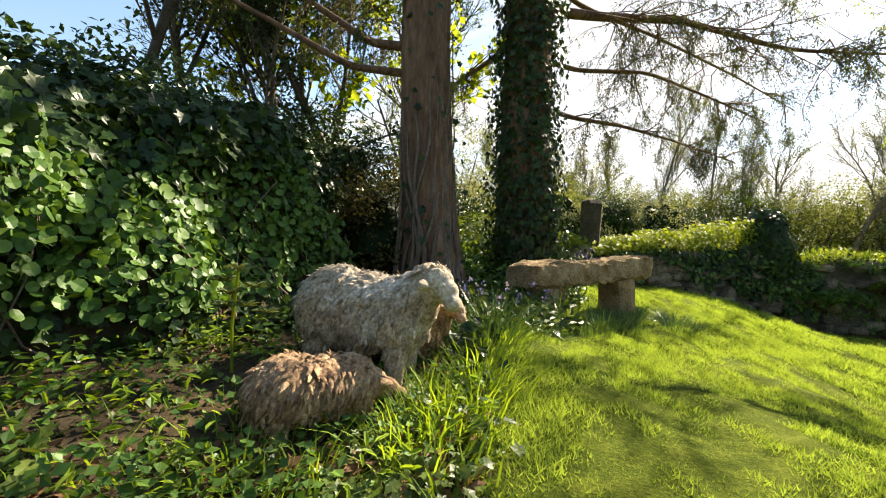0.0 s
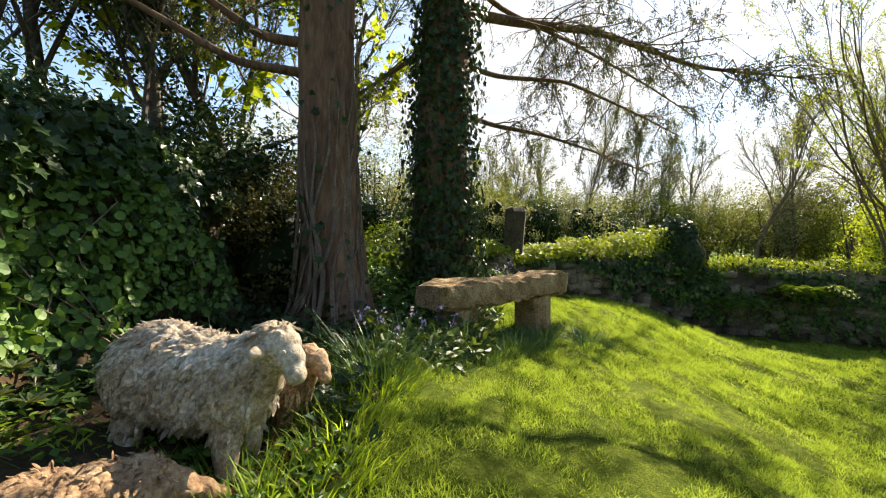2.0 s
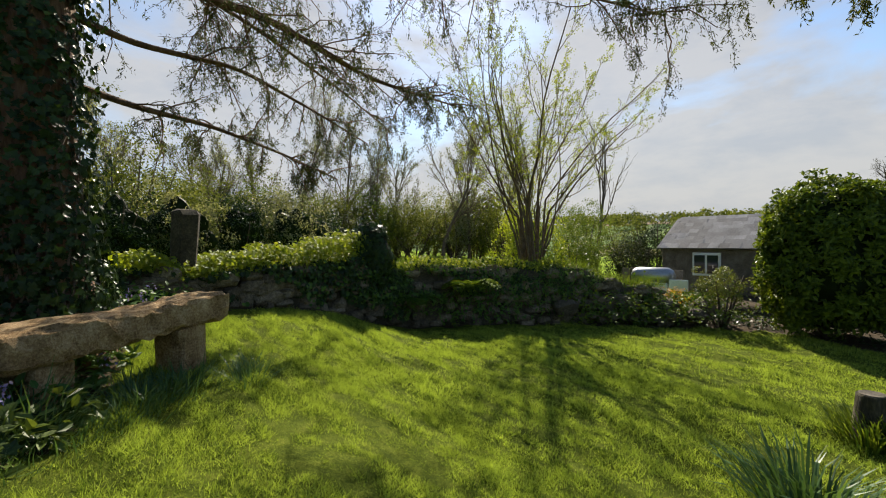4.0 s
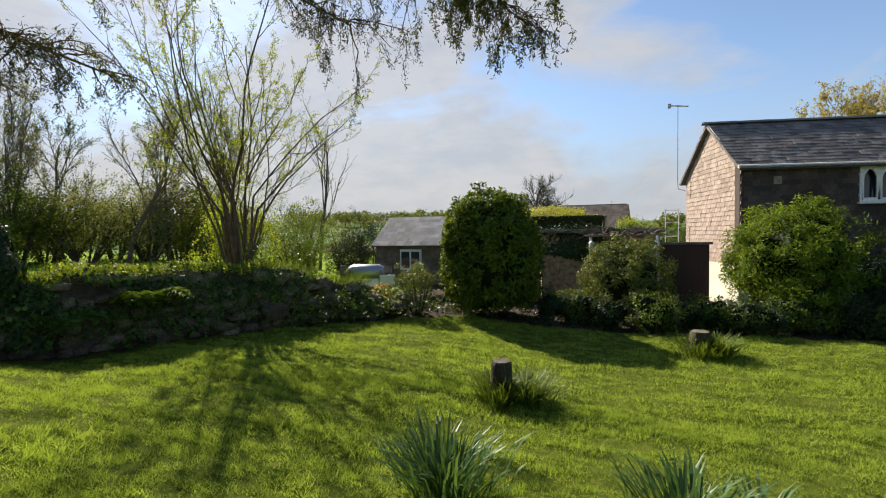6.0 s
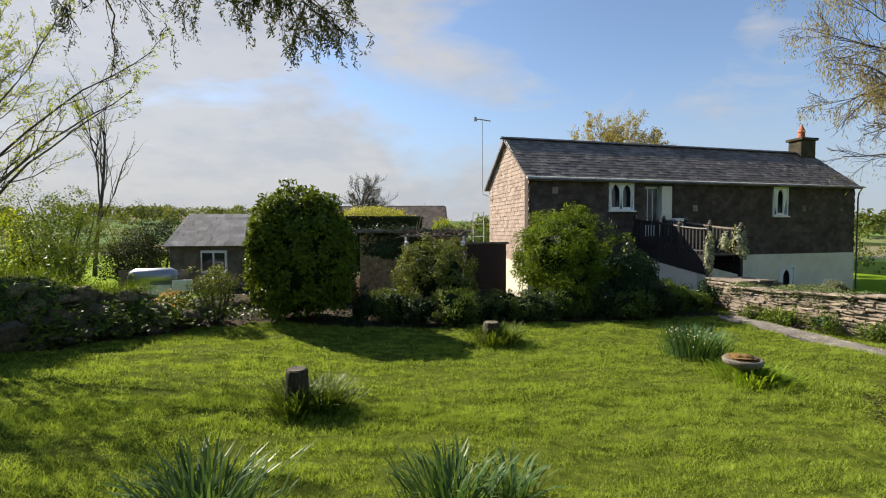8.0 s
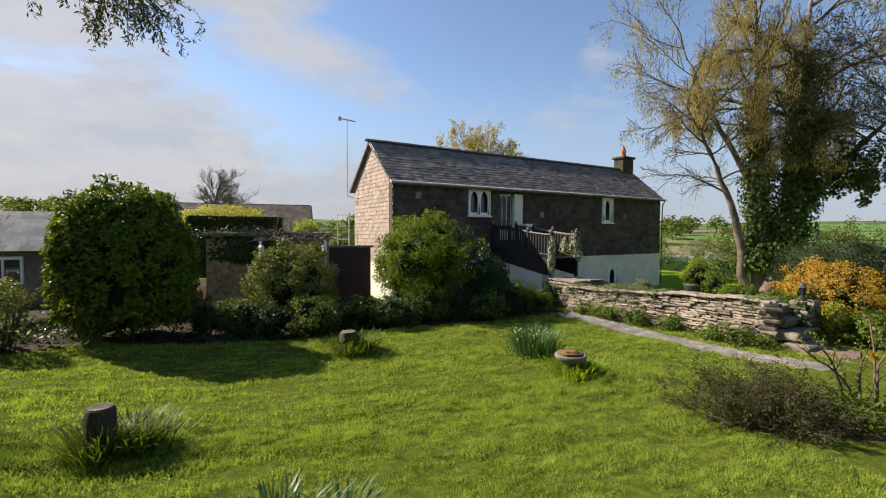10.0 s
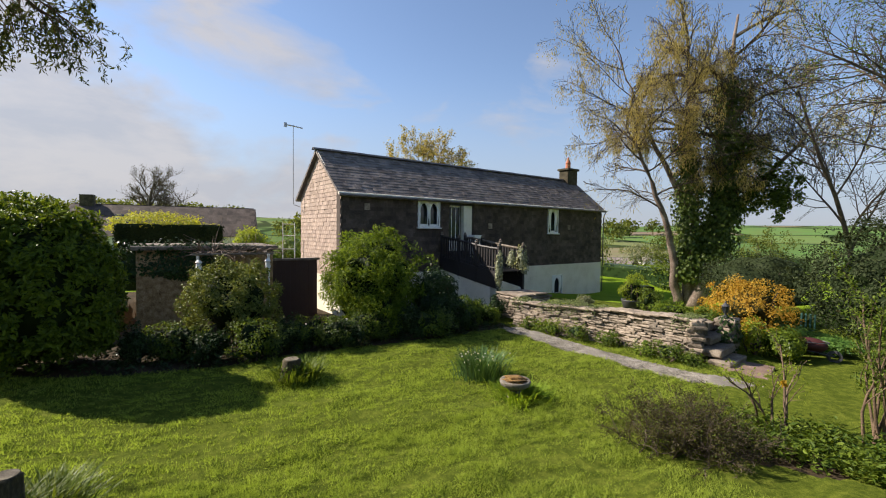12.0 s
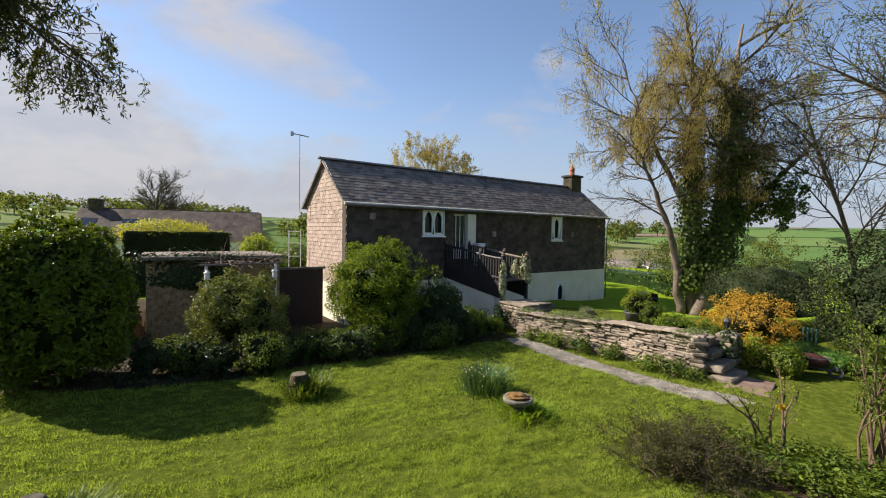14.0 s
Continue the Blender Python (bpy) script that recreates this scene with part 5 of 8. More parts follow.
conifer("conifer", -0.18, 4.95, 0.28, "old conifer with brown fissured bark wound with ivy stems", 51, [
    (((-1.0, 4.7, 2.85), (-1.9, 4.5, 3.3), (-3.0, 4.3, 3.8)), 0.055, 60, 0.5, 0.2),
    (((-0.8, 4.8, 3.15), (-1.5, 4.6, 3.55), (-2.4, 4.3, 4.1)), 0.065, 50, 0.5, 0.2),
    (((-1.2, 5.4, 4.2), (-2.6, 5.8, 4.7), (-4.0, 6.0, 5.2)), 0.06, 120, 0.8, 0.3),
], 420, 20)
conifer("conifer", 1.14, 6.1, 0.33, "old conifer, its trunk thick with dark ivy, with drooping boughs", 52, [
    (((2.2, 6.3, 4.25), (3.4, 6.3, 4.2), (4.8, 6.2, 3.75), (6.4, 6.0, 3.6)), 0.085, 260, 1.2, 0.4),
    (((2.0, 6.8, 2.95), (2.9, 7.2, 2.95), (3.9, 7.4, 2.75), (5.0, 7.6, 2.45)), 0.045, 120, 0.9, 0.4),
    (((2.4, 6.0, 5.2), (4.2, 5.6, 5.4), (6.2, 4.7, 5.1), (8.0, 3.3, 4.6)), 0.07, 320, 1.7, 0.55),
    (((2.6, 5.2, 5.8), (5.0, 3.8, 6.0), (7.2, 2.2, 5.6), (8.9, 1.0, 4.9)), 0.06, 330, 1.55, 0.62),
    (((2.4, 5.6, 5.6), (4.6, 4.6, 5.9), (6.6, 3.4, 5.7), (8.4, 2.1, 5.2)), 0.06, 280, 1.6, 0.6),
    (((2.0, 6.6, 3.6), (3.2, 7.0, 3.75), (4.6, 7.6, 3.55), (6.0, 8.2, 3.3)), 0.045, 120, 1.0, 0.4),
    (((2.2, 7.2, 4.9), (4.0, 8.4, 5.0), (6.0, 9.2, 4.6), (7.6, 9.6, 4.0)), 0.05, 130, 1.4, 0.5),
    (((0.6, 7.2, 3.9), (0.0, 8.6, 4.0), (-0.6, 9.8, 3.8)), 0.05, 120, 0.8, 0.3),
], 15000, 10, 10.5)

# --- the garden wall, grown over ---
wall = thing("garden_wall", (6.3, 9.0, gz(6.3, 8.6)), "old mossy stone garden wall smothered in ivy and grass", "wall")
g = np.random.default_rng(61)


def wall_at(f):
    seg = np.linalg.norm(np.diff(WALL_LINE, axis=0), axis=1)
    s = np.concatenate([[0], np.cumsum(seg)])
    d = np.asarray(f) * s[-1]
    return np.stack([np.interp(d, s, WALL_LINE[:, 0]), np.interp(d, s, WALL_LINE[:, 1])], -1)


WALL_LEN = float(np.sum(np.linalg.norm(np.diff(WALL_LINE, axis=0), axis=1)))


def wall_top(f):
    return 0.93 - 0.22 * smooth((np.asarray(f) - 0.3) / 0.3) - 0.62 * smooth((np.asarray(f) - 0.74) / 0.26) + 0.05 * np.sin(np.asarray(f) * 40) + 0.05 * np.sin(np.asarray(f) * 23 + 1) + 0.04 * np.sin(np.asarray(f) * 91)


fs = np.linspace(0, 1, 90)
C2 = wall_at(fs)
t2 = unit(np.gradient(C2, axis=0))
nrm = np.stack([t2[:, 1], -t2[:, 0]], -1)
zb = ground_z(C2[:, 0] + nrm[:, 0] * 0.6, C2[:, 1] + nrm[:, 1] * 0.6) - 0.25
prof = [(0.30, 0.0), (0.28, 0.35), (0.24, 0.7), (0.16, 0.95), (0.0, 1.0), (-0.2, 0.97), (-0.3, 0.6), (-0.3, 0.0)]
rows = []
for o, h in prof:
    off = o + 0.05 * np.sin(fs * 70 + h * 9) + 0.03 * np.sin(fs * 160 + h * 20)
    rows.append(np.concatenate([C2 + nrm * off[:, None], (zb + (wall_top(fs) - zb) * h)[:, None]], 1))
V = np.stack(rows, 1)
n1 = V.shape[1]
i, j = np.meshgrid(np.arange(89), np.arange(n1 - 1), indexing="ij")
A, B, C, D = i * n1 + j, (i + 1) * n1 + j, (i + 1) * n1 + j + 1, i * n1 + j + 1
part("wall_core", (V.reshape(-1, 3), np.concatenate([np.stack([A, B, C], -1).reshape(-1, 3), np.stack([A, C, D], -1).reshape(-1, 3)])), M_DARKSTONE, wall, "dark mossy rubble", True)
stone_me = [mesh_of("stone", *cbox(0.34, 0.2, 0.2, 0.05, 0.02, s), M_WALLSTONE) for s in range(6)]
for k in range(260):
    f = g.uniform(0.05, 1.0)
    c, nr = wall_at(f), None
    tdir = wall_at(min(1, f + 0.01)) - wall_at(max(0, f - 0.01))
    tdir /= np.linalg.norm(tdir)
    nr = np.array([tdir[1], -tdir[0]])
    base = gz(*(c + nr * 0.5))
    h = g.uniform(0, 0.95)
    p = c + nr * (0.31 - 0.08 * h)
    piece("stone", stone_me[k % 6], wall, pose(p[0], p[1], base + (float(wall_top(f)) - base) * h, g.normal(0, 6), g.normal(0, 6), math.degrees(math.atan2(tdir[1], tdir[0])) + g.normal(0, 6)) @ Matrix.Diagonal((g.uniform(0.6, 1.3), 1, g.uniform(0.6, 1.2), 1)))


def wall_leaves(kind, n, f0, f1, h0, h1, size, ratio, proud, up=0.35):
    f = g.uniform(f0, f1, n)
    c = wall_at(f)
    td = unit(wall_at(np.minimum(1, f + 0.01)) - wall_at(np.maximum(0, f - 0.01)))
    nr = np.stack([td[:, 1], -td[:, 0]], -1)
    foot = c + nr * 0.5
    base = ground_z(foot[:, 0], foot[:, 1])
    h = g.uniform(h0, h1, n)
    off = np.where(h > 0.97, g.uniform(-0.5, 0.3, n), 0.3 - 0.08 * h) + g.uniform(0, 1, n) ** 2 * proud
    P = np.concatenate([c + nr * off[:, None], (base + (wall_top(f) - base) * h + g.uniform(0, 0.05, n))[:, None]], 1)
    N = unit(np.concatenate([nr, np.full((n, 1), up)], 1) + g.normal(0, 0.4, (n, 3)))
    D = unit(np.cross(N, g.normal(0, 1, (n, 3))) + [0, 0, -0.4])
    L = size * g.uniform(0.6, 1.3, n)
    keep = (value_noise(f * WALL_LEN, h * 1.3, 0.55, 0.4, 720) > -0.12) | (h > 0.95)
    return leaves(kind, P[keep], D[keep], N[keep], L[keep], L[keep] * ratio)


tagged(part("ivy", join(wall_leaves("ivy", 6500, 0.0, 0.45, 0.1, 1.02, 0.085, 1.0, 0.2), wall_leaves("ivy", 1500, 0.4, 0.74, 0.5, 1.06, 0.075, 0.9, 0.25), wall_leaves("ivy", 700, 0.74, 1.0, 0.1, 1.02, 0.07, 0.9, 0.12)), M_IVY, wall, "dark ivy and ground ivy on the wall"), kind="stuff")
tagged(part("pennywort", join(wall_leaves("round", 1300, 0.05, 0.7, 0.05, 0.95, 0.07, 1.0, 0.3), wall_leaves("long", 1300, 0.3, 1.0, 0.1, 0.9, 0.12, 0.3, 0.3), wall_leaves("blade", 3400, 0.38, 1.0, 0.35, 1.0, 0.2, 0.06, 0.25, 0.8)), M_PENNY, wall, "fresh green leaves on the wall face"), kind="stuff")
tagged(part("crest", join(wall_leaves("oval", 7500, 0.06, 0.42, 0.97, 1.45, 0.085, 0.7, 0.1, 1.2), wall_leaves("oval", 2600, 0.42, 0.8, 0.97, 1.1, 0.07, 0.7, 0.1, 1.2)), M_LIME, wall, "sunlit lime green bramble on the wall's top"), kind="stuff")
n = 4200
f = 0.36 + 0.64 * (np.floor(g.uniform(0, 60, n)) + g.normal(0.5, 0.22, n)) / 60 % 1.0
c = wall_at(f)
P = np.concatenate([c + g.normal(0, 0.2, (n, 2)), (wall_top(f) - 0.03)[:, None]], 1)
tagged(part("grass_crest", leaves("blade", P, g.normal(0, 0.5, (n, 3)) + [0, -0.2, 1.0], g.normal(0, 1, (n, 3)), g.uniform(0.06, 0.3, n), 0.012), M_MIDGREEN, wall, "long grass along the wall's top"), kind="stuff")
pil = wall_at(0.405)
single("ivy_stump", join(blob((pil[0], pil[1] - 0.1, 1.0), (0.34, 0.34, 0.72), 65, 0.15, 14)), M_DARKSTONE, (pil[0], pil[1], 0.3), "ivy-grown stone pier standing proud of the wall", "pier", smooth=True)
single("pier_ivy", shell_leaves("ivy", (pil[0], pil[1] - 0.1, 1.0), (0.46, 0.46, 0.82), 2600, 0.09, 66, 1.0, 0.2, 0.8), M_IVY, (pil[0], pil[1], 0.3), "dark ivy clump over the wall pier", "ivy", kind="stuff")
post_v = box_at(2.76, 8.35, 1.0, 0.36, 0.3, 1.75, 12, 0.06, 2, 3, 0.02, 3)
single("stone_gatepost", post_v, M_DARKSTONE, (2.76, 8.35, gz(2.76, 8.0)), "upright mossy granite gatepost by the wall's end", "gatepost")

# ferns and clumps by the wall
def fern(name, x, y, z, size, n, seed, label):
    g = np.random.default_rng(seed)
    ob = thing(name, (x, y, z), label, "fern")
    Vs = []
    for k in range(n):
        a = k / n * 6.28 + g.normal(0, 0.2)
        s = size * g.uniform(0.75, 1.1)
        t = np.linspace(0, 1, 12)
        R = np.stack([x + math.cos(a) * s * t * 0.85, y + math.sin(a) * s * t * 0.85, z + s * (1.2 * t - 1.05 * t * t)], -1)
        Vs.append(tube(R, 0.006, 3, False))
        dr = unit(np.gradient(R, axis=0))
        sd = unit(np.cross(dr, [0, 0, 1.0]))
        for sg in (-1, 1):
            Q = np.repeat(R[1:], 2, 0) + g.normal(0, 0.01, (22, 3))
            Dv = unit(np.repeat(sd[1:], 2, 0) * sg + np.repeat(dr[1:], 2, 0) * 0.5)
            Lq = 0.3 * s * np.repeat(np.sin(np.linspace(0.5, 3.0, 11)), 2) + 0.02
            Vs.append(leaves("long", Q, Dv, np.tile([0, 0, 1.0], (22, 1)) + g.normal(0, 0.2, (22, 3)), Lq, 0.04 * size / 0.7))
    # the fuller fern's brighter green has the sunlight in its colour
    part("fronds", join(*Vs), M_FEATHER if n > 15 else M_PENNY, ob)
    return ob


fern("fern", 8.7, 8.12, 0.12, 0.85, 19, 71, "fern growing out of the wall, coloured bright green for sunlight")
fern("fern", 7.4, 8.4, gz(7.4, 8.2) + 0.5, 0.65, 11, 72, "dark green fern growing out of the wall")

# --- the many-stemmed hazel ---
hz = gz(11.9, 8.7)
hazel = thing("hazel_tree", (11.9, 8.7, hz), "many-stemmed hazel with sparse yellow-green spring leaves", "tree")
g = np.random.default_rng(81)
tips, tubes = [], []
for k in range(26):
    a = k * 2.4 + g.normal(0, 0.2)
    sp = g.uniform(0.0, 0.26)
    q = np.array([11.9 + 0.2 * math.cos(a), 8.7 + 0.2 * math.sin(a), hz - 0.2])
    r = g.uniform(0.022, 0.05)
    low_d = unit(np.array([math.cos(a) * sp, math.sin(a) * sp, 1.0]))
    P = limb(q, low_d, g.uniform(1.2, 2.4), 0.1, 0.0, 5, g)
    tubes.append(tube(P, np.linspace(r, r * 0.85, 6), 6, False))
    fan = g.uniform(0.0, 0.62)
    wide = low_d + [math.cos(a) * fan, math.sin(a) * fan, 0]
    branch_tree(P[-1], wide, g.uniform(3.8, 6.0) * (1.05 - 0.25 * fan), r * 0.75, 3, g, 0.6, 0.1, 6, 0.3, 0.38, 5, tips, 0.12, tubes, 7, 0.004)
part("stemwork", join(*tubes), M_HAZEL, hazel, "tan brown clustered stems", True)
part("foliage", twig_leaves("oval", tips, 23000, 0.044, 0.7, g, 0.04), M_LIME, hazel, "small yellow-green leaves")

# --- shrubs along the far side of the lawn ---
def hedge_dome(name, x, y, rx, ry, h, n, size, mat, label, seed, **kw):
    z0 = gz(x, y)
    return shrub(name, (x, y, z0 + h * 0.47), (rx, ry, h * 0.55), n, size, mat, label, seed, **kw)


hedge_dome("laurel_bush", 15.3, 2.35, 1.5, 1.5, 3.8, 26000, 0.13, M_LAUREL, "tall domed glossy green laurel bush", 101, kind="long", ratio=0.42, amount=0.06, box=0.2, inner=0.86, core=0.82, core_mat=M_YEW_CORE, k=2.6, clumps=460, reach=0.22)
hedge_dome("rhododendron", 16.9, -1.75, 1.35, 1.3, 2.55, 12000, 0.1, M_RHODO, "rounded rhododendron with pale green leaves", 102, kind="long", ratio=0.36, amount=0.16, inner=0.8, core=0.62, core_mat=M_YEW_CORE, k=3.0, clumps=240, reach=0.2, low=-0.45)
hedge_dome("evergreen_bush", 17.0, -6.3, 1.95, 1.7, 3.5, 26000, 0.13, M_FEATHER, "big loose feathery green bush beside the cottage", 103, kind="long", ratio=0.26, amount=0.26, inner=0.62, core=0.62, core_mat=M_YEW_CORE, k=3.6, clumps=330, reach=0.3)
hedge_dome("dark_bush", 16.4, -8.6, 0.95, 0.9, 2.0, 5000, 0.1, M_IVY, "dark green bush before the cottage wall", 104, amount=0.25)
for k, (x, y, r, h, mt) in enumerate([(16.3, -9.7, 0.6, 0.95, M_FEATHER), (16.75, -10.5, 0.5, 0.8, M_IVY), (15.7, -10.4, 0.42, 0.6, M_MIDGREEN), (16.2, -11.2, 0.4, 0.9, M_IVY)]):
    hedge_dome("bank_shrub", x, y, r, r, h, 1800, 0.075, mt, "leafy shrub below the timber bridge", 106 + k, amount=0.3, inner=0.6, core=0.6, core_mat=M_YEW_CORE, clumps=50, reach=0.16)
g = np.random.default_rng(105)
for k in range(17):
    y = 0.6 - k * 0.62 + g.normal(0, 0.15)
    x = 15.1 + 0.35 * math.sin(k * 1.3) + g.normal(0, 0.15)
    r = g.uniform(0.42, 0.68)
    hedge_dome("low_shrub", x, y, r * 1.15, r, g.uniform(0.65, 1.1), 2000, 0.07, [M_IVY, M_MIDGREEN, M_IVY_LIT][k % 3], "low leafy shrub edging the lawn", 110 + k, amount=0.35, inner=0.6, core=0.6, core_mat=M_YEW_CORE, k=3.5, group="low shrubs along the lawn", clumps=55, reach=0.16)
shrub("azalea", (14.5, 4.5, gz(14.5, 4.5) + 1.0), (0.9, 0.9, 0.7), 2200, 0.07, M_RHODO, "open twisted shrub with fresh yellow-green leaves", 140, core=0, inner=0.3, amount=0.3, clumps=60, reach=0.16)
shrub("rusty_shrub", (14.3, 5.6, gz(14.3, 5.6) + 0.55), (0.5, 0.5, 0.4), 700, 0.06, M_GOLD, "small rust-tinted leafy shrub on the rock bank", 142, core=0.5, amount=0.3)
# rock bank with trailing ivy between wall and laurel
rock = thing("rock_bank", (13.2, 6.2, gz(13.0, 5.6)), "low bank of dark rocks with trailing ivy", "rocks")
for k in range(46):
    f = g.uniform(0, 1)
    x, y = 11.2 + 3.2 * f + g.normal(0, 0.25), 7.4 - 3.1 * f + g.normal(0, 0.25) + g.uniform(0, 0.8)
    s = g.uniform(0.22, 0.5)
    part("rock", box_at(x, y, gz(x, y - 0.6) + g.uniform(0.05, 0.6), s * 1.3, s, s * 0.75, g.uniform(0, 180), s * 0.25, g.normal(0, 12), g.normal(0, 12), s * 0.06, k), M_WALLSTONE, rock)
n = 2400
f = g.uniform(0, 1, n)
x, y = 11.2 + 3.4 * f + g.normal(0, 0.35, n), 7.3 - 3.3 * f + g.uniform(-0.5, 0.9, n)
z = np.maximum(ground_z(x, y), ground_z(x, y - 0.5)) + np.clip((y - 6.8 + 3.3 * f) + 0.3, 0, 0.8) * g.uniform(0.4, 1, n) + 0.05
N = unit(g.normal(0, 0.4, (n, 3)) + [-0.3, -0.3, 0.9])
tagged(part("trailing_leaves", leaves("oval", np.stack([x, y, z], -1), np.cross(N, g.normal(0, 1, (n, 3))), N, g.uniform(0.06, 0.13, n), 0.07), M_MIDGREEN, rock, "trailing green leaves over the rocks"), kind="stuff")

# --- stumps, daffodils, bird bath ---
def stump(x, y, r, h, seed, label):
    g = np.random.default_rng(seed)
    z = gz(x, y)
    ob = thing("tree_stump", (x, y, z), label, "stump", "stumps in the lawn")
    zs = np.array([-0.1, 0.0, 0.1, 0.25, h - 0.02, h])
    part("stump_body", tube(np.stack([x + 0 * zs, y + 0 * zs, z + zs], -1), r * np.array([1.75, 1.6, 1.35, 1.12, 0.98, 0.93]), 18, True, 0.05, g), M_STUMP, ob, "dark mossy cut wood", True)
    part("cut_top", cyl(x, y, z + h - 0.005, z + h + 0.012, r * 0.86, r * 0.84, 18), M_STUMPTOP, ob, "grey weathered cut face")
    part("grass_tuft", join(tuft((x - 0.05, y, z), 520, 0.46, 0.014, r * 1.15, g, 0.45, "strap"), tuft((x + 0.05, y - 0.36, z), 380, 0.5, 0.022, 0.13, g, 0.5, "strap")), M_MIDGREEN, ob, "uncut grass and leaves round the stump")
    return ob


stump(8.45, 1.13, 0.155, 0.58, 1, "cut tree stump with uncut grass round it")
leafy_stump = stump(12.45, -2.65, 0.2, 0.5, 2, "cut tree stump grown round with leaves")
z_st = gz(12.45, -2.65)
part("leaf_coat", clump_leaves("oval", (12.45, -2.65, z_st + 0.18), (0.3, 0.3, 0.24), 900, 0.06, 77, 0.6, 0.3, 40, 0.1, -0.5), M_MIDGREEN, leafy_stump, "small green leaves clothing the stump")


def daffodils(x, y, n, length, seed, label, spread=0.12, flowers=0, droop=0.38):
    g = np.random.default_rng(seed)
    z = gz(x, y)
    ob = thing("daffodil_clump", (x, y, z), label, "daffodils", "clumps of daffodil leaves")
    part("strap_foliage", tuft((x, y, z), int(n * 1.5), length, 0.021, spread, g, droop, "strap"), M_DAFF, ob)
    if flowers:
        P = np.stack([x + g.normal(0, spread, flowers), y + g.normal(0, spread, flowers), z + g.uniform(0.3, 0.6, flowers)], -1)
        tagged(part("dry_heads", leaves("oval", P, g.normal(0, 1, (flowers, 3)), g.normal(0, 1, (flowers, 3)), 0.05, 0.04), M_BLOSSOM, ob, "faded flower heads"), kind="stuff")
    return ob


daffodils(5.6, 1.25, 170, 0.62, 3, "large clump of grey-green daffodil leaves in the lawn", 0.17)
daffodils(5.75, -0.75, 130, 0.55, 4, "clump of grey-green daffodil leaves in the lawn", 0.15)
daffodils(5.9, -1.35, 70, 0.45, 5, "small clump of daffodil leaves in the lawn", 0.1)
daffodils(10.75, -6.75, 520, 0.62, 6, "thick clump of faded daffodils beside the bird bath", 0.26, 40, 0.16)
bz = gz(9.25, -6.6)
bath = thing("bird_bath", (9.25, -6.6, bz), "stone mushroom bird bath topped with rusty moss", "bird bath")
part("pedestal", spin(9.25, -6.6, [(0.2, bz - 0.05), (0.19, bz + 0.05), (0.13, bz + 0.1), (0.12, bz + 0.16), (0.16, bz + 0.24)], 20), M_GREYSTONE, bath, "", True)
part("bowl", spin(9.25, -6.6, [(0.0, bz + 0.21), (0.2, bz + 0.22), (0.31, bz + 0.29), (0.33, bz + 0.36), (0.31, bz + 0.39), (0.26, bz + 0.38), (0.0, bz + 0.37)], 28), M_GREYSTONE, bath, "", True)
part("moss", blob((9.25, -6.6, bz + 0.37), (0.245, 0.245, 0.06), 9, 0.35, 16, k=6.0), M_MOSS, bath, "rusty orange moss filling the bowl", True)
part("grass_tuft", tuft((9.2, -6.7, bz), 900, 0.36, 0.018, 0.24, np.random.default_rng(8), 0.7, "strap"), M_LONG, bath, "uncut grass round the foot")

# --- granite bench ---
bench = thing("granite_bench", (1.75, 5.1, gz(1.75, 4.9)), "rough granite slab bench on two stone blocks", "bench")
bf0, bf1 = np.array([0.93, 4.52]), np.array([2.62, 5.52])
bdir = (bf1 - bf0) / np.linalg.norm(bf1 - bf0)
bnorm = np.array([-bdir[1], bdir[0]])
bl = float(np.linalg.norm(bf1 - bf0))
bang = math.degrees(math.atan2(bdir[1], bdir[0]))
g = np.random.default_rng(91)
ns, nc = 26, 20
prof = []
for a in np.linspace(0, 2 * np.pi, nc, endpoint=False):
    c, s = math.cos(a), math.sin(a)
    prof.append((np.sign(c) * abs(c) ** 0.32 * 0.24, np.sign(s) * abs(s) ** 0.32 * 0.125))
prof = np.array(prof)
Vb = []
for i in range(ns):
    f = i / (ns - 1)
    e = min(1.0, 0.9 + 0.1 * min(1, min(f, 1 - f) / 0.04))
    k = prof * e * (1 + 0.09 * math.sin(f * 7)) + g.normal(0, 0.011, prof.shape)
    ctr = bf0 + bdir * bl * f + bnorm * 0.24
    zc = 0.63 + 0.075 * f + 0.01 * math.sin(f * 9)
    for o, h in k:
        p = ctr + bnorm * o
        Vb.append((p[0], p[1], zc + h * (1 + 0.15 * f)))
Vb += [(*(bf0 + bnorm * 0.24), 0.63), (*(bf1 + bnorm * 0.24), 0.7)]
i, j = np.meshgrid(np.arange(ns - 1), np.arange(nc), indexing="ij")
k = (j + 1) % nc
T = np.concatenate([np.stack([i * nc + j, i * nc + k, (i + 1) * nc + k], -1).reshape(-1, 3), np.stack([i * nc + j, (i + 1) * nc + k, (i + 1) * nc + j], -1).reshape(-1, 3)])
j = np.arange(nc)
T = np.concatenate([T, np.stack([np.full(nc, ns * nc), (j + 1) % nc, j], -1), np.stack([np.full(nc, ns * nc + 1), (ns - 1) * nc + j, (ns - 1) * nc + (j + 1) % nc], -1)])
part("slab", (np.array(Vb), T), M_GRANITE, bench, "long rough-hewn granite slab")
for f, s in ((0.19, 1), (0.8, 2)):
    p = bf0 + bdir * bl * f + bnorm * 0.23
    zt = 0.52 + 0.07 * f
    zg = gz(p[0], p[1]) - 0.15
    part("stone_leg", box_at(p[0], p[1], (zt + zg) / 2, 0.3, 0.36, zt - zg, bang + 4, 0.03, 0, 2 if s == 1 else -2, 0.012, s), M_GRANITE, bench)

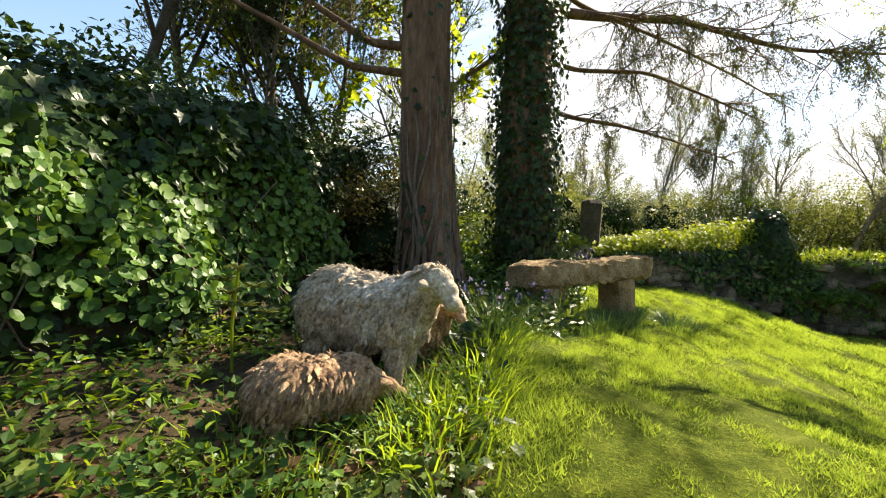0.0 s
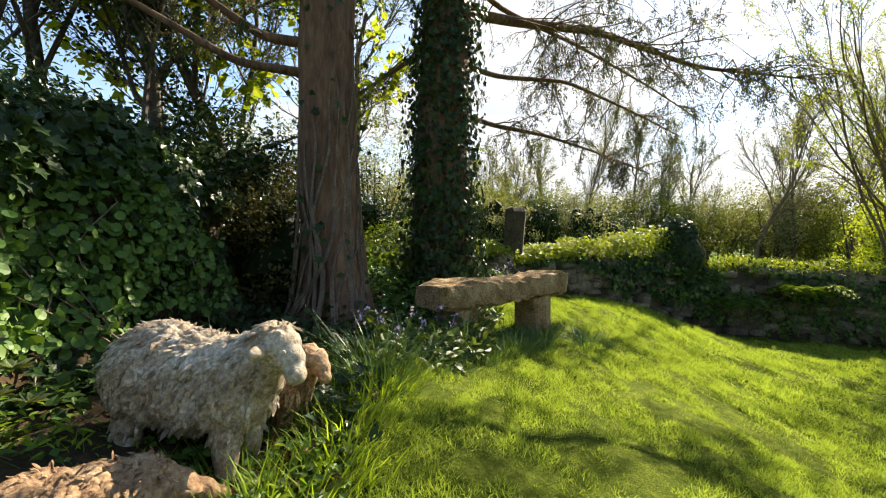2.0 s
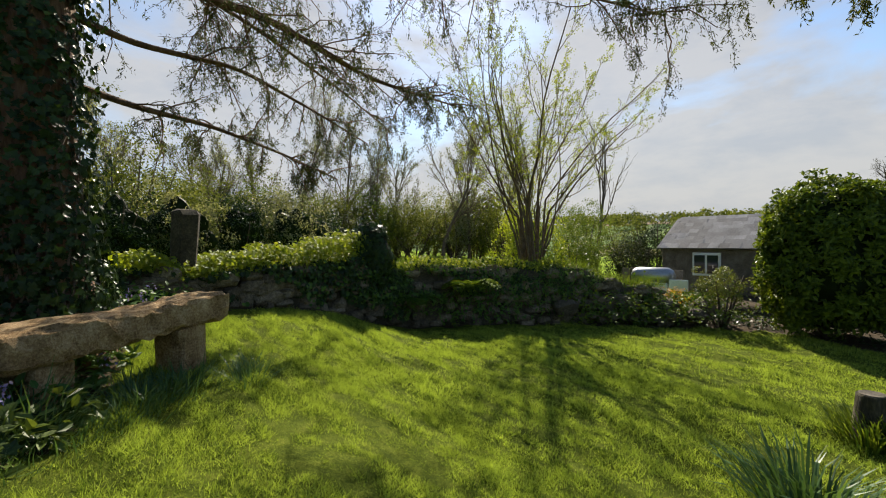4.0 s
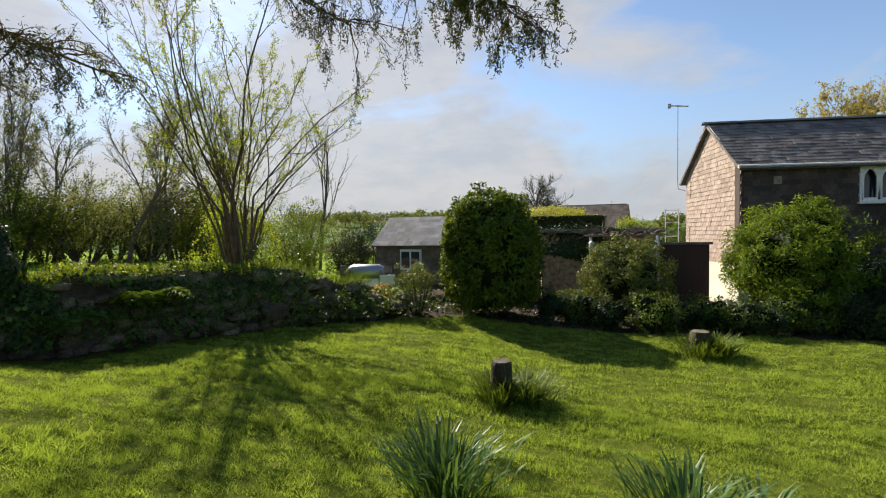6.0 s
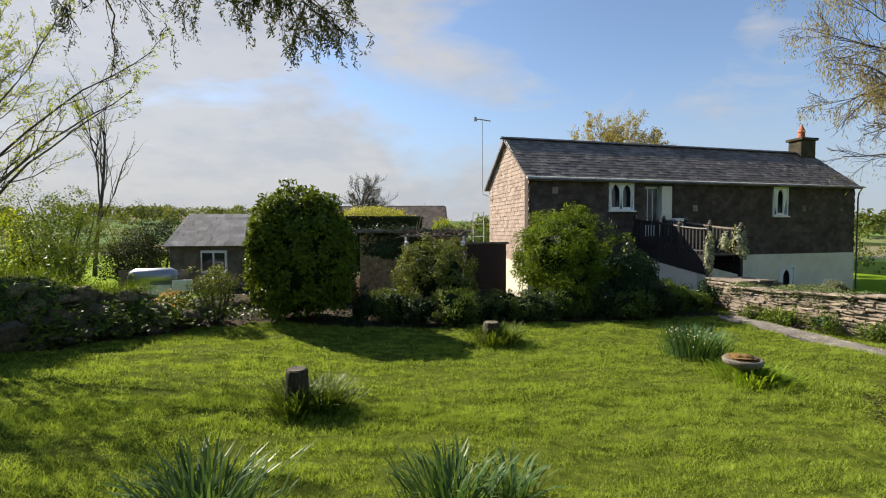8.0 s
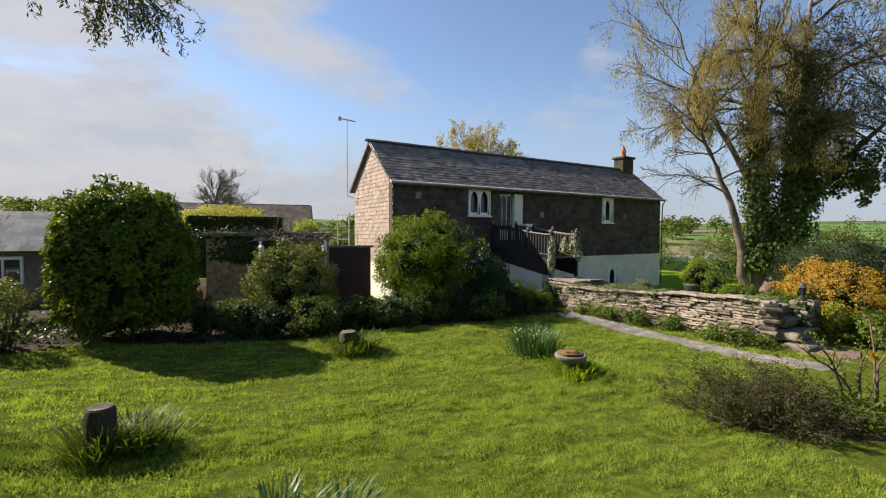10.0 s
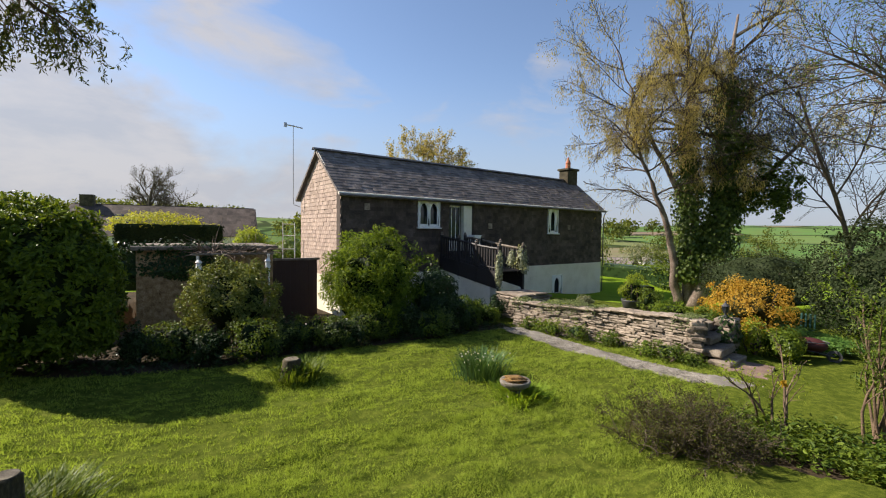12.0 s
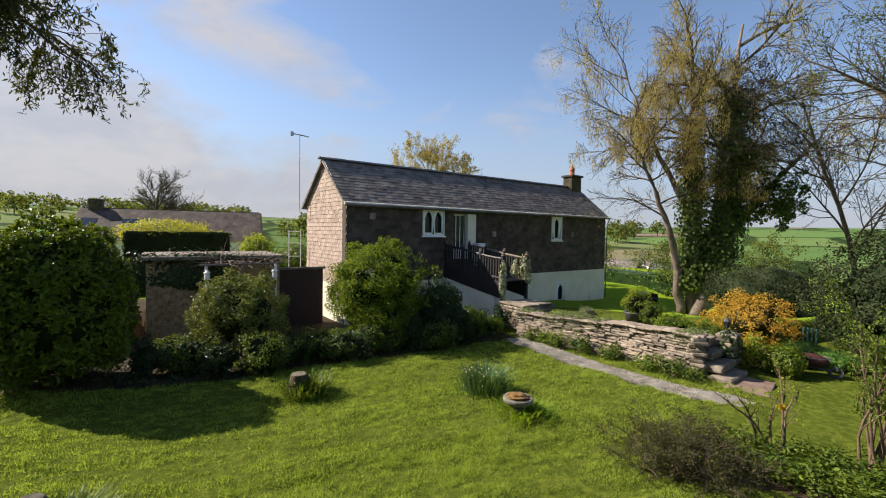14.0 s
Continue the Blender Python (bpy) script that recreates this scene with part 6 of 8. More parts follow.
# --- sheep statues ---
def sheep(name, rump, nose, ground, body_h, mat, label, grazing=False, seed=0, wool=0.012, locks=1800):
    """A cast-stone sheep, moulded from rounded masses into one skin."""
    a, b = np.array(rump, float), np.array(nose, float)
    L = float(np.linalg.norm(b - a))
    yaw = math.degrees(math.atan2(b[1] - a[1], b[0] - a[0]))
    bm = bmesh.new()

    def mass(x, y, z, rx, ry, rz, ay=0):
        m = pose(x * L, y * L, z * body_h, 0, ay, 0) @ Matrix.Diagonal((rx * L, ry * L, rz * body_h, 1))
        bmesh.ops.create_icosphere(bm, subdivisions=3, radius=1, matrix=m)

    lift = 0.0 if grazing else 0.06
    mass(0.24, 0, 0.62 + lift, 0.24, 0.2, 0.39)
    mass(0.42, 0, 0.58 + lift, 0.24, 0.195, 0.37)
    mass(0.6, 0, 0.57 + lift, 0.18, 0.175, 0.35)
    mass(0.14, 0, 0.58 + lift, 0.15, 0.165, 0.33)
    for x, y in ((0.15, 0.09), (0.15, -0.09), (0.62, 0.08), (0.62, -0.08)):
        mass(x, y, 0.28, 0.06, 0.055, 0.3)
        mass(x, y, 0.06, 0.045, 0.042, 0.14)
    if grazing:
        mass(0.74, 0, 0.55, 0.12, 0.1, 0.2, 30)
        mass(0.86, 0, 0.42, 0.09, 0.07, 0.15, 35)
        mass(0.95, 0, 0.33, 0.055, 0.05, 0.1, 40)
        mass(0.8, 0.09, 0.55, 0.05, 0.045, 0.04)
        mass(0.8, -0.09, 0.55, 0.05, 0.045, 0.04)
    else:
        mass(0.7, 0, 0.76, 0.13, 0.125, 0.27)
        mass(0.77, -0.005, 0.89, 0.1, 0.1, 0.2)
        mass(0.83, -0.02, 0.95, 0.09, 0.085, 0.12)
        mass(0.8, -0.01, 1.01, 0.085, 0.09, 0.085)
        mass(0.89, -0.045, 0.86, 0.065, 0.06, 0.11, 55)
        mass(0.93, -0.07, 0.77, 0.045, 0.05, 0.075, 55)
        mass(0.8, 0.115, 0.94, 0.03, 0.07, 0.05)
        mass(0.8, -0.125, 0.93, 0.03, 0.07, 0.05)
    raw = bpy.data.meshes.new(name)
    bm.to_mesh(raw)
    bm.free()
    shape = new(name, raw)
    rm = shape.modifiers.new("skin", "REMESH")
    rm.mode, rm.voxel_size = "VOXEL", 0.0085
    sm = shape.modifiers.new("soften", "SMOOTH")
    sm.factor, sm.iterations = 0.5, 5
    deps = bpy.context.evaluated_depsgraph_get()
    skin = bpy.data.meshes.new_from_object(shape.evaluated_get(deps))
    bpy.data.objects.remove(shape)
    skin.calc_loop_triangles()
    V = np.empty(len(skin.vertices) * 3)
    skin.vertices.foreach_get("co", V)
    N = np.empty(len(skin.vertices) * 3)
    skin.vertices.foreach_get("normal", N)
    T = np.empty(len(skin.loop_triangles) * 3, np.int32)
    skin.loop_triangles.foreach_get("vertices", T)
    V, N, T = V.reshape(-1, 3), N.reshape(-1, 3), T.reshape(-1, 3)
    bpy.data.meshes.remove(skin)
    # carved fleece: overlapping locks that hang over the body, none on face and legs
    g = np.random.default_rng(seed)
    u, w = V[:, 0] / L, V[:, 2] / body_h
    woolly = (w > 0.3) & ((u < 0.72) | ((u < 0.8) & (w < 0.88) & (not grazing)))
    if not grazing:
        woolly |= (w > 1.04) & (u > 0.68) & (u < 0.86)
    pick = g.choice(np.flatnonzero(woolly), locks, replace=False)
    C, Cn = V[pick], N[pick]
    D = unit(np.array([[-0.45, 0, -1.0]]) - Cn * (Cn @ np.array([-0.45, 0, -1.0]))[:, None] + g.normal(0, 0.3, C.shape))
    best, swell = np.full(len(V), 9.0), np.zeros(len(V))
    for c, d, k in zip(C, D, g.uniform(0.75, 1.35, locks)):
        near = np.flatnonzero(np.abs(V - c).max(1) < wool * 4)
        q = V[near] - c
        run = q @ d
        dist = np.sqrt((run / 2.3) ** 2 + np.maximum((q * q).sum(1) - run ** 2, 0)) / (wool * k)
        closer = dist < best[near]
        best[near[closer]] = dist[closer]
        swell[near[closer]] = 1.0 - dist[closer] ** 1.5 + 0.3 * run[closer] / wool
    V = V + N * (np.clip(swell, -0.9, 1.3) * wool * 0.62 * woolly)[:, None]
    # a coat of separate locks over the swellings
    m = locks * 3
    pick = g.choice(np.flatnonzero(woolly), m)
    P, Nn = V[pick] - N[pick] * 0.005, N[pick]
    D = unit(np.array([[-0.4, 0, -1.0]]) - Nn * (Nn @ np.array([-0.4, 0, -1.0]))[:, None] + g.normal(0, 0.25, P.shape))
    size = wool * g.uniform(0.7, 1.4, m) * np.where(Nn[:, 2] > 0.75, 0.6, 1.0)
    tv = np.array([(0, 0, 0.02), (0.15, 0.5, -0.1), (0.6, 0.42, -0.05), (1.0, 0, -0.12), (0.6, -0.42, -0.05), (0.15, -0.5, -0.1), (0.45, 0, 0.4)])
    tt = np.array([(6, 1, 0), (6, 2, 1), (6, 3, 2), (6, 4, 3), (6, 5, 4), (6, 0, 5)])
    S = unit(np.cross(Nn, D))
    LV = P[:, None] + tv[None, :, :1] * (size * 3.0)[:, None, None] * D[:, None] + tv[None, :, 1:2] * size[:, None, None] * S[:, None] + tv[None, :, 2:] * size[:, None, None] * Nn[:, None]
    LT = tt[None] + (np.arange(m) * 7)[:, None, None]
    eyes = []
    if not grazing:
        for s in (-1, 1):
            eyes.append(blob((0.885 * L, (s * 0.058 - 0.035) * L, 0.92 * body_h), (0.016 * L, 0.012 * L, 0.014 * L), 1, 0.0, 8))
    geo = join((V, T), (LV.reshape(-1, 3), LT.reshape(-1, 3)), *eyes)
    me = mesh_of(name, *geo, mat, True)
    ob = new(name, me)
    ob.matrix_world = pose(a[0], a[1], ground, 0, 0, yaw)
    return tagged(ob, label, "sheep statue", "sheep statues")


sheep("sheep_statue", (-0.76, 2.42), (0.13, 2.12), 0.22, 0.56, M_SHEEP, "grey-white weathered stone sheep standing in long grass", False, 1, 0.017, 900)
sheep("sheep_statue", (-0.5, 2.75), (0.17, 2.5), 0.2, 0.42, M_SHEEP_TAN, "tan stone lamb standing close behind the large sheep", False, 2, 0.017, 450)
sheep("sheep_statue", (-0.72, 1.62), (-0.16, 2.0), 0.15, 0.34, M_SHEEP_TAN, "small tan stone sheep grazing head down", True, 3, 0.018, 420)

# --- plants round the statues and the bench ---
g = np.random.default_rng(95)


def weeds(name, x0, x1, y0, y1, n, size, mat, label, seed, height=0.25, kind="oval", ratio=0.5, limit=None):
    """A patch of low leafy plants."""
    g = np.random.default_rng(seed)
    m = n // 12
    x, y = scatter(m, x0, x1, y0, y1, g)
    if limit is not None:
        keep = limit(x, y)
        x, y = x[keep], y[keep]
        m = len(x)
    cx, cy, ch = np.repeat(x, 12), np.repeat(y, 12), np.repeat(g.uniform(0.3, 1, m), 12)
    k = len(cx)
    px, py = cx + g.normal(0, 0.06, k), cy + g.normal(0, 0.06, k)
    P = np.stack([px, py, ground_z(px, py) + ch * height * g.uniform(0.15, 1, k)], -1)
    N = unit(g.normal(0, 0.45, (k, 3)) + [0, -0.15, 1])
    D = unit(np.cross(N, g.normal(0, 1, (k, 3))))
    L = size * g.uniform(0.6, 1.4, k)
    ob = new(name, mesh_of(name, *leaves(kind, P, D, N, L, L * ratio), mat))
    return tagged(ob, label, "plants", kind="stuff")


in_bed = lambda x, y: bed_edge(x, y) > -0.05
weeds("ground_ivy", -1.6, 0.55, 0.6, 3.6, 5200, 0.036, M_PENNY, "low leafy weeds round the sheep statues", 1, 0.14, "oval", 0.8, in_bed)
weeds("ivy_carpet", -1.6, 0.3, 0.6, 3.0, 2600, 0.05, M_IVY_LIT, "dull green ivy creeping over the leaf litter", 12, 0.08, "ivy", 1.0, in_bed)
weeds("ground_ivy", -1.6, 1.2, 2.4, 5.2, 5200, 0.065, M_IVY, "dark ground ivy under the trees", 2, 0.18, "ivy", 1.0, in_bed)
weeds("nettles", -1.5, 0.3, 0.5, 2.4, 1500, 0.045, M_LONG, "nettles and cleavers by the bank", 3, 0.24, "long", 0.3, lambda x, y: in_bed(x, y) & (np.hypot((x + 0.45) / 0.45, (y - 1.75) / 0.5) > 1))
weeds("wild_garlic", 0.4, 3.2, 4.6, 7.6, 4200, 0.1, M_PENNY, "broad green leaves round the bench", 4, 0.3, "long", 0.5, in_bed)
weeds("undergrowth", -1.2, 2.8, 5.2, 8.2, 6500, 0.08, M_PENNY, "leafy undergrowth under the conifers", 5, 0.5, "oval", 0.6, in_bed)
weeds("bed_plants", 8.0, 13.5, 5.0, 8.6, 3800, 0.09, M_MIDGREEN, "leafy plants at the foot of the wall", 6, 0.22, "oval", 0.6, in_bed)
weeds("bed_plants", 13.4, 16.5, -10.6, 5.4, 9000, 0.09, M_IVY, "dark low plants in the bed edging the lawn", 7, 0.35, "oval", 0.55, in_bed)
weeds("fallen_leaves", -1.5, 0.3, 0.5, 3.4, 5200, 0.045, M_LITTER, "brown fallen leaves at the bank's foot", 8, 0.03, "oval", 0.6, in_bed)


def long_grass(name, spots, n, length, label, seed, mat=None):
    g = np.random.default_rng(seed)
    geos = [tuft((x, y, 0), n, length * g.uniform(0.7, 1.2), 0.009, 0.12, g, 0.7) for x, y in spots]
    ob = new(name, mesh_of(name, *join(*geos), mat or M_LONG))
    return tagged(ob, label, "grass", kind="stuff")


long_grass("long_grass", [(0.14 + 0.045 * k + 0.06 * math.sin(k * 2), 2.0 + 0.22 * k) for k in range(8)] + [(0.0, 1.8), (-0.1, 1.6), (-0.72, 1.5), (-0.12, 1.78), (0.05, 1.95), (-0.2, 2.1), (0.2, 2.35)], 90, 0.24, "tall bright grass along the lawn's edge by the statues", 1)
long_grass("long_grass", [(-0.6, 2.08), (-0.45, 2.0), (-0.3, 2.02), (-0.12, 2.0), (0.02, 2.02), (-0.75, 2.15), (-0.62, 1.5), (-0.45, 1.55), (-0.3, 1.66)], 46, 0.15, "uncut grass hiding the statues' feet", 5)
long_grass("long_grass", [(-0.95 + 0.1 * k + 0.07 * math.sin(k * 5), 1.1 + 0.35 * math.sin(k * 2.3)) for k in range(12)], 26, 0.2, "thin grass coming up through the leaf litter", 4)
# bluebell-leaf green; its darker tone also stands in for shade by the bench
long_grass("long_grass", [(0.55 + 0.13 * k, 3.6 + 0.12 * k + 0.1 * math.sin(k * 3)) for k in range(14)] + [(2.7, 5.2), (2.85, 5.5), (2.6, 5.0), (1.7, 4.85), (2.1, 5.15)], 90, 0.24, "bluebell-green blades round the bench, darkened for the shade there", 2, M_DAFF)
weeds("wild_garlic", 0.2, 1.6, 3.2, 4.9, 1500, 0.11, M_IVY_LIT, "dull green broad leaves before the bench", 13, 0.26, "long", 0.4, in_bed)
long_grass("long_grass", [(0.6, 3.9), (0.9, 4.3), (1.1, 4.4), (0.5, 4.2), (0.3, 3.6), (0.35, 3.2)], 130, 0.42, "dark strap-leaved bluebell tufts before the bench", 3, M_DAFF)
blue = []
for x, y in [(0.62, 4.35), (0.72, 4.15), (0.9, 4.42), (0.35, 4.1), (0.2, 3.9), (1.0, 4.3), (1.55, 5.0), (0.5, 3.8), (1.75, 5.75), (1.9, 5.8), (2.0, 5.9)]:
    z = gz(x, y)
    h = g.uniform(0.3, 0.42) + (0.35 if y > 5.6 else 0)
    P = np.stack([x + g.normal(0, 0.025, 14), y + g.normal(0, 0.025, 14), z + h * g.uniform(0.7, 1.05, 14)], -1)
    blue.append(leaves("oval", P, g.normal(0, 0.5, (14, 3)) + [0, 0, -1], g.normal(0, 1, (14, 3)), 0.032, 0.022))
ob = new("bluebells", mesh_of("bluebells", *join(*blue), M_BLUEBELL))
tagged(ob, "pale violet-blue bluebells among the grass by the bench", "flowers", kind="stuff")

# tall leafy weed before the bank
weed = thing("spurge", (-0.95, 2.0, gz(-0.95, 2.0)), "tall pale green spurge stem before the ivy bank", "plant")
wz = gz(-0.95, 2.0)
part("stem", tube([(-0.95, 2.0, wz - 0.05), (-0.94, 1.98, wz + 0.25), (-0.9, 1.95, wz + 0.5)], 0.008, 5), M_LIME, weed)
whorls = []
for cx_, cy_, cz_ in ((-0.9, 1.95, wz + 0.5), (-0.83, 1.97, wz + 0.42), (-0.97, 1.96, wz + 0.45), (-0.92, 1.92, wz + 0.4), (-0.86, 1.93, wz + 0.34), (-0.78, 1.96, wz + 0.31), (-0.95, 1.94, wz + 0.34)):
    a = np.arange(12) / 12 * 6.28
    whorls.append(leaves("long", np.tile([(cx_, cy_, cz_)], (12, 1)), np.stack([np.cos(a), np.sin(a), 0.25 + 0.2 * (np.arange(12) % 3)], -1), np.tile([(0, 0, 1.0)], (12, 1)) + g.normal(0, 0.35, (12, 3)), 0.062, 0.028))
part("foliage", join(*whorls), M_CREEPER, weed)

# --- dry stone terrace wall, steps, path ---
terr = thing("dry_stone_wall", (11.5, -12.3, gz(11.5, -11.9)), "pale dry stone retaining wall of thin slate stones", "wall")
g = np.random.default_rng(121)
tl = np.concatenate([np.linspace(TERRACE[0], TERRACE[1], 30), np.linspace(TERRACE[1], TERRACE[2], 20)[1:]])
tdirs = unit(np.gradient(tl, axis=0))
tn = np.stack([-tdirs[:, 1], tdirs[:, 0]], -1)
tn = np.where((tn[:, 1:] < 0), -tn, tn)
core = []
for (a, b) in zip(tl[:-1], tl[1:]):
    m, an, ln = (a + b) / 2, math.degrees(math.atan2(b[1] - a[1], b[0] - a[0])), float(np.linalg.norm(b - a))
    top_z = -1.3 + 1.1 * float(1.0 - 0.25 * smooth((m[0] - 9.0) / 6.4))
    core.append(box_at(m[0], m[1] - 0.33, (top_z - 1.6) / 2, round(ln + 0.05, 3), 0.5, round(top_z + 1.6, 3), an, 0.02))
part("wall_core", join(*core), M_DARKSTONE, terr)
st_me = [mesh_of("stone", *cbox(L, 0.24, H, 0.012, 0.009, s), M_STONE) for s, (L, H) in enumerate([(0.3, 0.06), (0.22, 0.07), (0.36, 0.055), (0.25, 0.085), (0.16, 0.065), (0.32, 0.05)])]
slen = float(np.sum(np.linalg.norm(np.diff(tl, axis=0), axis=1)))
cum = np.concatenate([[0], np.cumsum(np.linalg.norm(np.diff(tl, axis=0), axis=1))])
wall_rise = lambda x: 1.0 - 0.25 * smooth((x - 9.0) / 6.4)
made, extra = 0, []
for row in range(17):
    s, z = g.uniform(0, 0.2), -1.3 + row * 0.073
    while s < slen - 0.1:
        k = int(g.integers(6))
        L = [0.3, 0.22, 0.36, 0.25, 0.16, 0.32][k]
        c = np.array([np.interp(s + L / 2, cum, tl[:, 0]), np.interp(s + L / 2, cum, tl[:, 1])])
        i = min(int(np.searchsorted(cum, s + L / 2)), len(tl) - 1)
        an = math.degrees(math.atan2(tdirs[i][1], tdirs[i][0]))
        m = pose(c[0] + g.normal(0, 0.015), c[1] - 0.06 - 0.008 * row + g.normal(0, 0.025), -1.3 + (z + 1.3) * wall_rise(c[0]) + g.normal(0, 0.008), g.normal(0, 3), g.normal(0, 2.5), an + g.normal(0, 4))
        if made < 300 and (row > 8 or c[0] < 10):
            piece("stone", st_me[k], terr, m)
            made += 1
        else:
            extra.append(moved(cbox([0.3, 0.22, 0.36, 0.25, 0.16, 0.32][k], 0.24, [0.06, 0.07, 0.055, 0.085, 0.065, 0.05][k], 0.012, 0.009, k), m))
        s += L + 0.012
tagged(part("stones", join(*extra), M_STONE, terr), kind="stuff")
part("coping", join(*[box_at((a[0] + b[0]) / 2, (a[1] + b[1]) / 2 - 0.3, -1.3 + 1.19 * float(1.0 - 0.25 * smooth((a[0] - 9.0) / 6.4)) + 0.02 * math.sin(i), round(float(np.linalg.norm(b - a)) * 1.0, 3), 0.62, 0.06, math.degrees(math.atan2(b[1] - a[1], b[0] - a[0])), 0.015, 0, 0, 0.008, i % 5) for i, (a, b) in enumerate(zip(tl[:-1:2], tl[2::2]))]), M_STONE, terr, "flat slate coping")
n = 5200
f = g.uniform(0, 1, n)
tx, ty_ = np.interp(f, np.linspace(0, 1, len(tl)), tl[:, 0]), np.interp(f, np.linspace(0, 1, len(tl)), tl[:, 1])
lush = value_noise(tx, ty_, 0.7, 0.7, 711)
back = g.uniform(-0.15, 0.75, n)
tz_ = -1.3 + 1.2 * wall_rise(tx) + 0.05 + np.clip(lush, 0, 1) * g.uniform(0, 0.28, n) - np.where(back < 0, g.uniform(0, 0.35, n), 0)
keep = lush > -0.05
P = np.stack([tx, ty_ - back, tz_], -1)[keep]
NN = unit(g.normal(0, 0.5, P.shape) + [0, 0.4, 0.8])
tagged(part("creeping_plants", leaves("oval", P, np.cross(NN, g.normal(0, 1, P.shape)), NN, g.uniform(0.03, 0.07, len(P)), 0.04), M_CREEPER, terr, "grey-green creeping plants spilling over the wall's top"), kind="stuff")
steps = thing("garden_steps", (8.7, -13.4, gz(8.0, -13.0)), "three rough stone garden steps beside the wall", "steps")
for k in range(4):
    part("step", box_at(8.55 + 0.32 * k, -13.35 - 0.12 * k, -1.2 + 0.26 * k, 0.55, 1.35, 0.22, 12, 0.03, 0, 0, 0.012, k), M_STONE, steps)
for i in range(11):
    part("side_stone", box_at(9.0 + 0.06 * (i % 3), -12.72, -1.2 + 0.1 * i, 0.36, 0.3, 0.1, 5 * i, 0.02, 0, 0, 0.012, i), M_STONE, steps)
single("stone_slab", box_at(7.95, -13.2, gz(7.95, -13.2) + 0.02, 1.0, 1.5, 0.08, 20, 0.03, 0, 0, 0.02, 5), M_REDSTONE, (7.95, -13.2, gz(7.95, -13.2)), "flat reddish stone slab before the steps", "slab")
pier = thing("stone_pier", (9.05, -14.15, gz(8.6, -14.3)), "ivy-grown stone pier beside the steps", "pier")
for i in range(10):
    part("stone", box_at(9.05 + g.normal(0, 0.03), -14.2 + g.normal(0, 0.03), -1.22 + i * 0.11, 0.5, 0.5, 0.1, g.uniform(-15, 15), 0.02, 0, 0, 0.015, i), M_STONE, pier)
part("ivy", shell_leaves("ivy", (9.05, -14.2, -0.7), (0.45, 0.45, 0.7), 700, 0.08, 122, 1.0, 0.3, 0.7), M_IVY, pier)
lan = thing("garden_lantern", (9.05, -14.1, -0.12), "old black metal lantern standing on the pier", "lantern")
lz = -0.13
part("base", spin(9.05, -14.1, [(0.08, lz), (0.07, lz + 0.03), (0.03, lz + 0.05), (0.03, lz + 0.11), (0.055, lz + 0.13)], 8), M_LEAD, lan)
part("glass", spin(9.05, -14.1, [(0.055, lz + 0.13), (0.09, lz + 0.31)], 6), M_GLASS, lan)
for k in range(6):
    an = k * math.pi / 3
    part("glazing_bar", tube([(9.05 + 0.057 * math.cos(an), -14.1 + 0.057 * math.sin(an), lz + 0.13), (9.05 + 0.093 * math.cos(an), -14.1 + 0.093 * math.sin(an), lz + 0.31)], 0.008, 4), M_LEAD, lan)
part("roof", spin(9.05, -14.1, [(0.11, lz + 0.31), (0.105, lz + 0.325), (0.04, lz + 0.4), (0.018, lz + 0.42), (0.022, lz + 0.445), (0, lz + 0.465)], 8), M_LEAD, lan)
n = 9000
f = g.uniform(0, 1, n)
px = np.interp(f, [0, 0.5, 0.85, 1], [14.6, 11.0, 8.6, 7.5]) + g.normal(0, 0.16, n)
py = np.interp(f, [0, 0.5, 0.85, 1], [-10.75, -10.85, -11.2, -11.75]) + g.uniform(-0.44, 0.44, n)
gv = np.array([(0.022, 0, 0), (-0.022, 0.003, 0), (0, 0.017, 0), (0.003, -0.017, 0), (0, 0, 0.014), (0, 0, -0.014)])
gt = np.array([(0, 2, 4), (2, 1, 4), (1, 3, 4), (3, 0, 4), (2, 0, 5), (1, 2, 5), (3, 1, 5), (0, 3, 5)])
Vg = gv[None] * g.uniform(0.6, 1.5, (n, 1, 1)) + np.stack([px, py, ground_z(px, py) + 0.012], -1)[:, None]
ob = new("gravel", mesh_of("gravel", Vg.reshape(-1, 3), (gt[None] + (np.arange(n) * len(gv))[:, None, None]).reshape(-1, 3), M_GRAVEL))
tagged(ob, "pale grey gravel of the garden path", "gravel", kind="stuff")
for k, (x, y, r) in enumerate([(14.2, -11.25, 0.4), (13.2, -11.45, 0.45), (12.5, -11.75, 0.42), (11.3, -11.95, 0.45), (10.1, -12.05, 0.3), (9.5, -12.2, 0.42), (8.9, -12.3, 0.35), (13.7, -11.4, 0.3)]):
    hedge_dome("wall_plant", x, y, r * 1.25, r * 0.8, r * (0.8 + 0.5 * (k % 3) / 2), 900, 0.07, [M_MIDGREEN, M_FEATHER, M_MIDGREEN][k % 3], "leafy green plant at the dry stone wall's foot", 130 + k, amount=0.4, inner=0.4, core=0.4, core_mat=M_IVY, stems=4, clumps=30, reach=0.14, group="plants along the dry stone wall")
